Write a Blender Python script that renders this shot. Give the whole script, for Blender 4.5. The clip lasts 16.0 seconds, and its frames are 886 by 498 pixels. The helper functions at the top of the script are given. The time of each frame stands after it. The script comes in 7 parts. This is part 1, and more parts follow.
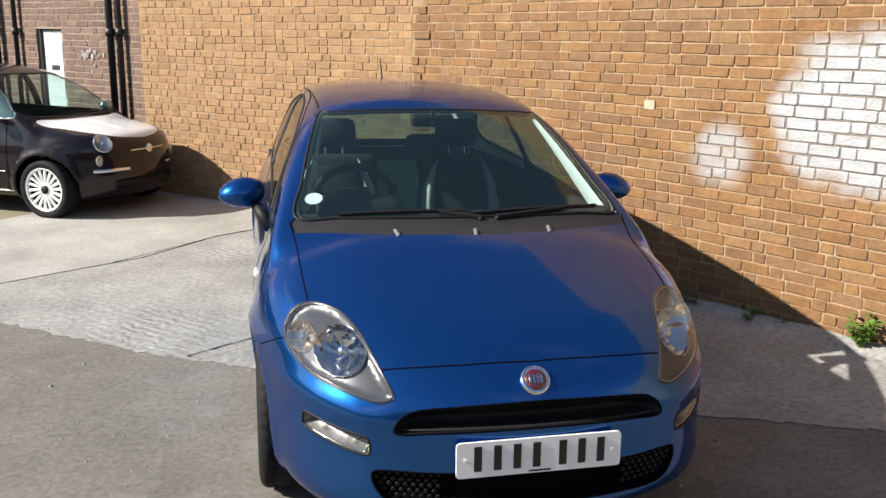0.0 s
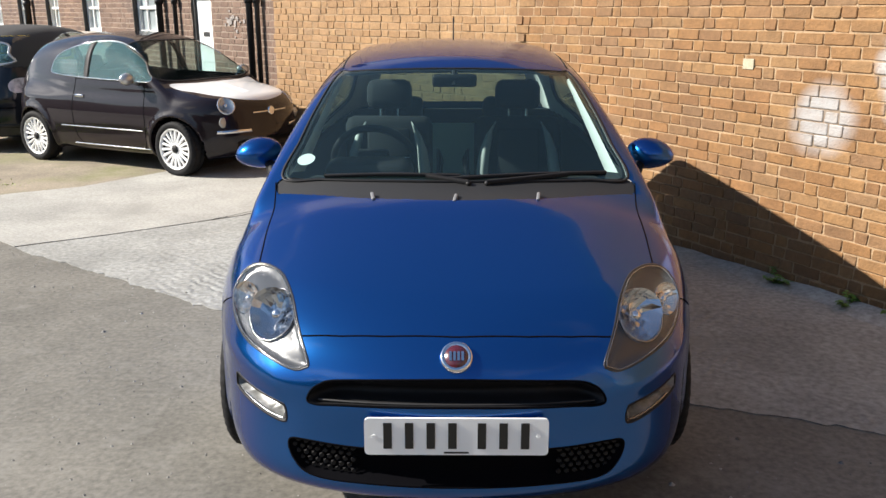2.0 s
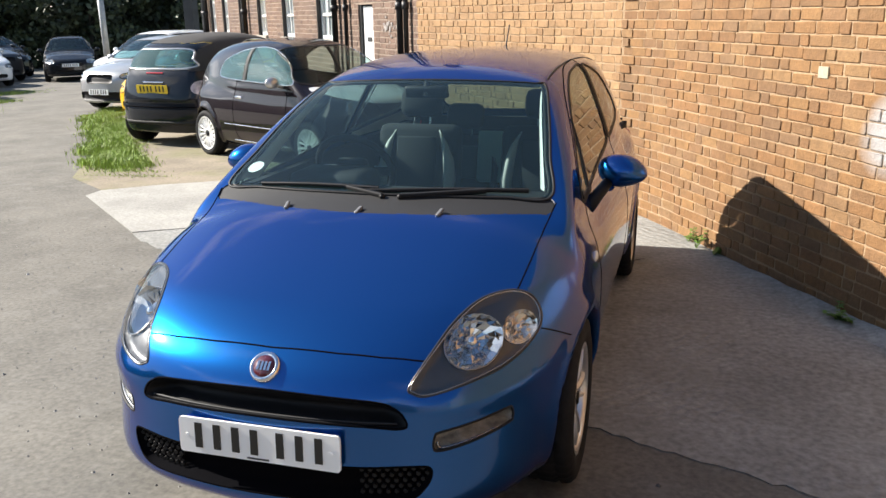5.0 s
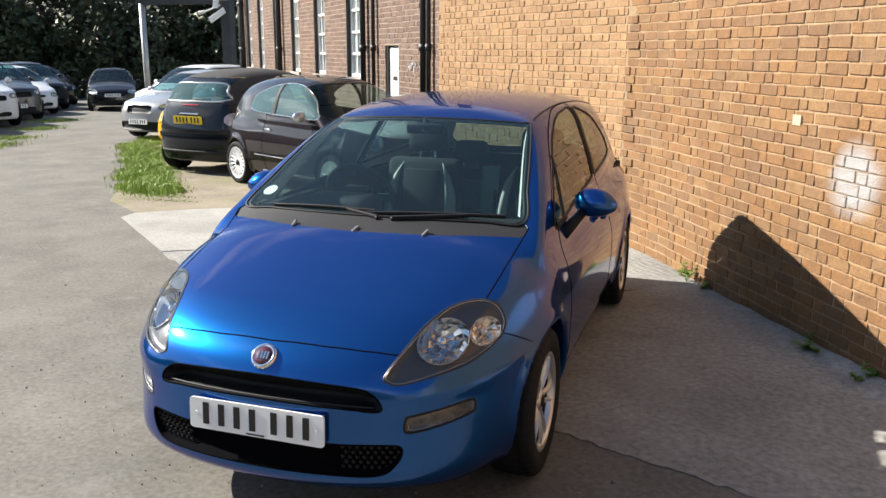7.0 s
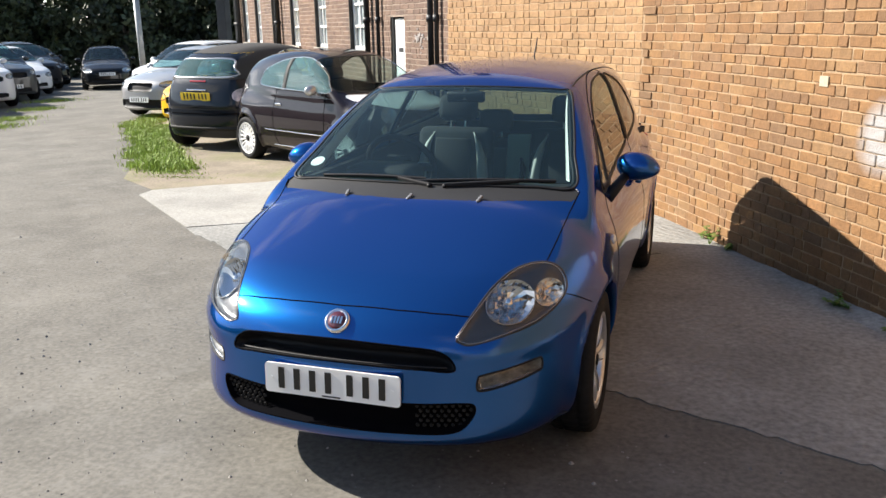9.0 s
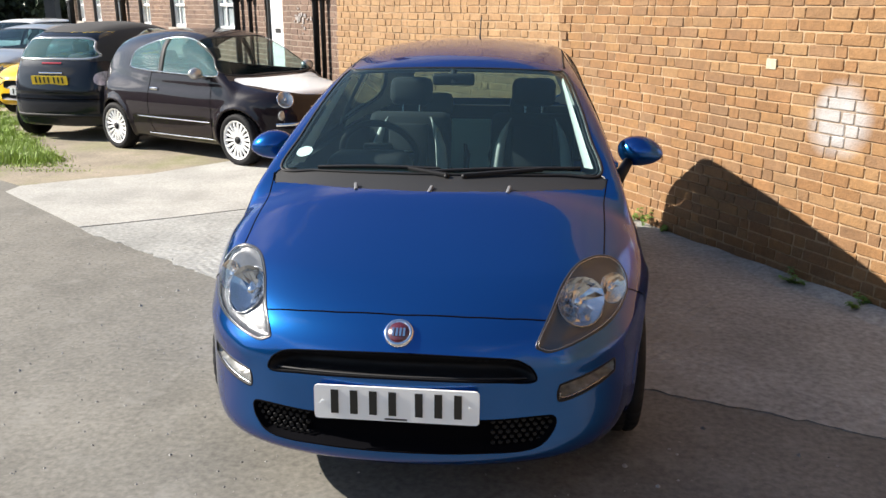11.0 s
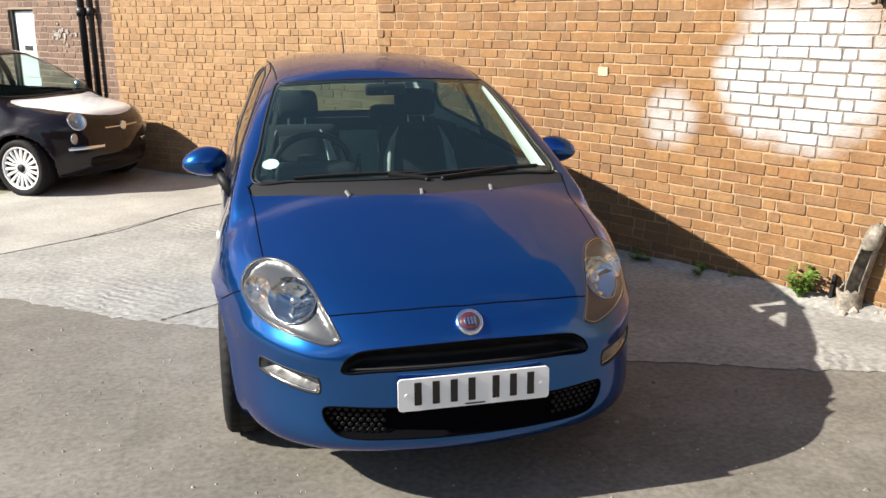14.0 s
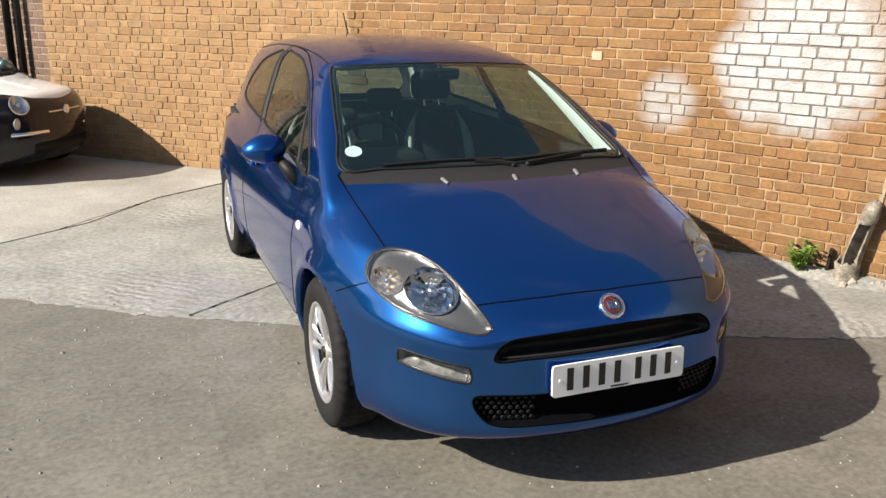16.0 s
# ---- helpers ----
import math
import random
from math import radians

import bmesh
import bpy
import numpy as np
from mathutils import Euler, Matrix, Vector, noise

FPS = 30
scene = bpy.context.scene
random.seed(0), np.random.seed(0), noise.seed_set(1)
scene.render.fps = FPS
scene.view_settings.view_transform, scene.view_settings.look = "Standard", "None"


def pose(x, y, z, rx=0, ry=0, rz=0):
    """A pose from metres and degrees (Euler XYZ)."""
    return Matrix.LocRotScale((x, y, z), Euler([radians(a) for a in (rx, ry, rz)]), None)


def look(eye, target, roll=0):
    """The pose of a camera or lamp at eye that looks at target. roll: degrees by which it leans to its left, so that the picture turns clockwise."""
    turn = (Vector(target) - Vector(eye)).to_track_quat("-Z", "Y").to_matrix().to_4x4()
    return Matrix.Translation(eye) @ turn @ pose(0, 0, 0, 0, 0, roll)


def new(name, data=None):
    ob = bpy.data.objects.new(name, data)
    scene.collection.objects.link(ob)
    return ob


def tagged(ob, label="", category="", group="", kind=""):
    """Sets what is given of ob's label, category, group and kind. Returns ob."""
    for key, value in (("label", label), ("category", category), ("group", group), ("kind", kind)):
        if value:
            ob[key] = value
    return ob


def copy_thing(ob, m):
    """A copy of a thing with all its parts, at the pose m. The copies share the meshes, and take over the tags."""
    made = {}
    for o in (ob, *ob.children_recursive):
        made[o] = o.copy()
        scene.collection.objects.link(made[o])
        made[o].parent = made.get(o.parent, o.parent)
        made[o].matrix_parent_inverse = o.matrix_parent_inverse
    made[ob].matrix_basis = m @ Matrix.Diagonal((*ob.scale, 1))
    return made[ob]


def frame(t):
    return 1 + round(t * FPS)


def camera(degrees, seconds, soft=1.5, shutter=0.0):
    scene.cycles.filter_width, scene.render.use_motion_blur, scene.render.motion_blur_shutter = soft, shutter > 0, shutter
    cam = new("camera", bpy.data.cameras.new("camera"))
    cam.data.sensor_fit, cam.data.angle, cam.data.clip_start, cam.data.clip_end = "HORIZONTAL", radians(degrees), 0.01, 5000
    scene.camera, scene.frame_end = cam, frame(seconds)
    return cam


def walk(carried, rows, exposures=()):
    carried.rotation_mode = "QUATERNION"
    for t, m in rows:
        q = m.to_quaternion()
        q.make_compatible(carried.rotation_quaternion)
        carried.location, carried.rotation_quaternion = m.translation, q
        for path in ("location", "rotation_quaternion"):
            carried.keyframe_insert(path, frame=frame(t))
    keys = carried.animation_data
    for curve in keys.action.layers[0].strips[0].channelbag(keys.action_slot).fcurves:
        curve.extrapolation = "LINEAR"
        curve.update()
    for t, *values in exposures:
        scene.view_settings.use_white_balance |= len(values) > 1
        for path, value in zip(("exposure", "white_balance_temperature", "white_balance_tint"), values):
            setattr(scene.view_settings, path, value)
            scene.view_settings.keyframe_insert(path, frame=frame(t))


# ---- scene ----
cam = camera(56.0, 16.0)
PATH = [
    (0, (-0.8, -1.627, 1.653), (-0.376, 0.271, 1.183), 1.2),
    (0.5, (-0.635, -1.631, 1.63), (-0.275, 0.269, 1.121), -0.1),
    (1, (-0.453, -1.525, 1.618), (-0.265, 0.374, 1.016), 0.7),
    (1.5, (-0.288, -1.489, 1.623), (-0.206, 0.419, 1.03), -1.3),
    (2, (-0.02, -1.563, 1.623), (-0.036, 0.36, 1.071), 0.0),
    (2.5, (0.142, -1.554, 1.612), (0.121, 0.372, 1.072), -1.5),
    (3, (0.323, -1.456, 1.636), (0.27, 0.467, 1.088), 1.4),
    (3.5, (0.506, -1.409, 1.641), (0.314, 0.509, 1.11), 0.4),
    (3.7, (0.595, -1.43, 1.637), (0.264, 0.465, 1.088), 0.7),
    (5.8, (1.428, -1.345, 1.687), (0.757, 0.462, 1.152), -0.4),
    (6, (1.471, -1.384, 1.692), (0.756, 0.408, 1.166), 0.0),
    (6.5, (1.488, -1.562, 1.697), (0.807, 0.274, 1.29), 0.5),
    (7, (1.453, -1.727, 1.693), (0.823, 0.115, 1.232), 0.2),
    (7.5, (1.458, -1.814, 1.696), (0.82, 0.01, 1.184), 0.1),
    (8, (1.453, -1.896, 1.685), (0.811, -0.069, 1.183), -0.6),
    (8.2, (1.431, -1.927, 1.689), (0.767, -0.107, 1.192), -1.7),
    (10.3, (0.745, -1.76, 1.666), (0.316, 0.111, 1.106), -0.1),
    (10.5, (0.66, -1.749, 1.663), (0.269, 0.138, 1.128), -0.6),
    (11, (0.423, -1.764, 1.661), (0.197, 0.141, 1.097), -0.1),
    (11.5, (0.306, -1.86, 1.652), (0.203, 0.074, 1.152), 2.0),
    (12, (0.145, -1.919, 1.633), (0.147, -0.001, 1.067), 0.1),
    (12.5, (-0.037, -1.935, 1.649), (-0.021, -0.012, 1.101), 1.4),
    (13, (-0.294, -1.887, 1.653), (-0.134, 0.034, 1.119), 1.2),
    (13.5, (-0.485, -1.902, 1.637), (-0.172, 0.012, 1.147), 2.1),
    (14, (-0.702, -1.903, 1.644), (-0.25, -0.028, 1.117), 0.1),
    (14.5, (-0.922, -1.754, 1.663), (-0.396, 0.114, 1.178), 1.5),
    (15, (-1.147, -1.651, 1.689), (-0.61, 0.214, 1.207), 3.2),
    (15.5, (-1.35, -1.668, 1.667), (-0.645, 0.135, 1.165), 2.0),
    (16, (-1.542, -1.62, 1.653), (-0.817, 0.155, 1.086), 1.0),
]
walk(cam, [(t, look(eye, target, roll)) for t, eye, target, roll in PATH],
     [(0.0, 0.83, 6500, 10.0), (0.5, 0.86, 6500, 10.0), (1.0, 0.9, 6500, 10.0), (2.0, 0.93, 6500, 10.0), (2.5, 1.03, 6500, 10.0), (3.0, 1.1, 6500, 10.0), (3.5, 1.13, 6500, 10.0), (6.0, 1.12, 6500, 10.0), (7.0, 1.05, 6500, 10.0), (8.0, 1.12, 6500, 10.0), (10.5, 1.1, 6500, 10.0), (11.0, 1.1, 6500, 10.0), (12.0, 1.21, 6500, 10.0), (13.0, 1.07, 6600, 10.0), (14.0, 1.08, 6700, 10.0), (14.5, 0.92, 6850, 10.0), (15.0, 0.84, 6950, 10.0), (16.0, 0.84, 6950, 10.0)])

# ---- sky and sun ----
SUN_FROM = Vector((-1.28, -0.012, 0.86)).normalized()
world = bpy.data.worlds.new("sky")
scene.world = world
world.use_nodes = True
wn, wl = world.node_tree.nodes, world.node_tree.links
sky = wn.new("ShaderNodeTexSky")
sky.sky_type, sky.sun_disc = "NISHITA", False
sky.sun_elevation = math.asin(SUN_FROM.z)
sky.sun_rotation = math.atan2(SUN_FROM.x, SUN_FROM.y)
sky.air_density, sky.dust_density, sky.ozone_density = 1.2, 0.5, 3.0
# fair-weather cloud over the whole sky
way, flat = wn.new("ShaderNodeTexCoord"), wn.new("ShaderNodeVectorMath")
parts_, lift = wn.new("ShaderNodeSeparateXYZ"), wn.new("ShaderNodeMath")
wl.new(way.outputs["Generated"], parts_.inputs[0])
lift.operation = "ADD"
wl.new(parts_.outputs[2], lift.inputs[0])
lift.inputs[1].default_value = 0.22
flat.operation = "DIVIDE"
wl.new(way.outputs["Generated"], flat.inputs[0])
wl.new(lift.outputs[0], flat.inputs[1])
puffs, cover, grey, cloud = wn.new("ShaderNodeTexNoise"), wn.new("ShaderNodeMapRange"), wn.new("ShaderNodeRGBToBW"), wn.new("ShaderNodeMix")
puffs.inputs["Scale"].default_value, puffs.inputs["Detail"].default_value, puffs.inputs["Roughness"].default_value = 1.5, 7.0, 0.58
wl.new(flat.outputs[0], puffs.inputs["Vector"])
cover.inputs["From Min"].default_value, cover.inputs["From Max"].default_value = 0.55, 0.64
wl.new(puffs.outputs["Fac"], cover.inputs["Value"])
wl.new(sky.outputs[0], grey.inputs[0])
bright = wn.new("ShaderNodeVectorMath")
bright.operation = "SCALE"
bright.inputs[0].default_value = (2.4, 2.45, 2.55)
wl.new(grey.outputs[0], bright.inputs["Scale"])
cloud.data_type = "RGBA"
wl.new(cover.outputs[0], cloud.inputs["Factor"])
wl.new(sky.outputs[0], cloud.inputs["A"])
wl.new(bright.outputs[0], cloud.inputs["B"])
wl.new(cloud.outputs["Result"], wn["Background"].inputs[0])
wn["Background"].inputs[1].default_value = 0.076
sun = new("sun", bpy.data.lights.new("sun", "SUN"))
sun.data.energy, sun.data.angle, sun.data.color = 5.6, radians(0.53), (1.0, 0.935, 0.84)
sun.matrix_world = look(SUN_FROM * 50, (0, 0, 0))
scene.view_settings.exposure = 0.75
# ---- materials ----
def shade(name, colour, rough=0.5, metal=0.0, coat=0.0, spec=0.5, vary=0.0, scale=8.0, fine=0.0, fine_scale=80.0, bump=0.0, bump_scale=60.0, island=0.0, wear=None, coat_rough=0.03):
    """A surface with patches at two sizes, relief and, where wanted, a shade of its own for each piece."""
    m = bpy.data.materials.new(name)
    m.use_nodes = True
    nt = m.node_tree
    n, l = nt.nodes, nt.links
    b = n["Principled BSDF"]
    b.inputs["Roughness"].default_value, b.inputs["Metallic"].default_value = rough, metal
    b.inputs["Coat Weight"].default_value, b.inputs["Coat Roughness"].default_value = coat, coat_rough
    b.inputs["Specular IOR Level"].default_value = spec
    b.inputs["Base Color"].default_value = (*colour, 1)
    if not (vary or fine or bump or island):
        return m
    pos = n.new("ShaderNodeNewGeometry").outputs["Position"]

    def noise_at(s, detail=4.0, rough_=0.6):
        t = n.new("ShaderNodeTexNoise")
        t.inputs["Scale"].default_value, t.inputs["Detail"].default_value, t.inputs["Roughness"].default_value = s, detail, rough_
        l.new(pos, t.inputs["Vector"])
        return t.outputs["Fac"]

    def scaled(value, lo, hi):
        r = n.new("ShaderNodeMapRange")
        r.inputs["From Min"].default_value, r.inputs["From Max"].default_value = 0.3, 0.7
        r.inputs["To Min"].default_value, r.inputs["To Max"].default_value = lo, hi
        l.new(value, r.inputs["Value"])
        return r.outputs["Result"]

    factor = None
    for amount, s in ((vary, scale), (fine, fine_scale)):
        if amount:
            q = scaled(noise_at(s), 1 - amount, 1 + amount)
            if factor is None:
                factor = q
            else:
                mul = n.new("ShaderNodeMath")
                mul.operation = "MULTIPLY"
                l.new(factor, mul.inputs[0])
                l.new(q, mul.inputs[1])
                factor = mul.outputs[0]
    if island:
        geo, info = n.new("ShaderNodeNewGeometry"), n.new("ShaderNodeObjectInfo")
        add, fr = n.new("ShaderNodeMath"), n.new("ShaderNodeMath")
        add.operation, fr.operation = "ADD", "FRACT"
        l.new(geo.outputs["Random Per Island"], add.inputs[0])
        l.new(info.outputs["Random"], add.inputs[1])
        l.new(add.outputs[0], fr.inputs[0])
        r = n.new("ShaderNodeMapRange")
        r.inputs["To Min"].default_value, r.inputs["To Max"].default_value = 1 - island, 1 + island
        l.new(fr.outputs[0], r.inputs["Value"])
        if factor is None:
            factor = r.outputs["Result"]
        else:
            mul = n.new("ShaderNodeMath")
            mul.operation = "MULTIPLY"
            l.new(factor, mul.inputs[0])
            l.new(r.outputs["Result"], mul.inputs[1])
            factor = mul.outputs[0]
    if factor is not None:
        mix = n.new("ShaderNodeVectorMath")
        mix.operation = "SCALE"
        mix.inputs[0].default_value = colour
        l.new(factor, mix.inputs["Scale"])
        out = mix.outputs[0]
        if wear:
            w = n.new("ShaderNodeMix")
            w.data_type = "RGBA"
            w.inputs["B"].default_value = (*wear[0], 1)
            l.new(scaled(noise_at(wear[1], 6.0, 0.65), wear[2], wear[3]), w.inputs["Factor"])
            w.clamp_factor = True
            l.new(out, w.inputs["A"])
            out = w.outputs["Result"]
        l.new(out, b.inputs["Base Color"])
    if bump:
        bp = n.new("ShaderNodeBump")
        bp.inputs["Strength"].default_value, bp.inputs["Distance"].default_value = bump, 0.004
        l.new(noise_at(bump_scale, 6.0), bp.inputs["Height"])
        l.new(bp.outputs[0], b.inputs["Normal"])
    return m


def glass_mat(name, tint, rough=0.0, ior=1.85, dust_sheen=0.0):
    """Thin pane: mostly clear, tinted, with a mirror gloss."""
    m = bpy.data.materials.new(name)
    m.use_nodes = True
    n, l = m.node_tree.nodes, m.node_tree.links
    n.remove(n["Principled BSDF"])
    t, g, mix, fr = n.new("ShaderNodeBsdfTransparent"), n.new("ShaderNodeBsdfGlossy"), n.new("ShaderNodeMixShader"), n.new("ShaderNodeLayerWeight")
    t.inputs["Color"].default_value = (*tint, 1)
    g.inputs["Roughness"].default_value = rough
    fr.inputs["Blend"].default_value = 0.5
    head_on = ((ior - 1) / (ior + 1)) ** 2
    steep, gloss = n.new("ShaderNodeMath"), n.new("ShaderNodeMapRange")
    steep.operation = "POWER"
    steep.inputs[1].default_value = 5.0
    l.new(fr.outputs["Facing"], steep.inputs[0])
    gloss.inputs["To Min"].default_value, gloss.inputs["To Max"].default_value = head_on, 1.0
    l.new(steep.outputs[0], gloss.inputs["Value"])
    l.new(gloss.outputs["Result"], mix.inputs[0])
    clear = t.outputs[0]
    # teal veil: a little dust, mostly sky reflection and haze painted in
    if dust_sheen:
        film, veil = n.new("ShaderNodeBsdfDiffuse"), n.new("ShaderNodeMixShader")
        film.inputs["Color"].default_value = (0.28, 0.56, 0.57, 1)
        veil.inputs[0].default_value = dust_sheen
        l.new(clear, veil.inputs[1])
        l.new(film.outputs[0], veil.inputs[2])
        clear = veil.outputs[0]
    l.new(clear, mix.inputs[1])
    l.new(g.outputs[0], mix.inputs[2])
    l.new(mix.outputs[0], n["Material Output"].inputs["Surface"])
    return m


ASPHALT = shade("asphalt", (0.140, 0.131, 0.112), 0.9, vary=0.24, scale=1.5, fine=0.28, fine_scale=36, bump=0.32, bump_scale=36, wear=((0.215, 0.206, 0.184), 5.0, -0.7, 0.5))
CONCRETE = shade("concrete", (0.325, 0.316, 0.288), 0.85, vary=0.24, scale=1.1, fine=0.2, fine_scale=45, bump=0.35, bump_scale=35, wear=((0.23, 0.22, 0.195), 1.6, -0.7, 0.5))
def brushed(name, colour, turn=-46):
    """Concrete combed with a broom while wet."""
    m = shade(name, colour, 0.85, vary=0.24, scale=1.5, fine=0.30, fine_scale=30, bump=0.4, bump_scale=45, wear=((0.20, 0.195, 0.175), 1.3, -0.7, 0.6))
    n, l = m.node_tree.nodes, m.node_tree.links
    geo, wave, rot = n.new("ShaderNodeNewGeometry"), n.new("ShaderNodeTexWave"), n.new("ShaderNodeMapping")
    rot.inputs["Rotation"].default_value = (0, 0, radians(turn))
    wave.inputs["Scale"].default_value, wave.inputs["Distortion"].default_value, wave.inputs["Detail"].default_value, wave.inputs["Detail Scale"].default_value = 4.4, 5.5, 4.0, 1.9
    l.new(geo.outputs["Position"], rot.inputs["Vector"])
    l.new(rot.outputs[0], wave.inputs["Vector"])
    # the ridges have worn away in places
    worn, keep, height = n.new("ShaderNodeTexNoise"), n.new("ShaderNodeMapRange"), n.new("ShaderNodeMath")
    worn.inputs["Scale"].default_value, worn.inputs["Detail"].default_value = 1.1, 4.0
    l.new(geo.outputs["Position"], worn.inputs["Vector"])
    keep.inputs["From Min"].default_value, keep.inputs["From Max"].default_value = 0.46, 0.64
    l.new(worn.outputs["Fac"], keep.inputs["Value"])
    height.operation = "MULTIPLY"
    l.new(wave.outputs["Fac"], height.inputs[0])
    l.new(keep.outputs[0], height.inputs[1])
    old = next(q for q in n if q.type == "BUMP")
    bp = n.new("ShaderNodeBump")
    bp.inputs["Strength"].default_value, bp.inputs["Distance"].default_value = 0.5, 0.010
    l.new(height.outputs[0], bp.inputs["Height"])
    l.new(old.outputs[0], bp.inputs["Normal"])
    l.new(bp.outputs[0], n["Principled BSDF"].inputs["Normal"])
    return m


CONCRETE_BRUSHED = brushed("brushed concrete", (0.266, 0.264, 0.246))
CONCRETE_CROSS = brushed("cross-brushed concrete", (0.250, 0.248, 0.232), 38)
DIRT = shade("dirt", (0.25, 0.21, 0.155), 0.95, vary=0.25, scale=1.5, fine=0.25, fine_scale=40, bump=0.8, bump_scale=30, wear=((0.16, 0.17, 0.06), 1.2, -0.5, 0.7))
BLACK = shade("black plastic", (0.009, 0.009, 0.010), 0.55, spec=0.25, fine=0.15, fine_scale=200)
TRIM = shade("textured trim", (0.011, 0.011, 0.012), 0.65, fine=0.2, fine_scale=250, bump=0.15, bump_scale=300)
GAP = shade("panel gap", (0.003, 0.003, 0.004), 0.9, spec=0.03)
RUBBER = shade("rubber", (0.011, 0.011, 0.012), 0.75, spec=0.2, vary=0.2, scale=12, fine=0.2, bump=0.1)
CHROME = shade("chrome", (0.75, 0.75, 0.76), 0.08, 1.0)
ALLOY = shade("alloy", (0.62, 0.62, 0.63), 0.28, 0.8, fine=0.05)
SILVER = shade("silver plastic", (0.6, 0.6, 0.6), 0.3, 0.7)
JET_GREY = shade("grey jet plastic", (0.16, 0.16, 0.165), 0.4)
GREY_TRIM = shade("pale grey trim", (0.62, 0.62, 0.60), 0.8, fine=0.05)
FABRIC = shade("dark fabric", (0.017, 0.020, 0.022), 0.9, spec=0.3, fine=0.3, fine_scale=300)
FABRIC_PALE = shade("pale fabric", (0.48, 0.49, 0.47), 0.9, fine=0.1, fine_scale=300)
PLATE_WHITE = shade("plate white", (0.86, 0.87, 0.86), 0.35)
PLATE_YELLOW = shade("plate yellow", (0.80, 0.56, 0.03), 0.35)
INK = shade("plate black", (0.01, 0.01, 0.01), 0.4)
TEAL = shade("teal seat cloth", (0.06, 0.088, 0.088), 0.9, spec=0.3, fine=0.15, fine_scale=300)
REFLECTOR = shade("lamp reflector", (0.55, 0.57, 0.60), 0.05, 1.0)
GLASS = glass_mat("car glass", (0.50, 0.69, 0.685), 0.0, 1.72, 0.014)
REAR_GLASS = glass_mat("dark rear glass", (0.34, 0.43, 0.415), 0.0, 1.62, 0.012)
PALE_GLASS = glass_mat("pale car glass", (0.86, 0.95, 0.93), 0.0, 1.30, 0.008)
# strong veil here paints the bright sky mirrored in the side windows
SIDE_GLASS = glass_mat("pale side glass", (0.72, 0.90, 0.90), 0.0, 1.65, 0.15)
LENS = glass_mat("lamp lens", (0.95, 0.96, 0.96), 0.0, 1.45)
RIM_SILVER = shade("bright lamp rim", (0.30, 0.30, 0.31), 0.22, 0.9)
WARM_REFLECTOR = shade("warm indicator reflector", (0.82, 0.72, 0.62), 0.10, 0.95)
RED_LENS = shade("red lens", (0.35, 0.02, 0.025), 0.15, coat=1)
BLUE_PAINT = shade("blue metallic paint", (0.0100, 0.054, 0.258), 0.21, 0.94, coat=1.0, fine=0.05, fine_scale=500)
BLUE_PAINT.node_tree.nodes["Principled BSDF"].inputs["Coat IOR"].default_value = 1.43
BLUE_PAINT.node_tree.nodes["Principled BSDF"].inputs["Coat Roughness"].default_value = 0.055
BLUE_PAINT.node_tree.nodes["Principled BSDF"].inputs["Specular Tint"].default_value = (0.04, 0.14, 0.55, 1)


def add_flakes(m, colour, rough, share):
    """A second, broader lobe from the flakes under the clear coat."""
    n, l = m.node_tree.nodes, m.node_tree.links
    first, second, mix = n["Principled BSDF"], n.new("ShaderNodeBsdfPrincipled"), n.new("ShaderNodeMixShader")
    for key in ("Metallic", "Coat Weight", "Coat IOR", "Coat Roughness", "Specular Tint"):
        second.inputs[key].default_value = first.inputs[key].default_value
    second.inputs["Base Color"].default_value = (*colour, 1)
    second.inputs["Roughness"].default_value = rough
    second.inputs["Metallic"].default_value = 0.90
    second.inputs["Specular IOR Level"].default_value = 0.1
    mix.inputs[0].default_value = share
    l.new(first.outputs[0], mix.inputs[1])
    l.new(second.outputs[0], mix.inputs[2])
    l.new(mix.outputs[0], n["Material Output"].inputs["Surface"])


add_flakes(BLUE_PAINT, (0.008, 0.142, 0.415), 0.29, 0.44)


def paint(name, colour, metal=0.3):
    m = shade(name, colour, 0.45, metal, coat=1.0, spec=0.04, fine=0.04, fine_scale=500)
    m.node_tree.nodes["Principled BSDF"].inputs["Coat IOR"].default_value = 1.42
    return m
# ---- helpers for parts ----
from mathutils.geometry import tessellate_polygon


def from_lists(name, verts, faces, material, parent=None, label="", smooth=False):
    me = bpy.data.meshes.new(name)
    me.from_pydata([tuple(v) for v in verts], [], [tuple(f) for f in faces])
    me.validate()
    if smooth:
        me.polygons.foreach_set("use_smooth", [True] * len(me.polygons))
    me.materials.append(material)
    ob = new(name, me)
    if parent:
        ob.parent = parent
    return tagged(ob, label)


def part(name, bm, material, parent=None, label="", smooth=False):
    me = bpy.data.meshes.new(name)
    bm.normal_update()
    bm.to_mesh(me)
    bm.free()
    if smooth:
        me.polygons.foreach_set("use_smooth", [True] * len(me.polygons))
    me.materials.append(material)
    ob = new(name, me)
    if parent:
        ob.parent = parent
    return tagged(ob, label)


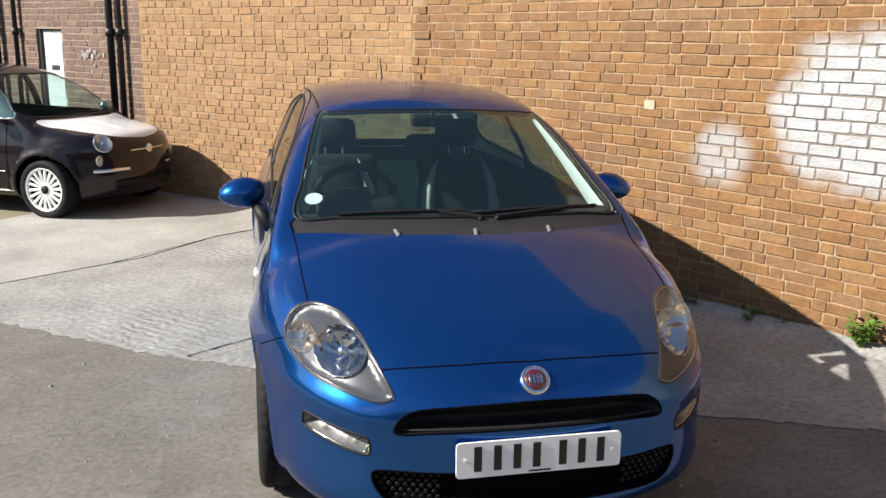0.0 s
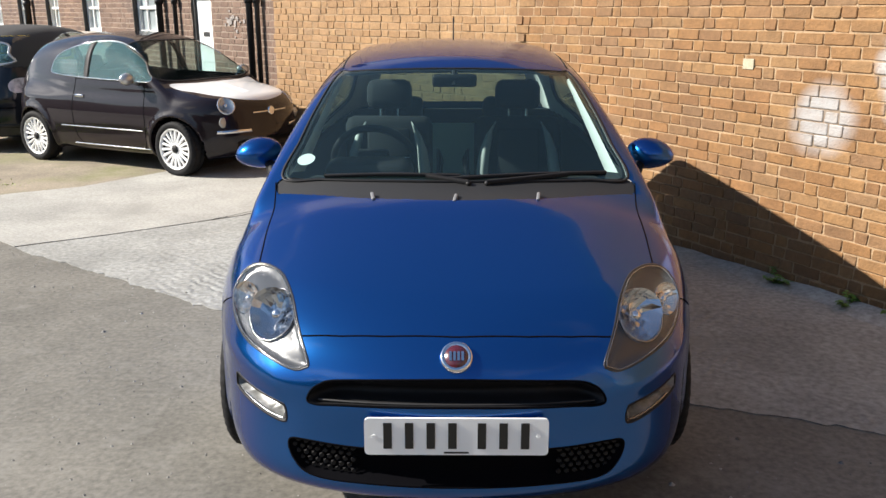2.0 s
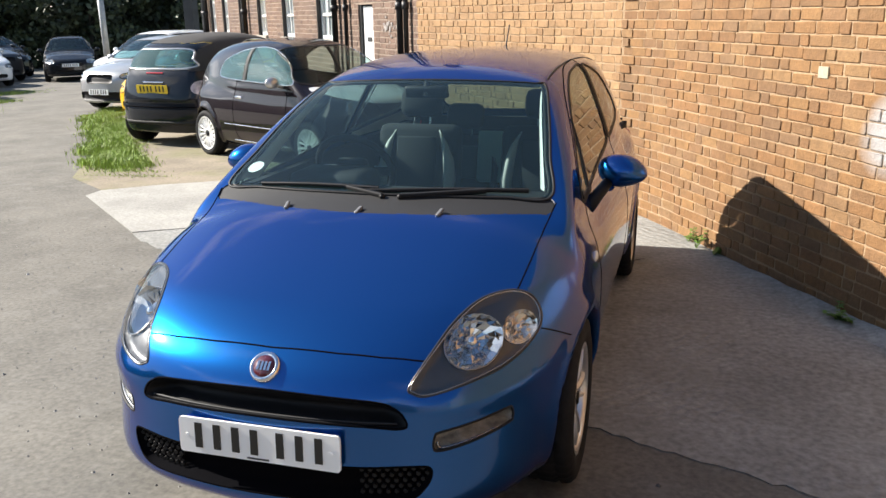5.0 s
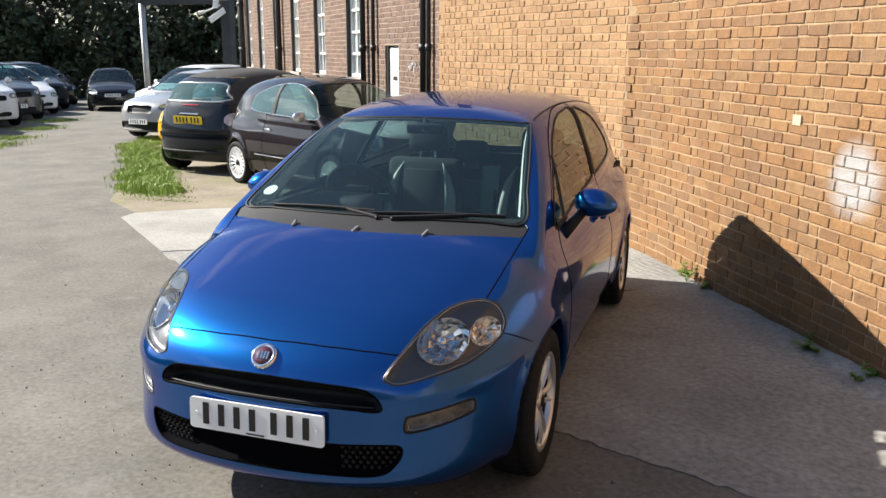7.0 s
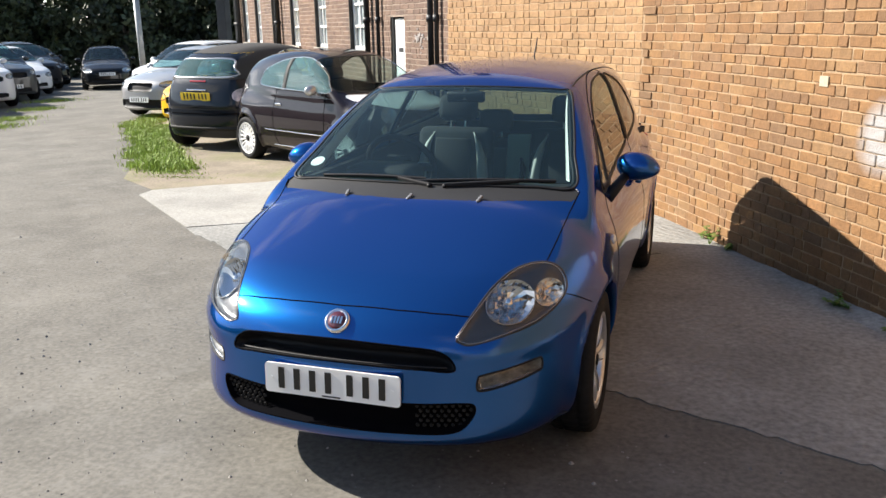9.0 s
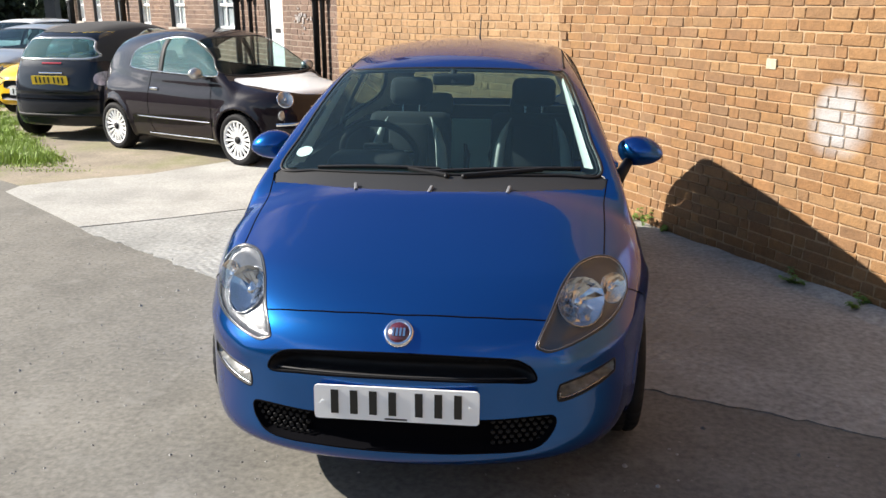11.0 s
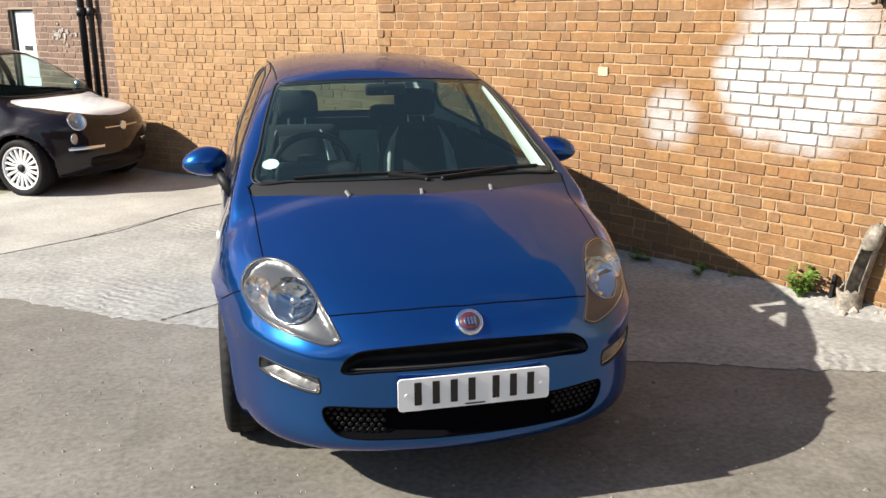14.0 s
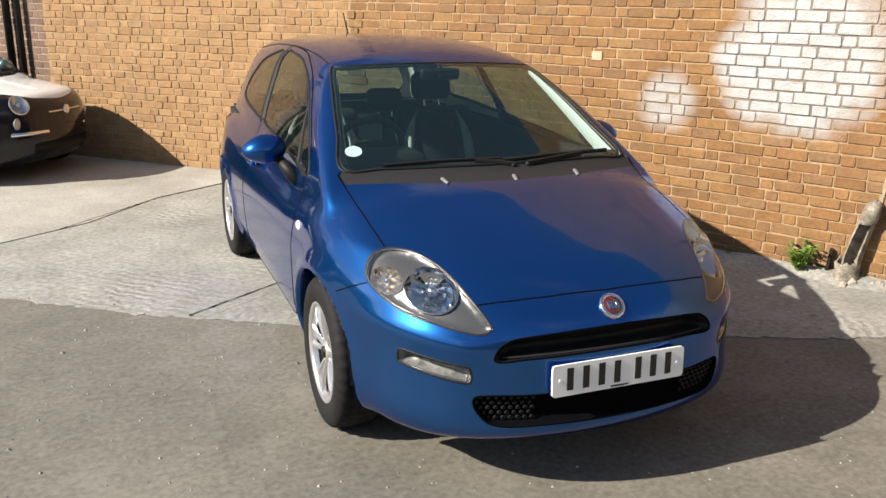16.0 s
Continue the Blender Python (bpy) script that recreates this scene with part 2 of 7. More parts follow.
def box(bm, x0, x1, y0, y1, z0, z1, bevel=0.0, m=None):
    r = bmesh.ops.create_cube(bm, size=1.0)
    vs = r["verts"]
    bmesh.ops.scale(bm, verts=vs, vec=(x1 - x0, y1 - y0, z1 - z0))
    bmesh.ops.translate(bm, verts=vs, vec=((x0 + x1) / 2, (y0 + y1) / 2, (z0 + z1) / 2))
    if bevel:
        es = list({e for v in vs for e in v.link_edges})
        out = bmesh.ops.bevel(bm, geom=es, offset=bevel, segments=2, affect="EDGES", profile=0.5)
        vs = list({v for f in out["faces"] for v in f.verts} | {v for v in vs if v.is_valid})
    if m is not None:
        bmesh.ops.transform(bm, matrix=m, verts=vs)
    return bm


def rod(bm, a, b, r0, r1=None, n=12):
    a, b = Vector(a), Vector(b)
    q = bmesh.ops.create_cone(bm, cap_ends=True, segments=n, radius1=r0, radius2=r0 if r1 is None else r1, depth=(b - a).length)
    turn = (b - a).to_track_quat("Z", "Y").to_matrix().to_4x4()
    bmesh.ops.transform(bm, matrix=Matrix.Translation((a + b) / 2) @ turn, verts=q["verts"])
    return bm


def slab(name, outline, z, material, parent=None, drop=0.12, label=""):
    """A flat sheet with an edge, over an outline on the ground."""
    k = len(outline)
    vs = [(x, y, z) for x, y in outline] + [(x, y, z - drop) for x, y in outline]
    area = sum(outline[i][0] * outline[(i + 1) % k][1] - outline[(i + 1) % k][0] * outline[i][1] for i in range(k))
    fs = []
    for t in tessellate_polygon([[Vector((x, y, 0)) for x, y in outline]]):
        a, b, c = (vs[i] for i in t)
        up = (b[0] - a[0]) * (c[1] - a[1]) - (c[0] - a[0]) * (b[1] - a[1]) > 0
        fs.append(tuple(t) if up else tuple(t)[::-1])
    for i in range(k):
        j = (i + 1) % k
        fs.append((i, i + k, j + k, j) if area > 0 else (i, j, j + k, i + k))
    return from_lists(name, vs, fs, material, parent, label)


# ---- the line of the walls ----
KINK, NEAR, FAR = np.array((0.69, 5.74)), np.array((0.4965, -0.868)), np.array((-0.7293, 0.6842))
BEND = 0.7


def wall_at(s, out=0.0):
    """A point on the foot of the wall, s metres from its bend (towards the yard's front where s > 0), out metres proud."""
    if s >= BEND:
        p, d = KINK + NEAR * s, NEAR
    elif s <= -BEND:
        p, d = KINK - FAR * s, -FAR
    else:
        t = (BEND - s) / (2 * BEND)
        b0, b2 = KINK + NEAR * BEND, KINK + FAR * BEND
        p = (1 - t) ** 2 * b0 + 2 * t * (1 - t) * KINK + t * t * b2
        d = -(2 * (1 - t) * (KINK - b0) + 2 * t * (b2 - KINK))
        d = d / np.linalg.norm(d)
    n = np.array((d[1], -d[0]))
    return p + n * out, d, n


# ---- ground ----
DOWN = Vector((-0.67, 0.74)).normalized()


def ground_z(x, y):
    """Height of the ground: level by the wall, falling gently along the drive."""
    return -0.012 * min(max(DOWN.x * x + DOWN.y * y - 6.9, 0.0), 60.0)


rows_ = []
for u_ in (-400.0, 6.9, 66.9, 600.0):
    for w_ in (-500.0, 500.0):
        x_, y_ = DOWN.x * u_ + DOWN.y * w_, DOWN.y * u_ - DOWN.x * w_
        rows_.append((x_, y_, ground_z(x_, y_)))
ground = from_lists("ground", rows_ + [(x_, y_, -3.0) for x_, y_, _ in rows_], [(2 * i, 2 * i + 1, 2 * i + 3, 2 * i + 2) for i in range(3)] + [(8, 14, 15, 9), (0, 8, 9, 1), (6, 7, 15, 14)], ASPHALT)
tagged(ground, "worn grey asphalt yard and drive with pale grit", "ground", kind="structure")
# ---- brick faces ----
def brick_mat(name, tones, rough, stain, pale_spots=False, dark_share=0.2, cover=1.0, patch_tone=(0.37, 0.385, 0.395)):
    m = bpy.data.materials.new(name)
    m.use_nodes = True
    n, l = m.node_tree.nodes, m.node_tree.links
    b = n["Principled BSDF"]
    b.inputs["Roughness"].default_value = rough
    geo, info = n.new("ShaderNodeNewGeometry"), n.new("ShaderNodeObjectInfo")

    def math_(op, a, c=None, clamp=False):
        q = n.new("ShaderNodeMath")
        q.operation, q.use_clamp = op, clamp
        for i, v in enumerate((a, c)):
            if v is None:
                continue
            if isinstance(v, (int, float)):
                q.inputs[i].default_value = v
            else:
                l.new(v, q.inputs[i])
        return q.outputs[0]

    def noise_(scale, detail=5.0):
        t = n.new("ShaderNodeTexNoise")
        t.inputs["Scale"].default_value, t.inputs["Detail"].default_value = scale, detail
        l.new(geo.outputs["Position"], t.inputs["Vector"])
        return t.outputs["Fac"]

    def mix_(fac, a, c):
        q = n.new("ShaderNodeMix")
        q.data_type = "RGBA"
        for key, v in (("Factor", fac), ("A", a), ("B", c)):
            if isinstance(v, tuple):
                q.inputs[key].default_value = (*v, 1)
            else:
                l.new(v, q.inputs[key])
        return q.outputs["Result"]

    rnd = math_("FRACT", math_("ADD", geo.outputs["Random Per Island"], info.outputs["Random"]))
    ramp = n.new("ShaderNodeValToRGB")
    ramp.color_ramp.elements[0].color = (*tones[0], 1)
    ramp.color_ramp.elements[1].color = (*tones[-1], 1)
    for i, c in enumerate(tones[1:-1]):
        e = ramp.color_ramp.elements.new((i + 1) / (len(tones) - 1))
        e.color = (*c, 1)
    l.new(rnd, ramp.inputs[0])
    # sooty stains in drifts
    drift = math_("MULTIPLY", math_("SUBTRACT", noise_(0.85, 4.0), 0.44), 4.0, True)
    second = math_("FRACT", math_("MULTIPLY", rnd, 17.31))
    dark = math_("MULTIPLY", drift, math_("GREATER_THAN", second, 1 - dark_share * 2.4))
    col = mix_(math_("MULTIPLY", dark, 0.5), ramp.outputs[0], stain)
    mott = math_("MULTIPLY", math_("ADD", math_("MULTIPLY", noise_(38.0), 0.7), 0.65), math_("ADD", math_("MULTIPLY", noise_(9.0), 0.6), 0.7))
    sc = n.new("ShaderNodeVectorMath")
    sc.operation = "SCALE"
    l.new(col, sc.inputs[0])
    l.new(mott, sc.inputs["Scale"])
    col = sc.outputs[0]
    if pale_spots:
        # two pale, glossier patches with ragged edges on the faces
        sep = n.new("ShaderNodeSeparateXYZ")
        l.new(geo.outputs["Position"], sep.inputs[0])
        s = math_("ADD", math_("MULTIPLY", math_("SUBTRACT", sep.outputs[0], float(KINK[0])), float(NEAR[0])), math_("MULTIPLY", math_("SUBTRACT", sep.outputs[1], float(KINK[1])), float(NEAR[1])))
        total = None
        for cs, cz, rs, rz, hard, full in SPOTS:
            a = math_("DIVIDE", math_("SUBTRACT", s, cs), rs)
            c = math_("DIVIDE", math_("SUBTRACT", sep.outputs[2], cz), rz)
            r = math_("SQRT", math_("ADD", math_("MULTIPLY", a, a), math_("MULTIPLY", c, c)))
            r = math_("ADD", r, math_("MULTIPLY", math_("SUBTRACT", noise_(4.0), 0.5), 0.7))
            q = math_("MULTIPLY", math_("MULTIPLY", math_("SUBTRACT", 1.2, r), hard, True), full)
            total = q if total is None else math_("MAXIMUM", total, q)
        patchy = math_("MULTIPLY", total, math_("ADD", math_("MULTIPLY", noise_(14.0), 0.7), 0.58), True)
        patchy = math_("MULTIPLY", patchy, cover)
        col = mix_(patchy, col, patch_tone)
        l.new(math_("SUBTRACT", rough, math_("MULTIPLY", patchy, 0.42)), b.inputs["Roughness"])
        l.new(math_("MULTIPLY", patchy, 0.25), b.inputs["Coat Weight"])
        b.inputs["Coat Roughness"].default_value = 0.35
    l.new(col, b.inputs["Base Color"])
    bp = n.new("ShaderNodeBump")
    bp.inputs["Strength"].default_value, bp.inputs["Distance"].default_value = 0.8, 0.006
    l.new(noise_(70.0, 6.0), bp.inputs["Height"])
    l.new(bp.outputs[0], b.inputs["Normal"])
    return m


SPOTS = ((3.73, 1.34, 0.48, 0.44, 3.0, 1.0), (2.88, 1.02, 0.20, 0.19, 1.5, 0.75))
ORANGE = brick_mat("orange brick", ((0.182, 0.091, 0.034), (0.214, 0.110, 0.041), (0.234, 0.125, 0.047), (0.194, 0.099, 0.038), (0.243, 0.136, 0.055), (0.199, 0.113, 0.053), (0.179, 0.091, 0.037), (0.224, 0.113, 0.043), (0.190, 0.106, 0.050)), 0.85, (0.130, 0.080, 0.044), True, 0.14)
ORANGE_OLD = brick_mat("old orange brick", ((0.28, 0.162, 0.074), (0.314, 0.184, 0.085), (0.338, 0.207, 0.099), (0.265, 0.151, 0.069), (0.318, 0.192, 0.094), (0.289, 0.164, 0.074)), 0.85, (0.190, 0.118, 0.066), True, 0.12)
BROWN = brick_mat("brown brick", ((0.115, 0.070, 0.050), (0.155, 0.094, 0.066), (0.19, 0.120, 0.084), (0.130, 0.080, 0.056)), 0.85, (0.07, 0.05, 0.045))
# inside the pale patches a dark grey paints in the joints' shade
MORTAR = brick_mat("sandy mortar", ((0.335, 0.230, 0.135), (0.335, 0.230, 0.135)), 0.95, (0.15, 0.105, 0.065), True, cover=0.8, patch_tone=(0.115, 0.112, 0.11))
MORTAR_GREY = shade("grey mortar", (0.29, 0.225, 0.175), 0.95, vary=0.2, scale=2.0, fine=0.2, fine_scale=60, bump=0.5, bump_scale=80)


def brick_shape(length, height, depth, rng, soft=0.0034):
    """Points and faces of one worn brick with rounded corners: x along, y outwards, z up."""
    a, h = length / 2, height / 2
    j = lambda s: rng.uniform(-s, s)
    tilt = [(j(0.004), j(0.003)) for _ in range(4)]
    outline = []
    for k, (sx, sz) in enumerate(((-1, -1), (1, -1), (1, 1), (-1, 1))):
        c = rng.uniform(0.002, 0.008)
        x, z = sx * a + tilt[k][0], sz * h + tilt[k][1]
        near, far = (x, z - sz * c), (x - sx * c, z)
        outline += [near, far] if sx * sz > 0 else [far, near]
    back = [(x, 0.0, z) for x, z in outline]
    lip = [(x, max(0.001, depth - soft) + j(0.0008), z) for x, z in outline]
    face = [(x * (1 - soft / a), depth + j(0.0015), z * (1 - soft / h)) for x, z in outline]
    faces = [tuple(range(23, 15, -1))]
    for i in range(8):
        k = (i + 1) % 8
        faces += [(i, 8 + i, 8 + k, k), (8 + i, 16 + i, 16 + k, 8 + k)]
    return back + lip + face, faces


def lay_bricks(parent, place, s0, s1, z0, z1, course, joint, material, singles, gaps, rng, long=0.215, short=0.1025, ragged=0.0, tooth=None, lift=1.0, run=1):
    """Flemish bond, with run stretchers between the headers: the courses of one wall. place(s) gives foot, direction, normal. singles: the stretch whose bricks are parts."""
    vs, fs, shared = [], [], {}
    row, z, made = 0, z0, 0
    while z + course * 0.5 < z1:
        s = s0 + (row % 2) * -(long + short + 2 * joint) / 2 - rng.uniform(0, 0.03) + (rng.uniform(-ragged, ragged) if ragged else 0)
        kind, left = 0, rng.randint(1, run)
        while s < s1:
            ln = (long if kind == 0 else short) + rng.uniform(-0.006, 0.006)
            a, c = s, s + ln
            left -= 1 if kind == 0 else 0
            if kind == 1:
                kind, left = 0, run if rng.random() < 0.75 else rng.randint(1, run + 1)
            elif left <= 0:
                kind = 1
            s = c + joint + rng.uniform(-0.002, 0.003)
            a, c = max(a, s0 + (rng.uniform(-ragged, ragged) if ragged and a < s0 + 0.3 else 0)), min(c, s1)
            if c - a < 0.03:
                continue
            cz = z + course / 2 + rng.uniform(-0.002, 0.002)
            hit = [g for g in gaps if c > g[0] and a < g[1] and cz > g[2] and cz < g[3]]
            if hit:
                g = hit[0]
                if a < g[0] - 0.03:
                    c = g[0]
                elif c > g[1] + 0.03:
                    a = g[1]
                else:
                    continue
            mid = (a + c) / 2
            p, d, nrm = place(mid)
            proud = (0.0054 + rng.uniform(-0.0025, 0.003)) * lift
            if tooth and abs(mid - tooth + 0.05 * math.sin(z * 9)) < 0.10:
                proud += rng.choice((-0.003, 0.0, 0.006, 0.010))
            m = Matrix(((d[0], nrm[0], 0, p[0]), (d[1], nrm[1], 0, p[1]), (0, 0, 1, cz), (0, 0, 0, 1)))
            if singles and singles[0] < mid < singles[1] and singles[2] < cz < singles[3] and c - a > short * 0.9:
                key = ("l" if c - a > 0.16 else "s", rng.randrange(4))
                if key not in shared:
                    v, f = brick_shape(long if key[0] == "l" else short, course - joint, 0.0062 * lift, random.Random(hash(key[1]) + 5))
                    me = bpy.data.meshes.new("brick")
                    me.from_pydata(v, [], f)
                    me.materials.append(material)
                    shared[key] = me
                ob = new("brick", shared[key])
                ob.parent = parent
                ob.matrix_basis = m @ pose(0, rng.uniform(-0.002, 0.002), 0, 0, rng.uniform(-0.5, 0.5), 0) @ Matrix.Diagonal(((c - a) / (long if key[0] == "l" else short), 1, 1, 1))
                made += 1
            else:
                v, f = brick_shape(c - a, course - joint, proud, rng)
                k = len(vs)
                vs += [tuple(m @ Vector(q)) for q in v]
                fs += [tuple(i + k for i in q) for q in f]
        z += course
        row += 1
    ob = from_lists("brickwork", vs, fs, material, parent)
    tagged(ob, kind="stuff")
    return ob


def wall_back(name, place, stations, top, material, label, gaps=()):
    """The solid wall behind the brick faces, 0.3 m thick, open where the gaps are."""
    cuts = sorted(set(list(stations) + [g for q in gaps for g in q[:2]]))
    vs, fs = [], []

    def solid(a, c, z0, z1):
        k = len(vs)
        for s in (a, c):
            p, d, nrm = place(s)
            for z in (z0, z1):
                vs.append((*p, z))
                vs.append((*(p - 0.3 * nrm), z))
        fs.extend([(k, k + 4, k + 6, k + 2), (k + 1, k + 3, k + 7, k + 5), (k + 2, k + 6, k + 7, k + 3), (k, k + 1, k + 5, k + 4), (k, k + 2, k + 3, k + 1), (k + 4, k + 5, k + 7, k + 6)])
    for a, c in zip(cuts, cuts[1:]):
        zs = [-0.3]
        for g in gaps:
            if a >= g[0] - 1e-6 and c <= g[1] + 1e-6:
                zs += [g[2], g[3]]
        zs.append(top)
        for i in range(0, len(zs), 2):
            if zs[i + 1] - zs[i] > 0.01:
                solid(a, c, zs[i], zs[i + 1])
    return tagged(from_lists(name, vs, fs, material), label, "wall", kind="structure")


# the orange wall, bent where an older part joins
wall_orange = wall_back("wall_orange", wall_at, [-3.73, -2.6, -1.6, -0.7, -0.47, -0.23, 0, 0.23, 0.47, 0.7, 2, 4, 6, 9, 12], 3.95, MORTAR, "long weathered orange brick wall with pale mortar")

# the brown brick works beyond
B0, BD = np.array((-2.15, 8.55)), np.array((-0.665, 0.747))
BN = np.array((-0.747, -0.665))


def brown_at(s):
    return B0 + BD * s, BD, BN


WINDOWS = [(3.09, 4.05), (5.46, 6.25), (7.50, 8.24), (9.34, 10.05), (11.29, 11.98), (12.92, 13.62)]
DOOR_GAP = (1.45, 2.03, -0.31, 1.78)
GAPS = [(a, c, 1.27, 3.15) for a, c in WINDOWS] + [DOOR_GAP]
wall_brown = wall_back("wall_brown", brown_at, [-0.4, 14.2], 5.2, MORTAR_GREY, "dark brown brick works wall with tall windows", GAPS)
# ---- windows, door and pipes of the brown wall ----
WHITE_PAINT = shade("white window paint", (0.74, 0.74, 0.72), 0.5, vary=0.08, scale=6, fine=0.06)
PIPE = shade("black pipe paint", (0.010, 0.010, 0.011), 0.5, vary=0.3, scale=5, bump=0.2)
STONE = shade("window sill stone", (0.34, 0.31, 0.27), 0.85, vary=0.15, scale=6, fine=0.12, bump=0.3)
# pane colour lightened to paint in the sky it reflects
PANE = shade("sky-pale window glass", (0.33, 0.37, 0.38), 0.06, spec=0.9, vary=0.35, scale=2.5)


def on_brown(s, out, z):
    p = B0 + BD * s + BN * out
    return Vector((p[0], p[1], z))


def brown_box(name, s0, s1, o0, o1, z0, z1, material, parent, bevel=0.0, label=""):
    bm = bmesh.new()
    box(bm, s0, s1, o0, o1, z0, z1, bevel)
    m = Matrix(((BD[0], BN[0], 0, B0[0]), (BD[1], BN[1], 0, B0[1]), (0, 0, 1, 0), (0, 0, 0, 1)))
    bmesh.ops.transform(bm, matrix=m, verts=bm.verts)
    bmesh.ops.recalc_face_normals(bm, faces=bm.faces)
    return part(name, bm, material, parent, label)


for i, (a, c) in enumerate(WINDOWS):
    win = brown_box("window_%d" % (i + 1), a, c, -0.13, -0.115, 1.27, 3.15, PANE, None)
    tagged(win, "tall white-framed multi-pane works window in a deep reveal", "window", kind="structure")
    for s0, s1, z0, z1 in ((a, a + 0.05, 1.27, 3.15), (c - 0.07, c - 0.02, 1.27, 3.15), (a, c - 0.02, 1.27, 1.33), (a, c - 0.02, 3.09, 3.15)):
        brown_box("window_frame", s0, s1, -0.12, -0.065, z0, z1, WHITE_PAINT, win)
    # black lining paints the shade of the unlit side of the reveal
    brown_box("reveal", c - 0.018, c, -0.13, 0.004, 1.27, 3.15, PIPE, win, label="reveal lining with its shade painted black")
    for k in range(1, 5):
        z = 1.30 + 0.355 * k
        brown_box("glazing_bar", a + 0.05, c - 0.07, -0.115, -0.075, z - 0.022, z + 0.022, WHITE_PAINT, win)
    for k in range(1, 3):
        s = a + (c - a) * k / 3
        brown_box("glazing_bar", s - 0.013, s + 0.013, -0.115, -0.085, 1.33, 3.09, WHITE_PAINT, win)
    brown_box("window_sill", a - 0.05, c + 0.05, -0.12, 0.05, 1.20, 1.27, STONE, win, 0.008)
door = brown_box("door_1", 1.45, 1.97, -0.10, -0.05, -0.02, 1.76, WHITE_PAINT, None, 0.004)
tagged(door, "closed white painted door in the brown brick wall", "door", kind="structure")
for z0, z1 in ((0.15, 0.8), (0.95, 1.6)):
    brown_box("door_panel", 1.54, 1.88, -0.052, -0.043, z0, z1, WHITE_PAINT, door, 0.004)
brown_box("letter_plate", 1.62, 1.80, -0.045, -0.038, 1.28, 1.34, TRIM, door)
# black strip stands in for the shaded reveal left of the door
brown_box("door_frame", 1.97, 2.03, -0.2, -0.02, -0.02, 1.78, PIPE, door)
for s, r, brk in ((0.32, 0.040, 1), (0.15, 0.030, 1), (2.90, 0.045, 1), (2.42, 0.030, 1), (9.1, 0.06, 1), (13.85, 0.07, 1), (14.1, 0.06, 1)):
    bm = bmesh.new()
    rod(bm, on_brown(s, r + 0.03, 0.0), on_brown(s, r + 0.03, 5.1), r, n=16)
    pipe = tagged(part("drainpipe", bm, PIPE, None, smooth=True), "black painted cast-iron drainpipe on the brown brick wall", "drainpipe", "drainpipes on the works")
    for z in (0.5, 1.7, 2.9):
        bm = bmesh.new()
        rod(bm, on_brown(s, r + 0.03, z), on_brown(s, r + 0.03, z + 0.09), r + 0.014, n=16)
        part("collar", bm, PIPE, pipe, smooth=True)
# faded white scrawl on the bricks by the door
SCRAWL = shade("faded white paint", (0.30, 0.27, 0.25), 0.8, vary=0.5, scale=9)
smear = random.Random(12)
for k in range(26):
    s_, z_ = smear.gauss(0.82, 0.10), smear.gauss(1.46, 0.075)
    w_, h_ = smear.uniform(0.02, 0.055), smear.uniform(0.015, 0.05)
    brown_box("paint_mark", s_ - w_ / 2, s_ + w_ / 2, 0.010, 0.0125 + 0.0001 * k, z_ - h_ / 2, z_ + h_ / 2, SCRAWL, wall_brown)
# ---- paved edge of the yard ----
EDGE = [(-4.48, 5.25), (-3.06, 4.03), (-2.19, 3.45), (-1.39, 2.87), (-0.74, 2.50), (0.10, 2.07), (0.97, 1.71), (1.80, 1.395), (2.18, 1.27), (3.6, 0.75)]
JOINT = [(-3.10, 4.10), (-2.55, 4.45), (-1.72, 5.05), (-1.17, 5.77), (-0.50, 6.25), (-0.25, 6.55)]
ragged = random.Random(8)
rough_edge = []
for (x0, y0), (x1, y1) in zip(EDGE[1:], EDGE[2:]):
    k = max(2, int(math.hypot(x1 - x0, y1 - y0) / 0.05))
    for i in range(k):
        rough_edge.append((x0 + (x1 - x0) * i / k + ragged.gauss(0, 0.006), y0 + (y1 - y0) * i / k + ragged.gauss(0, 0.010)))
near_wall = [tuple(wall_at(s, 0.004)[0]) for s in (5.4, 4, 2.5, 0.9, 0.3, -0.3, -0.9)]
yard = slab("pavement", rough_edge + EDGE[-1:] + near_wall + JOINT[::-1], 0.0035, CONCRETE_BRUSHED, None, 0.1)
tagged(yard, "brushed pale concrete apron at the foot of the wall", "pavement", kind="structure")
far_wall = [tuple(wall_at(s, 0.004)[0]) for s in (-1.0, -2.0, -3.0, -3.73)]
slab("slab", [(-4.48, 5.25), (-3.12, 4.12)] + [(x - 0.012, y + 0.012) for x, y in JOINT[1:]] + far_wall + [(-2.3, 8.0), (-2.55, 7.25), (-2.95, 7.02), (-3.53, 6.2), (-4.05, 5.88), (-4.5, 5.5)], 0.0055, CONCRETE, yard, 0.1, "smoother pale concrete slab")
bare = slab("dirt_strip", [(-4.49, 5.51), (-4.05, 5.885), (-3.535, 6.21), (-2.955, 7.03), (-2.555, 7.26), (-2.3, 8.01), (-2.2, 8.5), (-9.4, 16.6), (-17.0, 25.1), (-18.3, 24.2), (-10.6, 13.6), (-7.2, 9.2), (-5.95, 7.05), (-5.35, 6.1)], 0.004, DIRT, None, 0.1)
for v_ in bare.data.vertices:
    v_.co.z += ground_z(v_.co.x, v_.co.y)
tagged(bare, "bare stony dirt strip under the parked cars", "dirt strip", kind="structure")
rng = random.Random(4)
# loose grit on the asphalt
vs, fs = [], []
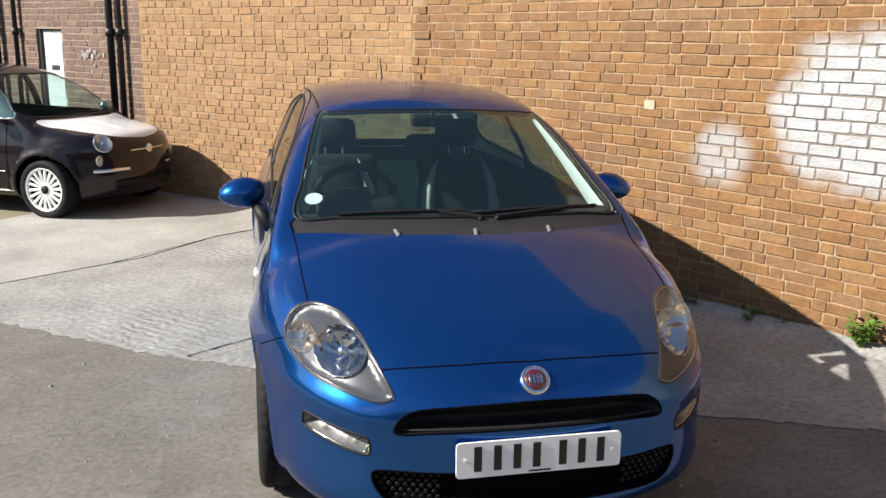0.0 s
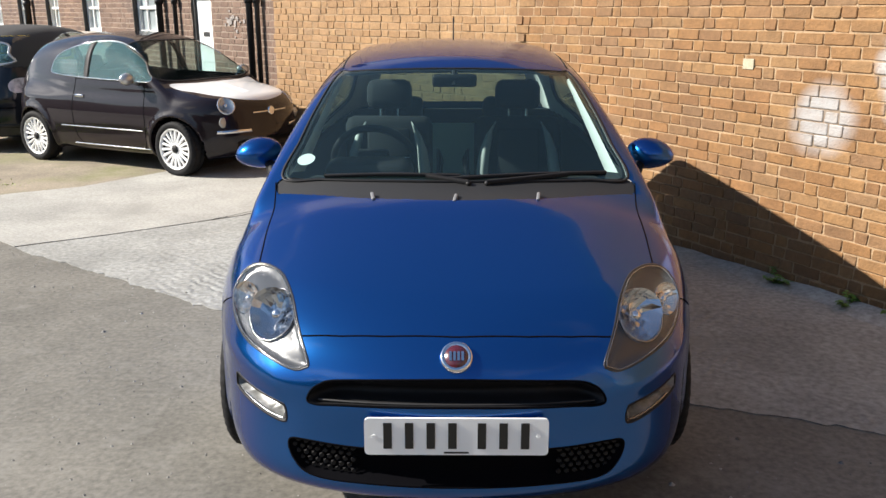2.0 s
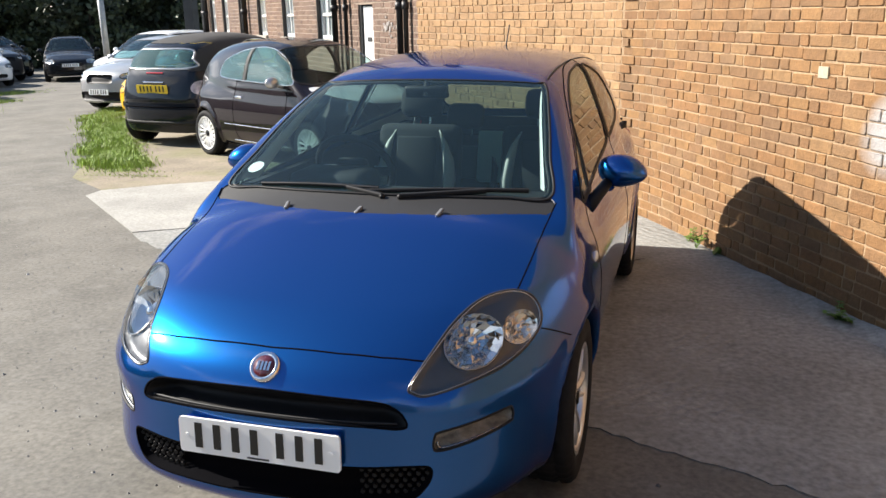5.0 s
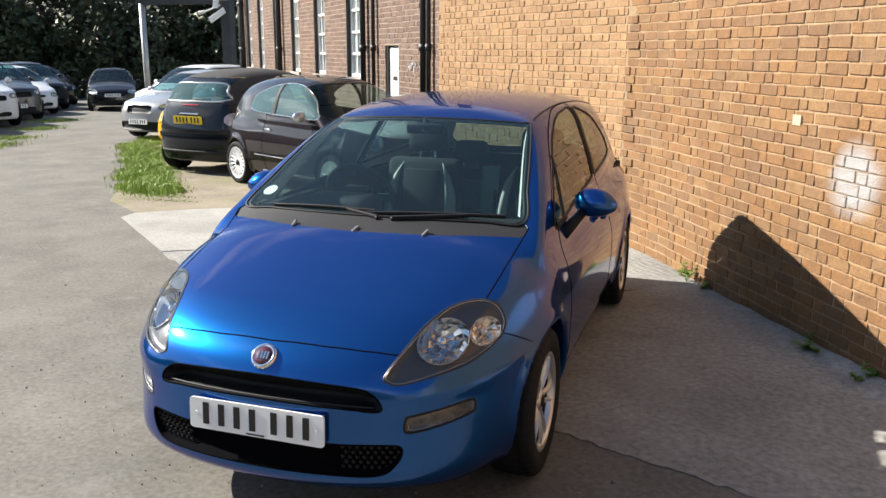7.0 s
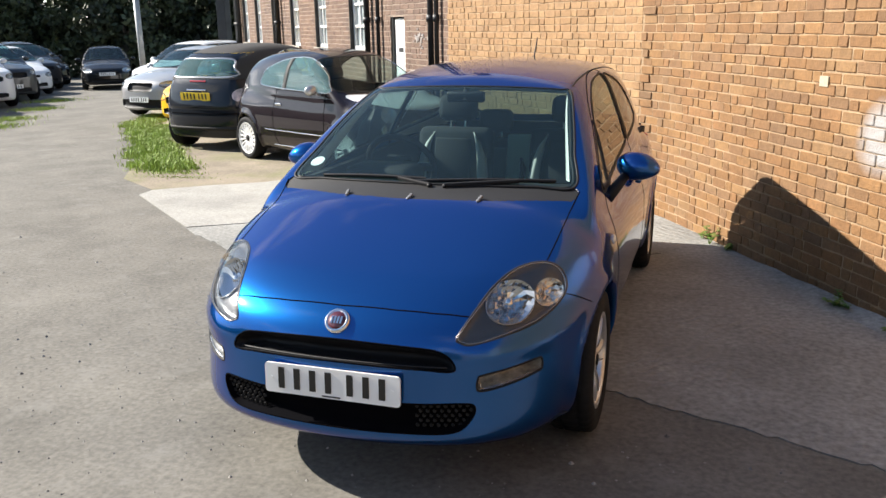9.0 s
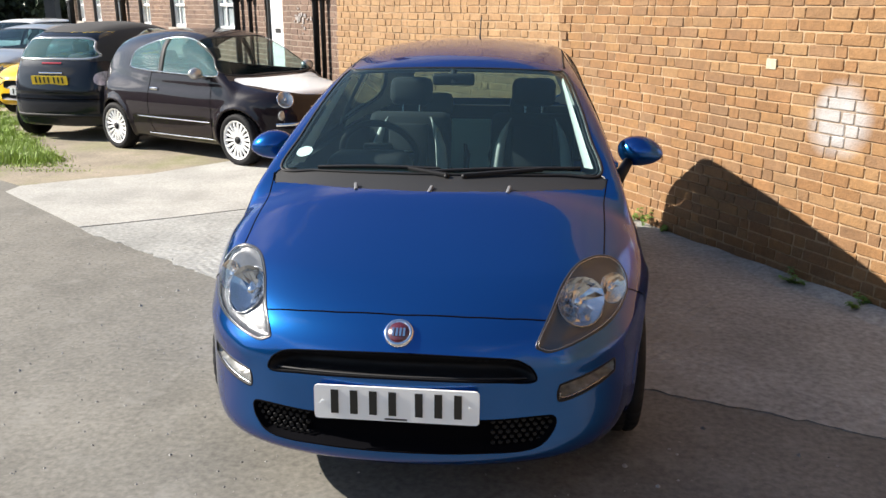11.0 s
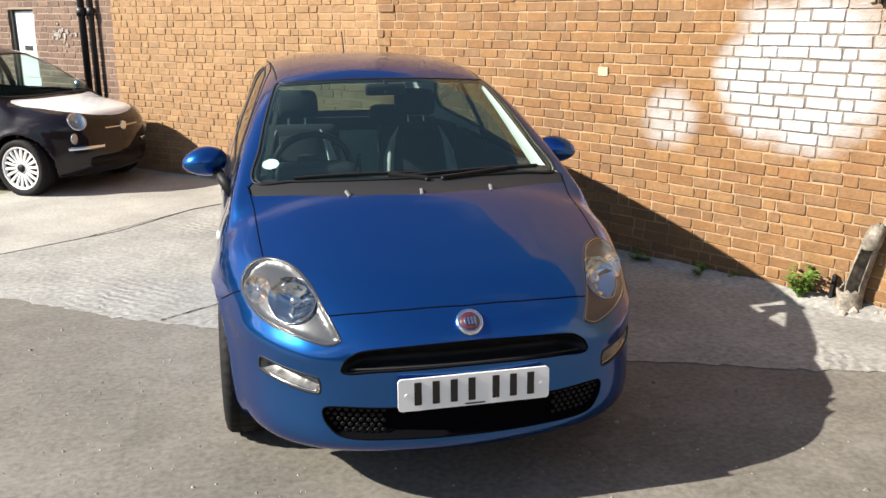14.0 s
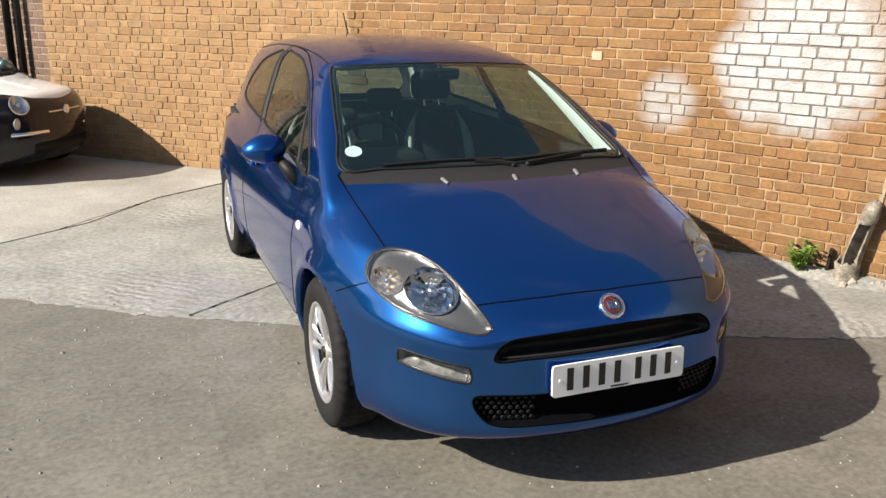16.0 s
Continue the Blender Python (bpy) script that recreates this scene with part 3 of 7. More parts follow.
for k in range(2600):
    x, y = rng.uniform(-4.5, 3.5), rng.uniform(-0.6, 4.5)
    if y > 2.2 - 0.6 * x:
        continue
    r = rng.uniform(0.002, 0.007) * (1 + 1.2 * (rng.random() < 0.05))
    k0 = len(vs)
    for i in range(5):
        a = i * 1.2566 + rng.uniform(-0.3, 0.3)
        vs.append((x + r * math.cos(a), y + r * math.sin(a), 0.0))
    vs.append((x, y, r * 0.9))
    fs += [(k0 + i, k0 + (i + 1) % 5, k0 + 5) for i in range(5)]
grit = from_lists("grit", vs, fs, shade("grit", (0.22, 0.212, 0.195), 0.9, island=0.5), None)
tagged(grit, "loose pale grit scattered over the asphalt", "grit", kind="stuff")
# unseen plain wall added round the yard, closes it and darkens reflections
CLOSING = shade("dull brown render", (0.16, 0.12, 0.09), 0.9, vary=0.2, scale=1.2, fine=0.15, bump=0.3)
closing = [(7.4, -6.0), (6.0, -16.0), (-9.0, -18.0), (-19.5, -6.0), (-23.0, 6.0), (-27.5, 16.5)]
for (x0, y0), (x1, y1) in zip(closing, closing[1:]):
    ln = math.hypot(x1 - x0, y1 - y0)
    bm = bmesh.new()
    box(bm, 0, ln, -0.15, 0.15, -0.6, 3.4 if x1 < -9 else 5.2, 0.0, pose(x0, y0, 0, 0, 0, math.degrees(math.atan2(y1 - y0, x1 - x0))))
    tagged(part("wall_boundary", bm, CLOSING), "unseen plain brown wall added round the yard to darken reflections", "wall", kind="structure")
# mortar haunch that climbs along the foot of the near wall
vs, fs = [], []
for k, s in enumerate(np.linspace(1.8, 5.4, 19)):
    up = 0.012 + 0.048 * (k / 18) ** 0.6 + 0.006 * math.sin(k * 2.3)
    a, c = wall_at(float(s), 0.014)[0], wall_at(float(s), 0.17 + 0.04 * math.sin(k * 1.7))[0]
    vs += [(a[0], a[1], up), ((a[0] * 2 + c[0]) / 3, (a[1] * 2 + c[1]) / 3, up * 0.78), (c[0], c[1], 0.005)]
for k in range(18):
    for q in range(2):
        fs.append((k * 3 + q, k * 3 + q + 1, k * 3 + q + 4, k * 3 + q + 3))
haunch = from_lists("haunch", vs, fs, CONCRETE_BRUSHED, yard, "rough mortar haunch against the wall", smooth=True)
# the panel nearer the front of the yard, combed the other way
panel = [q for q in rough_edge if q[0] > -1.16] + EDGE[-1:] + [tuple(wall_at(s_, 0.006)[0]) for s_ in (5.4, 4, 2.5, 1.36)]
slab("slab", panel, 0.0052, CONCRETE_CROSS, yard, 0.1, "concrete panel combed crosswise")
# worn joints across the apron
for nm, a, c, w, mt in (("joint", (-1.22, 2.80), (0.9, 4.27), 0.014, GAP), ("joint", (-1.20, 2.70), (0.9, 4.17), 0.007, DIRT), ("joint", (-1.92, 4.92), (-1.17, 5.77), 0.012, GAP), ("joint", (-1.17, 5.77), (-0.50, 6.25), 0.018, GAP), ("joint", (-0.50, 6.25), (-0.25, 6.55), 0.012, GAP)):
    vs, fs = [], []
    for k in range(60):
        t = k / 59
        x, y = a[0] + (c[0] - a[0]) * t + ragged.gauss(0, 0.003), a[1] + (c[1] - a[1]) * t + ragged.gauss(0, 0.003)
        h = w * ragged.uniform(0.3, 1.0) / 2
        vs += [(x - 0.57 * h, y + 0.82 * h, 0.0075), (x + 0.57 * h, y - 0.82 * h, 0.0075)]
        if k:
            fs.append((2 * k - 2, 2 * k - 1, 2 * k + 1, 2 * k))
    from_lists(nm, vs, fs, mt, yard, "dark worn joint in the concrete")
# one pale header brick in the wall
p_, d_, n_ = wall_at(2.31)
bm = bmesh.new()
box(bm, -0.042, 0.042, 0.0, 0.0135, 1.268, 1.332, 0.003)
bmesh.ops.transform(bm, matrix=Matrix(((d_[0], n_[0], 0, p_[0]), (d_[1], n_[1], 0, p_[1]), (0, 0, 1, 0), (0, 0, 0, 1))), verts=bm.verts)
part("pale_brick", bm, shade("pale brick", (0.37, 0.33, 0.235), 0.85, vary=0.15, scale=20, fine=0.15), wall_orange, "pale yellow header brick")
# ---- car shells: smooth implicit bodies turned into panels ----
def curve(xs, ys, blur):
    """A softly rounded line through a few stations, as a function."""
    n = 1201
    lo, hi = xs[0] - 0.5, xs[-1] + 0.5
    t = np.linspace(lo, hi, n)
    v = np.interp(t, xs, ys)
    w = max(1, int(blur / (hi - lo) * n) | 1)
    for _ in range(3):
        v = np.convolve(np.pad(v, w // 2, mode="edge"), np.ones(w) / w, "valid")
    return lambda q: np.interp(q, t, v)


def smax(a, b, k):
    h = np.maximum(k - np.abs(a - b), 0) / k
    return np.maximum(a, b) + h * h * k * 0.25


def smin(a, b, k):
    return -smax(-a, -b, k)


def car_field(P):
    """The signed field of a car body, nose at y = 0, wheels on z = 0."""
    wp, zt, yf, yr = P["plan"], P["top"], P["nose"], P["tail"]
    roof, scr, rear, wc = P["roof"], P["screen"], P["hatch"], P["cabin"]
    tuck, bow, bowr = P["tuck"], P["bow"], P["bowr"]

    def f(p):
        x, y, z = np.abs(p[..., 0]), p[..., 1], p[..., 2]
        side = x - (wp(y) - tuck(z))
        top = z - (zt(y) - P["crown"] * (x / 0.8) ** 2.4)
        if P["crease"]:
            q = (x - (0.40 + 0.16 * y)) / 0.035
            top = top + P["crease"] * 0.035 * np.where(q > 20, q, np.log1p(np.exp(np.minimum(q, 20)))) * np.clip((1.15 - y) / 0.3, 0, 1) * np.clip(y / 0.3, 0, 1)
        top = top * 0.93
        front = (yf(z) + bow(x) - y) * 0.9
        back = (y - (yr(z) - bowr(x))) * 0.95
        low = P["floor"] - z
        a = smax(side, top, P["k_top"])
        a = smax(a, front, P["k_front"])
        a = smax(a, back, 0.12)
        a = smax(a, low, 0.05)
        t = z - P["belt"]
        cs = x - (wc(z) - P["taper"] * np.maximum(y - P["taper_y"], 0) ** 2)
        cr = z - (roof(y) - P["roof_crown"] * (x / 0.55) ** 2.2)
        cf = (scr(z) + P["scr_bow"] * x * x - y) * P["scr_cos"]
        cb = (y - (rear(z) - P["rear_bow"] * x * x)) * 0.9
        b = smax(cs, cr, P["k_roof"])
        b = smax(b, cf, P["k_scr"])
        b = smax(b, cb, 0.08)
        b = np.maximum(b, P["belt"] - 0.3 - z)
        g = smin(a, b, P["k_belt"])
        if P["shelf"]:
            z0 = 0.572 + 0.03 * np.clip((x - 0.5) / 0.3, 0, 1)
            g = g - P["shelf"] * np.exp(-((z - z0) / 0.042) ** 2) * np.clip((x - 0.40) / 0.14, 0, 1) * np.clip((0.62 - y) / 0.25, 0, 1)
        for wy in P["axles"]:
            r = np.sqrt((y - wy) ** 2 + (z - P["hub"]) ** 2)
            if P["flare"]:
                g = g - P["flare"] * np.exp(-((r - P["arch"]) / 0.05) ** 2) * np.clip((x - 0.5) / 0.2, 0, 1)
            g = smax(g, np.minimum(P["arch"] - r, x - 0.5), 0.018)
        return g
    return f


def grad(f, p, e=0.003):
    g = np.empty_like(p)
    for i in range(3):
        d = np.zeros(3)
        d[i] = e
        g[:, i] = (f(p + d) - f(p - d)) / (2 * e)
    return g


def settle(f, p, rounds=3):
    for _ in range(rounds):
        g = grad(f, p)
        step = f(p)[:, None] * g / np.maximum((g * g).sum(1), 0.2)[:, None]
        p = p - np.clip(step, -0.02, 0.02)
    return p


def surface(f, lo, hi, h):
    """Quads over the zero level of f (surface nets)."""
    lo = np.array(lo, float)
    n = np.ceil((np.array(hi) - lo) / h).astype(int) + 1
    ax = [lo[i] + h * np.arange(n[i]) for i in range(3)]
    v = np.empty(n)
    for i in range(n[0]):
        q = np.empty((n[1], n[2], 3))
        q[..., 0] = ax[0][i]
        q[..., 1] = ax[1][:, None]
        q[..., 2] = ax[2][None, :]
        v[i] = f(q)
    m = n - 1
    acc, cnt, quads = np.zeros((m.prod(), 3)), np.zeros(m.prod()), []
    key = lambda c: (c[:, 0] * m[1] + c[:, 1]) * m[2] + c[:, 2]
    for a in range(3):
        lower = [slice(None)] * 3
        upper = [slice(None)] * 3
        lower[a], upper[a] = slice(None, -1), slice(1, None)
        va, vb = v[tuple(lower)], v[tuple(upper)]
        idx = np.argwhere((va < 0) != (vb < 0))
        p, q = va[tuple(idx.T)], vb[tuple(idx.T)]
        e = np.eye(3, dtype=int)
        pos = lo + h * (idx + (p / (p - q))[:, None] * e[a])
        u, w = e[(a + 1) % 3], e[(a + 2) % 3]
        ok = np.all((idx - u - w >= 0) & (idx < m), axis=1)
        idx, pos, p = idx[ok], pos[ok], p[ok]
        cells = [key(idx - du * u - dw * w) for du, dw in ((1, 1), (0, 1), (0, 0), (1, 0))]
        for c in cells:
            np.add.at(acc, c, pos)
            np.add.at(cnt, c, 1)
        quad = np.stack(cells, 1)
        quad[p > 0] = quad[p > 0][:, ::-1]
        quads.append(quad)
    quads = np.concatenate(quads)
    used = np.flatnonzero(cnt)
    remap = np.full(m.prod(), -1)
    remap[used] = np.arange(len(used))
    return settle(f, acc[used] / cnt[used, None]), remap[quads]


def basis(d):
    """Two axes across the direction d, and d."""
    w = np.array(d, float) / np.linalg.norm(d)
    u = np.cross(w, (0, 0, 1)) if abs(w[2]) < 0.99 else np.array((1.0, 0, 0))
    u /= np.linalg.norm(u)
    return u, np.cross(u, w), w


def closed(points, n=160):
    """A rounded closed outline through a few points (Catmull-Rom)."""
    q = np.array(points, float)
    out = []
    k = len(q)
    per = max(4, n // k)
    for i in range(k):
        a, b, c, d = q[i - 1], q[i], q[(i + 1) % k], q[(i + 2) % k]
        t = np.linspace(0, 1, per, endpoint=False)[:, None]
        out.append(0.5 * (2 * b + (c - a) * t + (2 * a - 5 * b + 4 * c - d) * t * t + (3 * b - a - 3 * c + d) * t ** 3))
    return np.concatenate(out)


def inside(poly, q):
    r = np.zeros(len(q), bool)
    for (x1, y1), (x2, y2) in zip(poly, np.roll(poly, -1, 0)):
        if y1 != y2:
            r ^= ((y1 > q[:, 1]) != (y2 > q[:, 1])) & (q[:, 0] < (x2 - x1) * (q[:, 1] - y1) / (y2 - y1) + x1)
    return r


def nearest(poly, q):
    a, b = poly, np.roll(poly, -1, 0)
    ab = b - a
    t = ((q[:, None] - a) * ab).sum(2) / np.maximum((ab * ab).sum(1), 1e-12)
    c = a + np.clip(t, 0, 1)[..., None] * ab
    return c[np.arange(len(q)), ((q[:, None] - c) ** 2).sum(2).argmin(1)]


def onto(f, p, w, rounds=8):
    """Slide points along w until they lie on the body."""
    for _ in range(rounds):
        g = grad(f, p) @ w
        g = np.where(np.abs(g) < 0.15, np.sign(g + 1e-9) * 0.15, g)
        p = p - np.clip(f(p) / g, -0.08, 0.08)[:, None] * w
    return p


def split(f, shell, outline, direction, where):
    """Cut a shell along an outline seen along a direction. Returns the rest and the piece."""
    verts, quads = shell
    u, v, w = basis(direction)
    uv = np.stack((verts @ u, verts @ v), 1)
    mid = verts[quads].mean(1)
    cand = where(mid)
    ins = np.zeros(len(quads), bool)
    ins[cand] = inside(outline, np.stack((mid[cand] @ u, mid[cand] @ v), 1))
    if not ins.any():
        return shell, (verts[:0], quads[:0])
    a, b = np.zeros(len(verts), bool), np.zeros(len(verts), bool)
    a[quads[ins].ravel()] = True
    b[quads[~ins].ravel()] = True
    edge = np.flatnonzero(a & b)
    uv_new = nearest(outline, uv[edge])
    p = verts[edge] + (uv_new - uv[edge])[:, :1] * u + (uv_new - uv[edge])[:, 1:] * v
    verts = verts.copy()
    verts[edge] = onto(f, p, w)

    def sub(fs):
        ids = np.unique(fs)
        remap = np.zeros(len(verts), int)
        remap[ids] = np.arange(len(ids))
        return verts[ids], remap[fs]
    return sub(quads[~ins]), sub(quads[ins])


def line_on(f, uv, direction, start):
    """Points of a line drawn on the body, seen along a direction; start: about how far along it the body lies."""
    u, v, w = basis(direction)
    p = uv[:, :1] * u + uv[:, 1:] * v + start * w
    return onto(f, p, w, 14)


def shell_mesh(name, f, shell, material, parent, offset=0.0, label="", thick=0.0):
    verts, quads = shell
    n = grad(f, verts, 0.014)
    n /= np.maximum(np.linalg.norm(n, axis=1), 1e-6)[:, None]
    if offset:
        verts = verts + n * offset
    me = bpy.data.meshes.new(name)
    me.from_pydata(verts.tolist(), [], quads.tolist())
    me.polygons.foreach_set("use_smooth", [True] * len(me.polygons))
    me.update()
    me.normals_split_custom_set_from_vertices(n.tolist())
    me.materials.append(material)
    ob = new(name, me)
    ob.parent = parent
    return tagged(ob, label)


def ribbon(name, f, pts, width, material, parent, proud=0.0015, loop=True, label=""):
    """A thin strip lying on the body along a line."""
    n = grad(f, pts)
    n /= np.linalg.norm(n, axis=1)[:, None]
    t = np.roll(pts, -1, 0) - np.roll(pts, 1, 0)
    if not loop:
        t[0], t[-1] = pts[1] - pts[0], pts[-1] - pts[-2]
    t /= np.maximum(np.linalg.norm(t, axis=1), 1e-9)[:, None]
    s = np.cross(t, n)
    k = len(pts)
    rows = [pts - s * width / 2 - n * 0.004, pts - s * width / 2 + n * proud, pts + s * width / 2 + n * proud, pts + s * width / 2 - n * 0.004]
    verts = np.concatenate(rows)
    faces = []
    for r in range(3):
        for i in range(k if loop else k - 1):
            j = (i + 1) % k
            faces.append((r * k + i, r * k + j, r * k + k + j, r * k + k + i))
    me = bpy.data.meshes.new(name)
    me.from_pydata(verts.tolist(), [], faces)
    me.materials.append(material)
    me.polygons.foreach_set("use_smooth", [True] * len(me.polygons))
    ob = new(name, me)
    ob.parent = parent
    return tagged(ob, label)
# ---- the blue hatchback ----
def hatch_params():
    return dict(
        plan=curve((0, 0.25, 0.5, 0.86, 1.3, 2.0, 3.0, 3.5, 3.85, 4.06), (0.72, 0.775, 0.815, 0.848, 0.842, 0.838, 0.842, 0.84, 0.80, 0.74), 0.25),
        top=curve((0.0, 0.12, 0.3, 0.5, 0.8, 1.05, 1.5, 2.5, 3.4, 4.0), (0.66, 0.727, 0.80, 0.868, 0.962, 1.005, 0.96, 0.985, 1.03, 1.03), 0.10),
        nose=curve((0.18, 0.23, 0.27, 0.31, 0.42, 0.53, 0.60, 0.67, 0.73, 0.80), (0.14, 0.05, 0.012, 0.004, 0.018, 0.025, 0.038, 0.068, 0.118, 0.20), 0.03),
        tail=curve((0.2, 0.35, 0.6, 0.75, 0.95, 1.1), (4.0, 4.05, 4.06, 4.03, 4.0, 3.95), 0.05),
        roof=curve((1.2, 1.5, 1.75, 2.0, 2.4, 3.0, 3.5, 3.8), (1.20, 1.32, 1.398, 1.447, 1.475, 1.465, 1.43, 1.40), 0.2),
        screen=curve((0.9, 1.01, 1.2, 1.372, 1.45), (0.79, 1.0, 1.355, 1.70, 1.88), 0.06),
        hatch=curve((0.6, 0.95, 1.38, 1.45), (4.06, 3.98, 3.70, 3.63), 0.05),
        cabin=curve((0.6, 0.9, 1.1, 1.3, 1.42, 1.5), (0.80, 0.775, 0.705, 0.615, 0.55, 0.50), 0.06),
        tuck=curve((0.16, 0.24, 0.36, 0.55, 0.66, 0.80, 0.95, 1.1), (0.10, 0.045, 0.012, 0.0, 0.0, 0.028, 0.07, 0.13), 0.05),
        bow=lambda x: 0.33 * x * x + 1.2 * x ** 6,
        bowr=lambda x: 0.12 * x * x + 0.5 * x ** 6,
        crown=0.095, shelf=0.016, crease=0.085, floor=0.205, k_top=0.13, k_front=0.10, belt=0.93, taper=0.05, taper_y=2.6,
        roof_crown=0.055, scr_bow=0.24, scr_cos=0.47, rear_bow=0.22, k_roof=0.10, k_scr=0.035, k_belt=0.03,
        axles=(0.868, 3.375), hub=0.305, arch=0.338, flare=0.018)
def pts3(rows):
    return np.array(rows, float)


def outline3(rows, direction, n=200, mirror=False):
    """A closed outline through points on the body, as seen along a direction."""
    q = pts3(rows)
    if mirror:
        q = q * (-1, 1, 1)
    u, v, _ = basis(direction)
    return closed(np.stack((q @ u, q @ v), 1), n)


def bowl(f, piece, outline, direction, depth, reach):
    """The piece pushed in behind its edge, as a recess."""
    verts, quads = piece
    u, v, w = basis(direction)
    uv = np.stack((verts @ u, verts @ v), 1)
    d = np.linalg.norm(nearest(outline, uv) - uv, axis=1)
    t = np.clip(d / reach, 0, 1)
    n = grad(f, verts)
    n /= np.linalg.norm(n, axis=1)[:, None]
    return verts - n * (depth * (1 - (1 - t) ** 2))[:, None] - n * 0.002, quads


def raw_mesh(name, piece, material, parent, label=""):
    return from_lists(name, piece[0].tolist(), piece[1].tolist(), material, parent, label, smooth=True)


def lathe(name, profile, material, parent, n=40, label=""):
    """Turn a profile of (radius, x) round the x axis."""
    k = len(profile)
    vs, fs = [], []
    for i in range(n):
        a = 2 * math.pi * i / n
        vs += [(x, r * math.cos(a), r * math.sin(a)) for r, x in profile]
    for i in range(n):
        j = (i + 1) % n
        for q in range(k - 1):
            fs.append((i * k + q, j * k + q, j * k + q + 1, i * k + q + 1))
    return from_lists(name, vs, fs, material, parent, label, smooth=True)


def tyre_mesh(parent, r, w, rim):
    h = w / 2
    tyre = lathe("tyre", [(rim - 0.012, -h * 0.8), (rim, -h * 0.95), ((r + rim) / 2, -h * 1.04), (r - 0.02, -h * 0.97), (r - 0.004, -h * 0.8), (r, -h * 0.5), (r - 0.007, -h * 0.42), (r - 0.007, -h * 0.36), (r, -h * 0.28), (r, h * 0.28), (r - 0.007, h * 0.36), (r - 0.007, h * 0.42), (r, h * 0.5), (r - 0.004, h * 0.8), (r - 0.02, h * 0.97), ((r + rim) / 2, h * 1.04), (rim, h * 0.95), (rim - 0.012, h * 0.8)], RUBBER, parent, 120)
    for k, v in enumerate(tyre.data.vertices):
        rr = math.hypot(v.co.y, v.co.z)
        if rr > r - 0.022 and (k // 18) % 3 == 0:
            v.co.y, v.co.z = v.co.y * (1 - 0.005 / rr), v.co.z * (1 - 0.005 / rr)
    return tyre


def spoke_wheel(r, w, rim, spokes, material, width0, width1, hubcap):
    """A wheel with its outer face towards -x."""
    e = new("wheel")
    tyre_mesh(e, r, w, rim)
    h = w / 2
    lathe("rim", [(rim, -h * 0.93), (rim - 0.012, -h * 0.95), (rim - 0.02, -h * 0.8), (rim - 0.024, -h * 0.6)], material, e, 48)
    lathe("barrel", [(rim - 0.024, -h * 0.6), (rim - 0.03, -h * 0.2), (rim - 0.035, h * 0.7), (rim, h * 0.9)], RUBBER, e, 40)
    lathe("hub", [(0.001, -h * 0.78), (hubcap * 0.9, -h * 0.76), (hubcap, -h * 0.68), (hubcap * 1.25, -h * 0.55), (hubcap * 1.3, -h * 0.3)], material, e, 24)
    cap = 0.9 if len(spokes) > 12 else 0.6
    lathe("cap", [(0.001, -h * 0.86), (hubcap * cap * 0.92, -h * 0.84), (hubcap * cap, -h * 0.76)], BLACK, e, 20)
    lathe("brake_disc", [(0.001, -h * 0.05), (rim - 0.06, -h * 0.05), (rim - 0.06, h * 0.1), (0.001, h * 0.1)], shade("brake iron", (0.05, 0.045, 0.045), 0.6, 0.3) if "brake iron" not in bpy.data.materials else bpy.data.materials["brake iron"], e, 32)
    me = None
    for i, a in enumerate(spokes):
        if me is None:
            bm = bmesh.new()
            r0, r1 = hubcap * 0.8, rim - 0.012
            rows = []
            for q in range(5):
                t = q / 4
                rr = r0 + (r1 - r0) * t
                wd = (width0 + (width1 - width0) * t) / 2
                xx = -h * (0.66 + 0.20 * math.sin(t * 2.2))
                rows.append([bm.verts.new((xx + 0.014, rr, -wd)), bm.verts.new((xx, rr, -wd * 0.45)), bm.verts.new((xx, rr, wd * 0.45)), bm.verts.new((xx + 0.014, rr, wd))])
            for q in range(4):
                for c in range(3):
                    bm.faces.new((rows[q][c], rows[q + 1][c], rows[q + 1][c + 1], rows[q][c + 1]))
            bmesh.ops.recalc_face_normals(bm, faces=bm.faces)
            first = part("spoke", bm, material, e)
            me = first.data
            ob = first
        else:
            ob = new("spoke", me)
            ob.parent = e
        ob.matrix_basis = Matrix.Rotation(a, 4, "X")
    return e


def put_wheels(car, wheel, half, axles, hub):
    """Four wheels; the first is the built one."""
    done = False
    for y in axles:
        for sgn in (-1, 1):
            m = Matrix.Translation((sgn * half, y, hub)) @ Matrix.Rotation(0 if sgn < 0 else math.pi, 4, "Z") @ Matrix.Rotation(random.uniform(0, 6), 4, "X")
            if not done:
                wheel.matrix_basis = m
                wheel.parent = car
                done = True
            else:
                c = copy_thing(wheel, m)
                c.parent = car


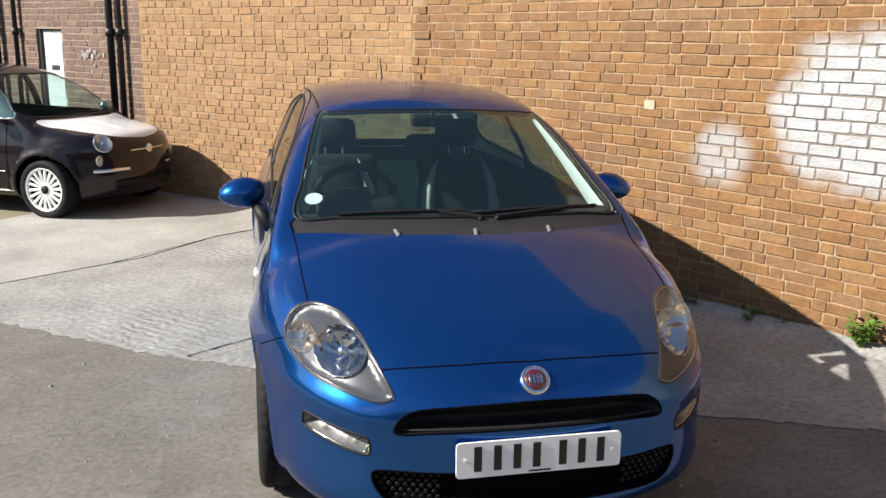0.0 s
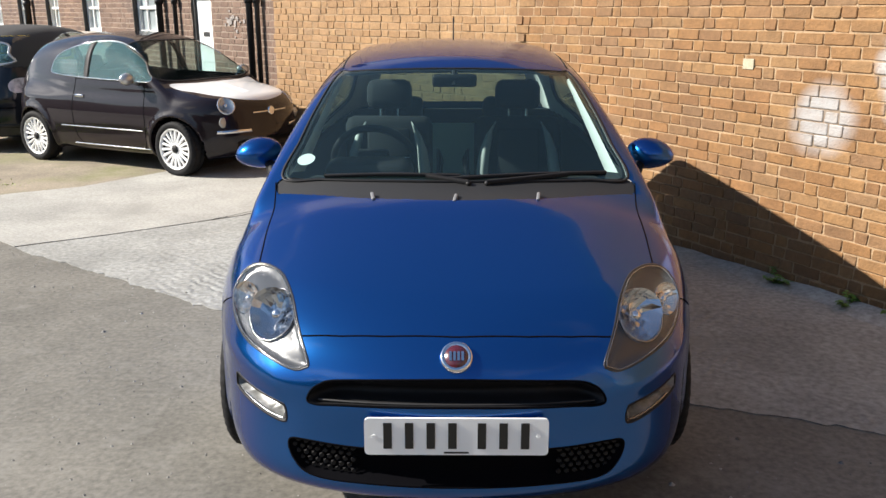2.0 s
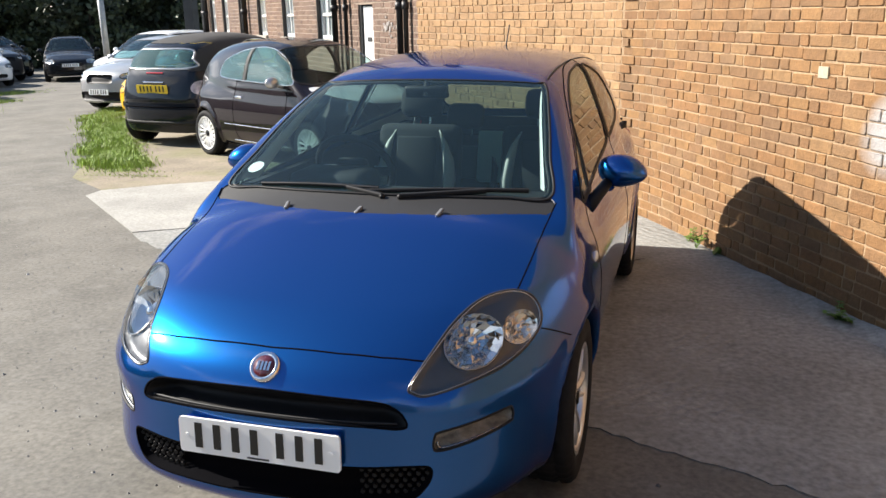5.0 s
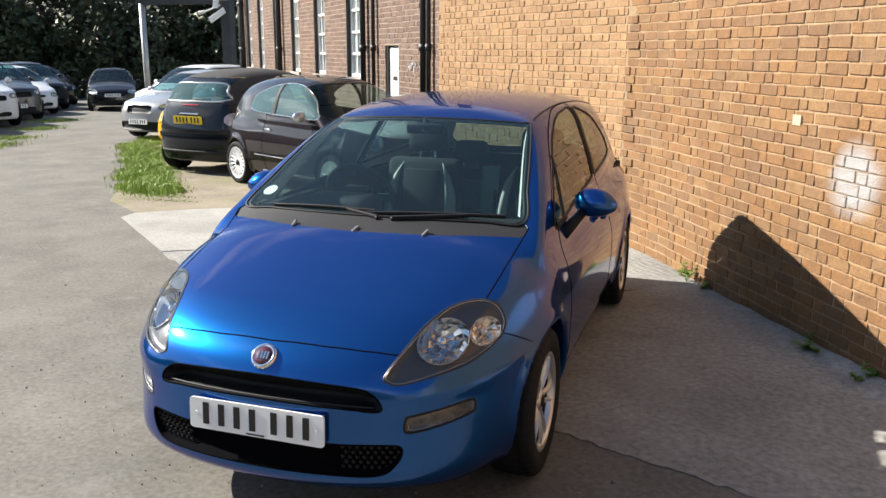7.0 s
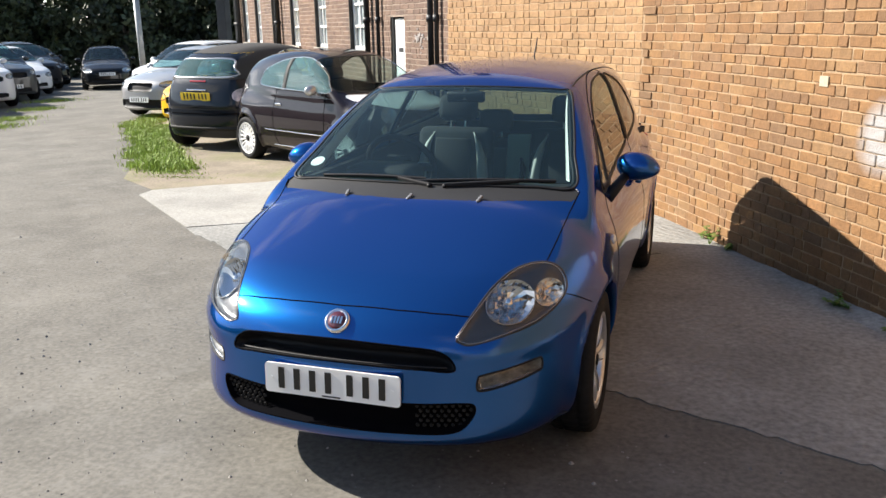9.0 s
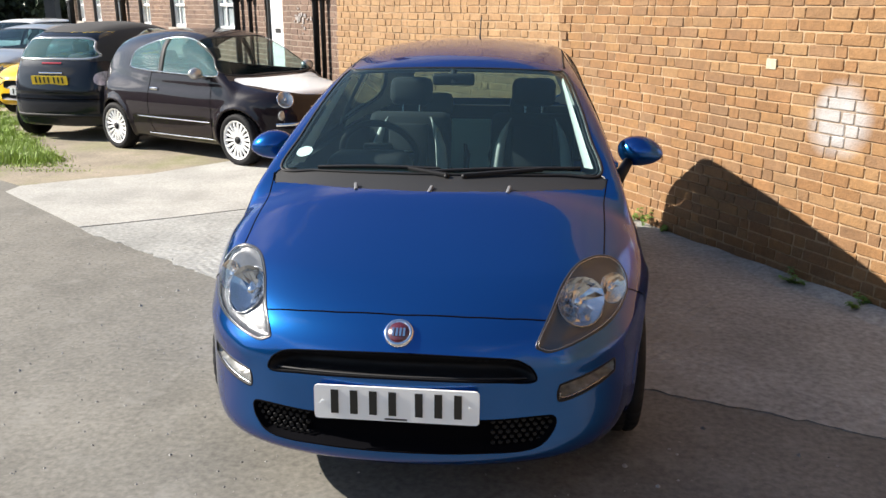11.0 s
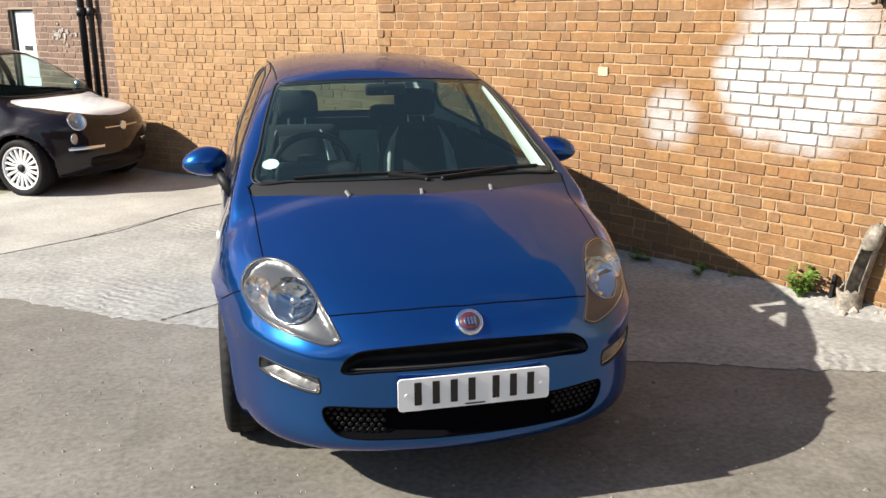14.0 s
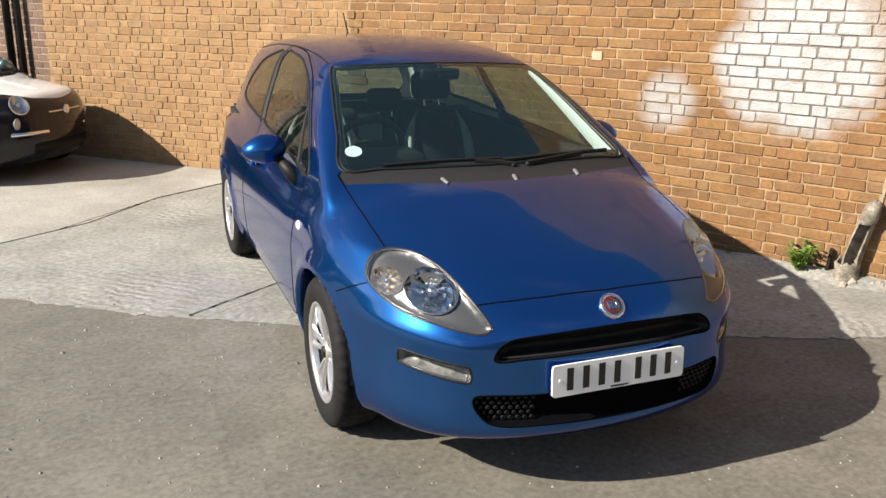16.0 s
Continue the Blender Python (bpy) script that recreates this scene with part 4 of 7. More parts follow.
def plate(name, parent, colour, y, z, tilt, back=False, chars=7, scale=1.0):
    """A number plate, its writing as plain bars."""
    e = bmesh.new()
    box(e, -0.26 * scale, 0.26 * scale, -0.004, 0.004, -0.0555, 0.0555, 0.0)
    vert = [ed for ed in e.edges if abs(ed.verts[0].co.y - ed.verts[1].co.y) > 0.001]
    bmesh.ops.bevel(e, geom=vert, offset=0.012, segments=3, affect="EDGES", profile=0.5)
    ob = part(name, e, colour, parent)
    ob.matrix_basis = pose(0, y, z, tilt, 0, 180 if back else 0)
    widths = (0.05,) * chars
    total = chars * 0.05 + (chars - 1) * 0.011 + 0.022
    x = -total / 2
    for i in range(chars):
        if i == 4:
            x += 0.022
        b = bmesh.new()
        box(b, x + 0.013, x + 0.037, -0.0062, -0.0035, -0.036, 0.042)
        bar = part("bar", b, INK, ob)
        x += 0.061
    for sx in (-0.2, 0.2):
        b = bmesh.new()
        rod(b, (sx * scale * 1.16, -0.006, 0), (sx * scale * 1.16, -0.002, 0), 0.006, n=10)
        part("screw_cap", b, PLATE_WHITE if colour is PLATE_WHITE else colour, ob)
    b = bmesh.new()
    box(b, -0.035, 0.035, -0.0055, -0.0035, -0.0505, -0.0455)
    part("caption_bar", b, TRIM, ob)
    return ob


def seat(parent, x, y, wide=0.50, back_z=1.02, tall=0.60, rest=True, pale=True):
    """A car seat, facing the nose."""
    e = new("seat")
    e.parent = parent
    bm = bmesh.new()
    box(bm, x - wide / 2, x + wide / 2, y - 0.05, y + 0.48, 0.36, 0.50, 0.05)
    part("cushion", bm, FABRIC, e, smooth=True)
    lean = pose(x, y + 0.45, 0.45, -14)
    bm = bmesh.new()
    box(bm, -wide / 2, wide / 2, -0.07, 0.07, 0.0, tall, 0.05, lean)
    part("backrest", bm, FABRIC, e, smooth=True)
    for sg in (-1, 1):
        bm = bmesh.new()
        bend = [(0.05, 0.185, -0.10), (0.16, 0.20, -0.115), (0.28, 0.205, -0.115), (0.40, 0.19, -0.10), (0.49, 0.165, -0.085), (0.56, 0.13, -0.07)]
        rings = []
        for q, (zz, xx, yy) in enumerate(bend):
            half, deep = (0.014, 0.028, 0.034, 0.032, 0.025, 0.010)[q], 0.045
            zz, xx = zz * tall / 0.6, sg * xx * wide / 0.5
            rings.append([bm.verts.new(lean @ Vector((xx + half * math.cos(a), yy + deep + deep * math.sin(a), zz))) for a in np.linspace(0, 2 * math.pi, 10, endpoint=False)])
        for r0, r1 in zip(rings, rings[1:]):
            for q in range(10):
                bm.faces.new((r0[q], r0[(q + 1) % 10], r1[(q + 1) % 10], r1[q]))
        bm.faces.new(rings[0])
        bm.faces.new(rings[-1])
        bmesh.ops.recalc_face_normals(bm, faces=bm.faces)
        part("side_bolster", bm, FABRIC_PALE if pale else FABRIC, e, "pale grey curved side bolster" if pale else "", smooth=True)
    bm = bmesh.new()
    box(bm, -0.12, 0.12, -0.09, -0.06, 0.12, tall - 0.08, 0.012, lean)
    part("centre_panel", bm, FABRIC if rest and pale else TEAL, e, smooth=True)
    if rest:
        bm = bmesh.new()
        box(bm, -0.13, 0.13, -0.05, 0.05, tall + 0.04, tall + 0.21, 0.045, lean)
        part("headrest", bm, FABRIC, e, smooth=True)
        for sg in (-1, 1):
            bm = bmesh.new()
            rod(bm, lean @ Vector((sg * 0.05, 0, tall - 0.02)), lean @ Vector((sg * 0.05, 0, tall + 0.06)), 0.007)
            part("headrest_rod", bm, CHROME, e)
    return e


def build_hatch():
    P, car = hatch_params(), new("blue_hatchback")
    f = car_field(P)
    tagged(car, "glossy metallic blue three-door hatchback parked beside the orange brick wall", "car")
    front, sideR, sideL, back, above = (0, 1, 0), (-1, 0, 0), (1, 0, 0), (0, -1, 0), (0, 0, -1)
    body = surface(f, (-0.9, -0.06, 0.1), (0.9, 4.14, 1.56), 0.0155)

    # lamps
    lamp_rows = [(0.428, 0.137, 0.640), (0.470, 0.23, 0.714), (0.508, 0.346, 0.771), (0.565, 0.46, 0.808), (0.645, 0.54, 0.815), (0.706, 0.56, 0.787), (0.737, 0.53, 0.732), (0.722, 0.45, 0.689), (0.665, 0.32, 0.652), (0.58, 0.21, 0.633), (0.482, 0.142, 0.613), (0.440, 0.130, 0.619)]
    rim_black = shade("lamp surround", (0.02, 0.02, 0.022), 0.3)
    bezel = shade("lamp bezel", (0.080, 0.082, 0.087), 0.30, 0.32, spec=0.3, fine=0.04)
    dice = random.Random(3)
    for sg in (1, -1):
        d = (-0.42 * sg, 0.80, -0.42)
        u, v, w = basis(d)
        ol = outline3(lamp_rows, d, 220, sg < 0)
        body, lens = split(f, body, ol, d, lambda m: (m[:, 0] * sg > 0.35) & (m[:, 1] < 0.75) & (m[:, 2] > 0.55))
        lamp = shell_mesh("headlamp", f, lens, LENS, car, 0.001, "clear almond-shaped headlamp")
        lamp.visible_shadow = False
        edge = line_on(f, ol, d, -0.33)
        ribbon("surround", f, edge, 0.006, rim_black, lamp, 0.0015)
        away = ol - ol.mean(0)
        inner = ol - away / np.linalg.norm(away, axis=1)[:, None] * 0.007
        ribbon("bright_edge", f, line_on(f, inner, d, -0.33), 0.0022, RIM_SILVER, lamp, 0.002, True, "bright silver lamp rim")
        rest = lens
        spin = np.linspace(0, 2 * math.pi, 20, endpoint=False)
        ring = np.stack((np.cos(spin), np.sin(spin)), 1)
        along = np.linalg.svd(away, full_matrices=False)[2][0]
        oval = ring + 0.30 * (ring @ along)[:, None] * along
        for c3, rad, mat, nm in (((0.578 * sg, 0.305, 0.726), 0.092, REFLECTOR, "reflector"), ((0.688 * sg, 0.445, 0.730), 0.064, WARM_REFLECTOR, "indicator_reflector")):
            c2 = np.array((np.dot(c3, u), np.dot(c3, v)))
            rad = min(rad, float(np.linalg.norm(nearest(ol, c2[None])[0] - c2)) - 0.004)
            rest, _ = split(f, rest, c2 + oval * rad, d, lambda m: m[:, 2] > 0.5)
            # a faceted bowl behind the hole
            vs, fs, levels = [], [], (1.0, 0.78, 0.50, 0.22, 0.04)
            for rho in levels:
                p = line_on(f, c2 + oval * rad * rho, d, -0.33) * 0.35 + line_on(f, np.repeat(c2[None], 20, 0), d, -0.33) * 0.65 + ((oval * rad * rho) @ np.stack((u, v))) * 0.65
                deep = 0.016 + rad * 0.75 * (1 - rho ** 2)
                vs += [tuple(q + w * (deep + dice.uniform(-0.0045, 0.0045) * (rho < 0.95))) for q in p]
            for k in range(len(levels) - 1):
                fs += [(k * 20 + i, k * 20 + (i + 1) % 20, k * 20 + 20 + (i + 1) % 20, k * 20 + 20 + i) for i in range(20)]
            from_lists(nm, vs, fs, mat, lamp)
            p = line_on(f, c2 + oval * rad, d, -0.33) + w * 0.013
            if nm == "reflector":
                ribbon("collar", f, p, 0.005, RIM_SILVER, lamp, 0.003)
            bm = bmesh.new()
            bmesh.ops.create_uvsphere(bm, u_segments=14, v_segments=10, radius=rad * 0.27)
            at = line_on(f, c2[None], d, -0.33)[0] + w * (0.02 + rad * 0.35)
            bmesh.ops.translate(bm, verts=bm.verts, vec=at)
            part("bulb", bm, CHROME, lamp, smooth=True)
        raw_mesh("housing", bowl(f, rest, ol, d, 0.016, 0.02), bezel, lamp)
    # front fog lamps in their niches
    fog_rows = [(0.502, 0.12, 0.462), (0.506, 0.123, 0.498), (0.520, 0.133, 0.508), (0.60, 0.195, 0.519), (0.675, 0.285, 0.529), (0.692, 0.306, 0.522), (0.694, 0.308, 0.490), (0.682, 0.293, 0.479), (0.60, 0.195, 0.461), (0.52, 0.133, 0.450)]
    fog_back = shade("fog lamp reflector", (0.21, 0.21, 0.205), 0.35, 0.3, vary=0.5, scale=28)
    for sg in (1, -1):
        d = (-0.35 * sg, 0.93, 0)
        ol = outline3(fog_rows, d, 160, sg < 0)
        body, piece = split(f, body, ol, d, lambda m: (m[:, 0] * sg > 0.4) & (m[:, 1] < 0.5) & (m[:, 2] < 0.6))
        fog = raw_mesh("fog_lamp", bowl(f, piece, ol, d, 0.014, 0.010), LENS, car, "clear fog lamp in a bumper niche")
        raw_mesh("reflector", bowl(f, piece, ol, d, 0.050, 0.018), fog_back, fog)
        ribbon("surround", f, line_on(f, ol, d, -0.05), 0.007, BLACK, fog, 0.001)
        low_edge = line_on(f, ol.mean(0) + (ol - ol.mean(0)) * 0.93, d, -0.05)
        low_edge = low_edge[low_edge[:, 2] < 0.475]
        low_edge = low_edge[np.argsort(low_edge[:, 0])]
        ribbon("bright_edge", f, low_edge + (0, 0.012, 0), 0.006, RIM_SILVER, fog, 0.002, False, "bright lower lamp edge")
    # air intakes
    up = closed([(-0.432, 0.543), (-0.40, 0.584), (-0.315, 0.607), (0, 0.621), (0.315, 0.607), (0.40, 0.584), (0.432, 0.543), (0.41, 0.527), (0.3, 0.536), (0, 0.545), (-0.3, 0.536), (-0.41, 0.527)], 200)
    low = closed([(-0.495, 0.398), (-0.44, 0.411), (-0.27, 0.411), (0, 0.419), (0.27, 0.411), (0.44, 0.411), (0.495, 0.398), (0.482, 0.345), (0.42, 0.305), (0.24, 0.303), (0, 0.304), (-0.24, 0.303), (-0.42, 0.305), (-0.482, 0.345)], 200)
    for nm, ol, lo_z, hi_z, dep in (("upper_grille", up, 0.48, 0.66, 0.07), ("lower_grille", low, 0.25, 0.46, 0.05)):
        body, piece = split(f, body, ol, front, lambda m: (m[:, 1] < 0.4) & (m[:, 2] > lo_z) & (m[:, 2] < hi_z))
        g = raw_mesh(nm, bowl(f, piece, ol, front, dep, 0.03), BLACK if nm == "upper_grille" else GAP, car, "black plastic grille")
        ribbon("lip", f, line_on(f, ol, front, 0.05), 0.006, GAP, g, 0.0005)
        if nm == "upper_grille":
            strip = np.stack((np.linspace(-0.40, 0.40, 40), 0.536 + 0.010 * (1 - np.linspace(-1, 1, 40) ** 2)), 1)
            p = line_on(f, strip, front, 0.05) + (0, 0.016, 0)
            ribbon("inner_lip", f, p, 0.006, TRIM, g, 0.003, False)
        else:
            for sg in (-1, 1):
                bm = bmesh.new()
                for r in range(5):
                    for c in range(8):
                        x = sg * (0.30 + 0.024 * c + (0.012 if r % 2 else 0))
                        z = 0.325 + 0.018 * r
                        if inside(low, np.array([[x * 1.03, z - 0.006]]))[0]:
                            y0 = 0.33 * x * x + 1.2 * x ** 6
                            cyl = bmesh.ops.create_cone(bm, cap_ends=True, segments=6, radius1=0.0085, radius2=0.007, depth=0.006)
                            bmesh.ops.transform(bm, matrix=Matrix.Translation((x, y0 + 0.034, z)) @ Matrix.Rotation(radians(90), 4, "X"), verts=cyl["verts"])
                part("honeycomb", bm, BLACK, g)
    # bonnet, cowl, screen
    edge_pts = [(0.206, 0.150), (0.335, 0.165), (0.437, 0.186), (0.49, 0.215), (0.56, 0.30), (0.63, 0.46), (0.655, 0.56), (0.665, 0.72), (0.672, 0.90), (0.676, 0.99), (0.54, 0.95), (0.3, 0.86)]
    bon = closed([(0, 0.141)] + edge_pts + [(0, 0.825)] + [(-x, y) for x, y in edge_pts[::-1]], 400)
    body, piece = split(f, body, bon, above, lambda m: (m[:, 1] < 1.1) & (m[:, 2] > 0.63))
    bonnet = shell_mesh("bonnet", f, piece, BLUE_PAINT, car)
    fx = np.linspace(-0.462, 0.462, 60)
    ribbon("shut_line", f, line_on(f, np.stack((fx, np.interp(np.abs(fx), (0, 0.206, 0.335, 0.437, 0.47), (0.141, 0.150, 0.165, 0.186, 0.196))), 1), above, -0.85), 0.005, GAP, bonnet, 0.0008, False)
    fy = np.linspace(0.556, 1.06, 40)
    for sg in (1, -1):
        ribbon("shut_line", f, line_on(f, np.stack((sg * np.interp(fy, (0.556, 0.72, 0.92, 1.02, 1.17), (0.655, 0.666, 0.673, 0.686, 0.712)), fy), 1), above, -0.9), 0.005, GAP, bonnet, 0.0008, False)
    cowl = closed([(-0.674, 1.00), (-0.54, 0.955), (-0.3, 0.865), (0, 0.83), (0.3, 0.865), (0.54, 0.955), (0.674, 1.00), (0.668, 1.075), (0.5, 1.035), (0.25, 1.0), (0, 0.985), (-0.25, 1.0), (-0.5, 1.035), (-0.668, 1.075)], 260)
    body, piece = split(f, body, cowl, above, lambda m: (m[:, 1] < 1.2) & (m[:, 1] > 0.75) & (m[:, 2] > 0.8))
    cowl_ob = shell_mesh("scuttle_panel", f, piece, TRIM, car, -0.004, "textured black scuttle panel")
    for x in (-0.3, 0.0, 0.303):
        yy = 0.868 if x else 0.842
        bm = bmesh.new()
        box(bm, -0.007, 0.007, -0.02, 0.03, 0.0, 0.012, 0.004, pose(x, yy, 0.962, 16, 0, 12 if x < 0 else -8))
        part("washer_jet", bm, JET_GREY, cowl_ob, smooth=True)
    scr_rows = [(0, 0.985, 1.0), (0.27, 1.0, 1.0), (0.5, 1.035, 1.0), (0.668, 1.085, 0.995), (0.632, 1.28, 1.11), (0.592, 1.5, 1.215), (0.528, 1.775, 1.338), (0.47, 1.765, 1.352), (0.3, 1.728, 1.366), (0, 1.712, 1.372)]
    scr_rows = scr_rows + [(-x, y, z) for x, y, z in scr_rows[-2:0:-1]]
    sd = (0, 0.88, -0.47)
    ol = outline3(scr_rows, sd, 300)
    body, piece = split(f, body, ol, sd, lambda m: (m[:, 1] < 1.95) & (m[:, 1] > 0.9) & (m[:, 2] > 0.9))
    screen = shell_mesh("windscreen", f, piece, GLASS, car, 0.0, "clear windscreen with black edge")
    screen.visible_shadow = False
    ribbon("seal", f, line_on(f, ol, sd, 0.5), 0.010, BLACK, screen, 0.002)
    inn = ol.mean(0) + (ol - ol.mean(0)) * 0.975
    ribbon("black_border", f, line_on(f, inn, sd, 0.5), 0.014, BLACK, screen, -0.003)
    for sg in (1, -1):
        q = np.linspace(0, 1, 24)[:, None]
        tr = pts3([(0.640 * sg, 1.18, 1.02)]) * (1 - q) + pts3([(0.520 * sg, 1.74, 1.335)]) * q
        tr = onto(f, tr, np.array((0, 1.0, 0)), 14)
        tr = tr - grad(f, tr) * 0.012
        depth = 0.03 + 0.07 * (1 - q) ** 0.7
        back_edge = tr + depth * np.array([(-0.32 * sg, 0.94, -0.12)])
        lip = back_edge + np.array([(0.02 * sg, 0.02, 0)])
        k = len(tr)
        from_lists("pillar_trim", np.concatenate((tr, back_edge, lip)).tolist(), [(r * k + i, r * k + i + 1, r * k + k + i + 1, r * k + k + i) for r in (0, 1) for i in range(k - 1)], GREY_TRIM, car, "pale grey inner pillar trim", True)
    # wipers: blade, arm and pivot cap
    for a, b, c in (((-0.50, 1.006), (0.02, 1.016), (0.05, 0.998)), ((-0.03, 1.008), (0.585, 1.014), (0.12, 0.998))):
        t = np.linspace(0, 1, 26)[:, None]
        bow = np.sin(t * math.pi) * 0.006
        at = lambda q: onto(f, np.concatenate((q[:, :1], np.full((len(q), 1), 1.05), q[:, 1:]), 1), np.array((0, 1.0, 0)), 16)
        blade = at(np.array([a]) * (1 - t) + np.array([b]) * t + np.concatenate((t * 0, bow), 1))
        wip = ribbon("wiper", f, blade, 0.010, BLACK, car, 0.010, False, "black wiper on the windscreen")
        m2 = np.array(a) * 0.55 + np.array(b) * 0.45 + (0, 0.004) if c[0] < 0 else np.array(a) * 0.25 + np.array(b) * 0.75 + (0, 0.001)
        arm = at(np.array([c]) * (1 - t) + m2[None] * t)
        ribbon("arm", f, arm, 0.011, BLACK, wip, 0.014, False)
        bm = bmesh.new()
        bmesh.ops.create_uvsphere(bm, u_segments=12, v_segments=8, radius=0.012)
        bmesh.ops.translate(bm, verts=bm.verts, vec=arm[0])
        part("pivot", bm, BLACK, wip, smooth=True)
    # side glass
    door_rows = [(0.76, 1.30, 0.937), (0.735, 1.42, 1.055), (0.68, 1.62, 1.175), (0.62, 1.85, 1.283), (0.57, 2.15, 1.356), (0.56, 2.45, 1.38), (0.565, 2.60, 1.375), (0.62, 2.56, 1.27), (0.715, 2.46, 1.06), (0.735, 2.40, 1.01), (0.745, 2.0, 0.985), (0.755, 1.6, 0.955)]
    rear_rows = [(0.57, 2.70, 1.372), (0.575, 2.95, 1.34), (0.60, 3.18, 1.275), (0.65, 3.36, 1.16), (0.69, 3.36, 1.08), (0.70, 3.2, 1.05), (0.725, 2.8, 1.03), (0.735, 2.52, 1.018), (0.72, 2.53, 1.06), (0.64, 2.64, 1.24)]
    for sg, d in ((1, sideR), (-1, sideL)):
        for nm, rows, lab in (("door_window", door_rows, "tinted door window"), ("rear_side_window", rear_rows, "tinted rear side window")):
            ol = outline3(rows, d, 240, sg < 0)
            body, piece = split(f, body, ol, d, lambda m: (m[:, 0] * sg > 0.4) & (m[:, 2] > 0.9))
            pane = shell_mesh(nm, f, piece, REAR_GLASS, car, -0.003, lab)
            pane.visible_shadow = False
            ribbon("seal", f, line_on(f, ol, d, -0.7), 0.013, BLACK, pane, 0.002)
        bp = np.stack((np.linspace(0, 1, 30),) * 3, 1) * (pts3([(0.69 * sg, 2.50, 1.015)]) - pts3([(0.56 * sg, 2.66, 1.375)])) + pts3([(0.56 * sg, 2.66, 1.375)])
        ribbon("pillar_cover", f, onto(f, bp, np.array((1.0, 0, 0)), 14), 0.07, BLACK, car, 0.0022, False, "gloss black pillar cover")
        bp = np.stack((np.linspace(0, 1, 20),) * 3, 1) * pts3([(0, 0.17, 0.26)]) + pts3([(0.73 * sg, 1.50, 0.95)])
        ribbon("quarter_bar", f, onto(f, bp, np.array((1.0, 0, 0)), 14), 0.022, BLACK, car, 0.003, False)
        # shut lines of the door
        dl = closed([(1.33, 0.93), (1.30, 0.75), (1.32, 0.45), (1.42, 0.27), (1.9, 0.25), (2.4, 0.26), (2.60, 0.34), (2.62, 0.6), (2.56, 0.85), (2.50, 1.0), (2.6, 1.2), (2.64, 1.385), (2.45, 1.405), (2.15, 1.382), (1.82, 1.30), (1.58, 1.18), (1.36, 1.04)], 300)
        u, v, w = basis(d)
        ln = onto(f, np.stack((np.full(len(dl), 0.72 * sg), dl[:, 0], dl[:, 1]), 1), w, 16)
        door_cut = np.stack((dl[:, 0] * u[1], dl[:, 1]), 1)
        body, piece = split(f, body, door_cut, d, lambda m: (m[:, 0] * sg > 0.4))
        door = shell_mesh("door", f, piece, BLUE_PAINT, car)
        ribbon("shut_line", f, ln, 0.006, GAP, door, 0.0012)
        bm = bmesh.new()
        box(bm, 0.83 * sg - 0.016, 0.83 * sg + 0.016, 2.26, 2.44, 0.80, 0.832, 0.010)
        part("handle", bm, BLUE_PAINT, door, smooth=True)
        rl = np.stack((np.full(40, 0.52 * sg), np.linspace(1.84, 3.6, 40), np.full(40, 1.40)), 1)
        ribbon("roof_seam", f, onto(f, rl, np.array((0, 0, 1.0)), 14), 0.010, BLACK, car, 0.001, False)
        bl = pts3([(0.745 * sg, 0.50, 0.71)]) + np.linspace(0, 1, 20)[:, None] * pts3([(0.075 * sg, 0.15, -0.075)])
        ribbon("bumper_seam", f, settle(f, bl, 8), 0.004, GAP, car, 0.0012, False)
        # side repeater
        rp = settle(f, pts3([(0.822 * sg, 1.20, 0.745)]), 6)[0]
        bm = bmesh.new()
        bmesh.ops.create_uvsphere(bm, u_segments=14, v_segments=8, radius=1)
        bmesh.ops.transform(bm, matrix=Matrix.Translation(rp) @ Matrix.Diagonal((0.012, 0.034, 0.022, 1)), verts=bm.verts)
        part("side_repeater", bm, shade("clear repeater", (0.75, 0.72, 0.66), 0.2, coat=1), car, "clear oval side repeater", smooth=True)
        # mirror
        bm = bmesh.new()
        bmesh.ops.create_uvsphere(bm, u_segments=32, v_segments=20, radius=1)
        for vv in bm.verts:
            c = vv.co
            c.y = min(c.y, 0.35) if c.y > 0 else c.y
            c.x, c.z = c.x * (1 - 0.12 * c.z * sg * c.x), c.z * (1 + 0.14 * c.x * -sg) * (0.9 if c.z < 0 else 1.0)
        bmesh.ops.transform(bm, matrix=Matrix.Translation((0.882 * sg, 1.63, 1.0)) @ Matrix.Rotation(radians(-12 * sg), 4, "Z") @ Matrix.Diagonal((0.104, 0.085, 0.072, 1)), verts=bm.verts)
        mir = part("door_mirror", bm, BLUE_PAINT, car, "blue door mirror on a black stalk", smooth=True)
        bm = bmesh.new()
        bmesh.ops.create_uvsphere(bm, u_segments=24, v_segments=12, radius=1)
        bmesh.ops.transform(bm, matrix=Matrix.Translation((0.882 * sg, 1.662, 1.0)) @ Matrix.Rotation(radians(-12 * sg), 4, "Z") @ Matrix.Diagonal((0.082, 0.006, 0.054, 1)), verts=bm.verts)
        part("mirror_glass", bm, CHROME, mir, smooth=True)
        bm = bmesh.new()
        rod(bm, (0.760 * sg, 1.47, 0.875), (0.835 * sg, 1.60, 0.972), 0.030, 0.022, 14)
        bmesh.ops.scale(bm, verts=bm.verts, vec=(1, 1, 1))
        part("stalk", bm, BLACK, mir, smooth=True)
        bm = bmesh.new()
        box(bm, 0.748 * sg - 0.012, 0.748 * sg + 0.016, 1.33, 1.56, 0.885, 0.955, 0.01)
        part("mount", bm, BLACK, mir, smooth=True)
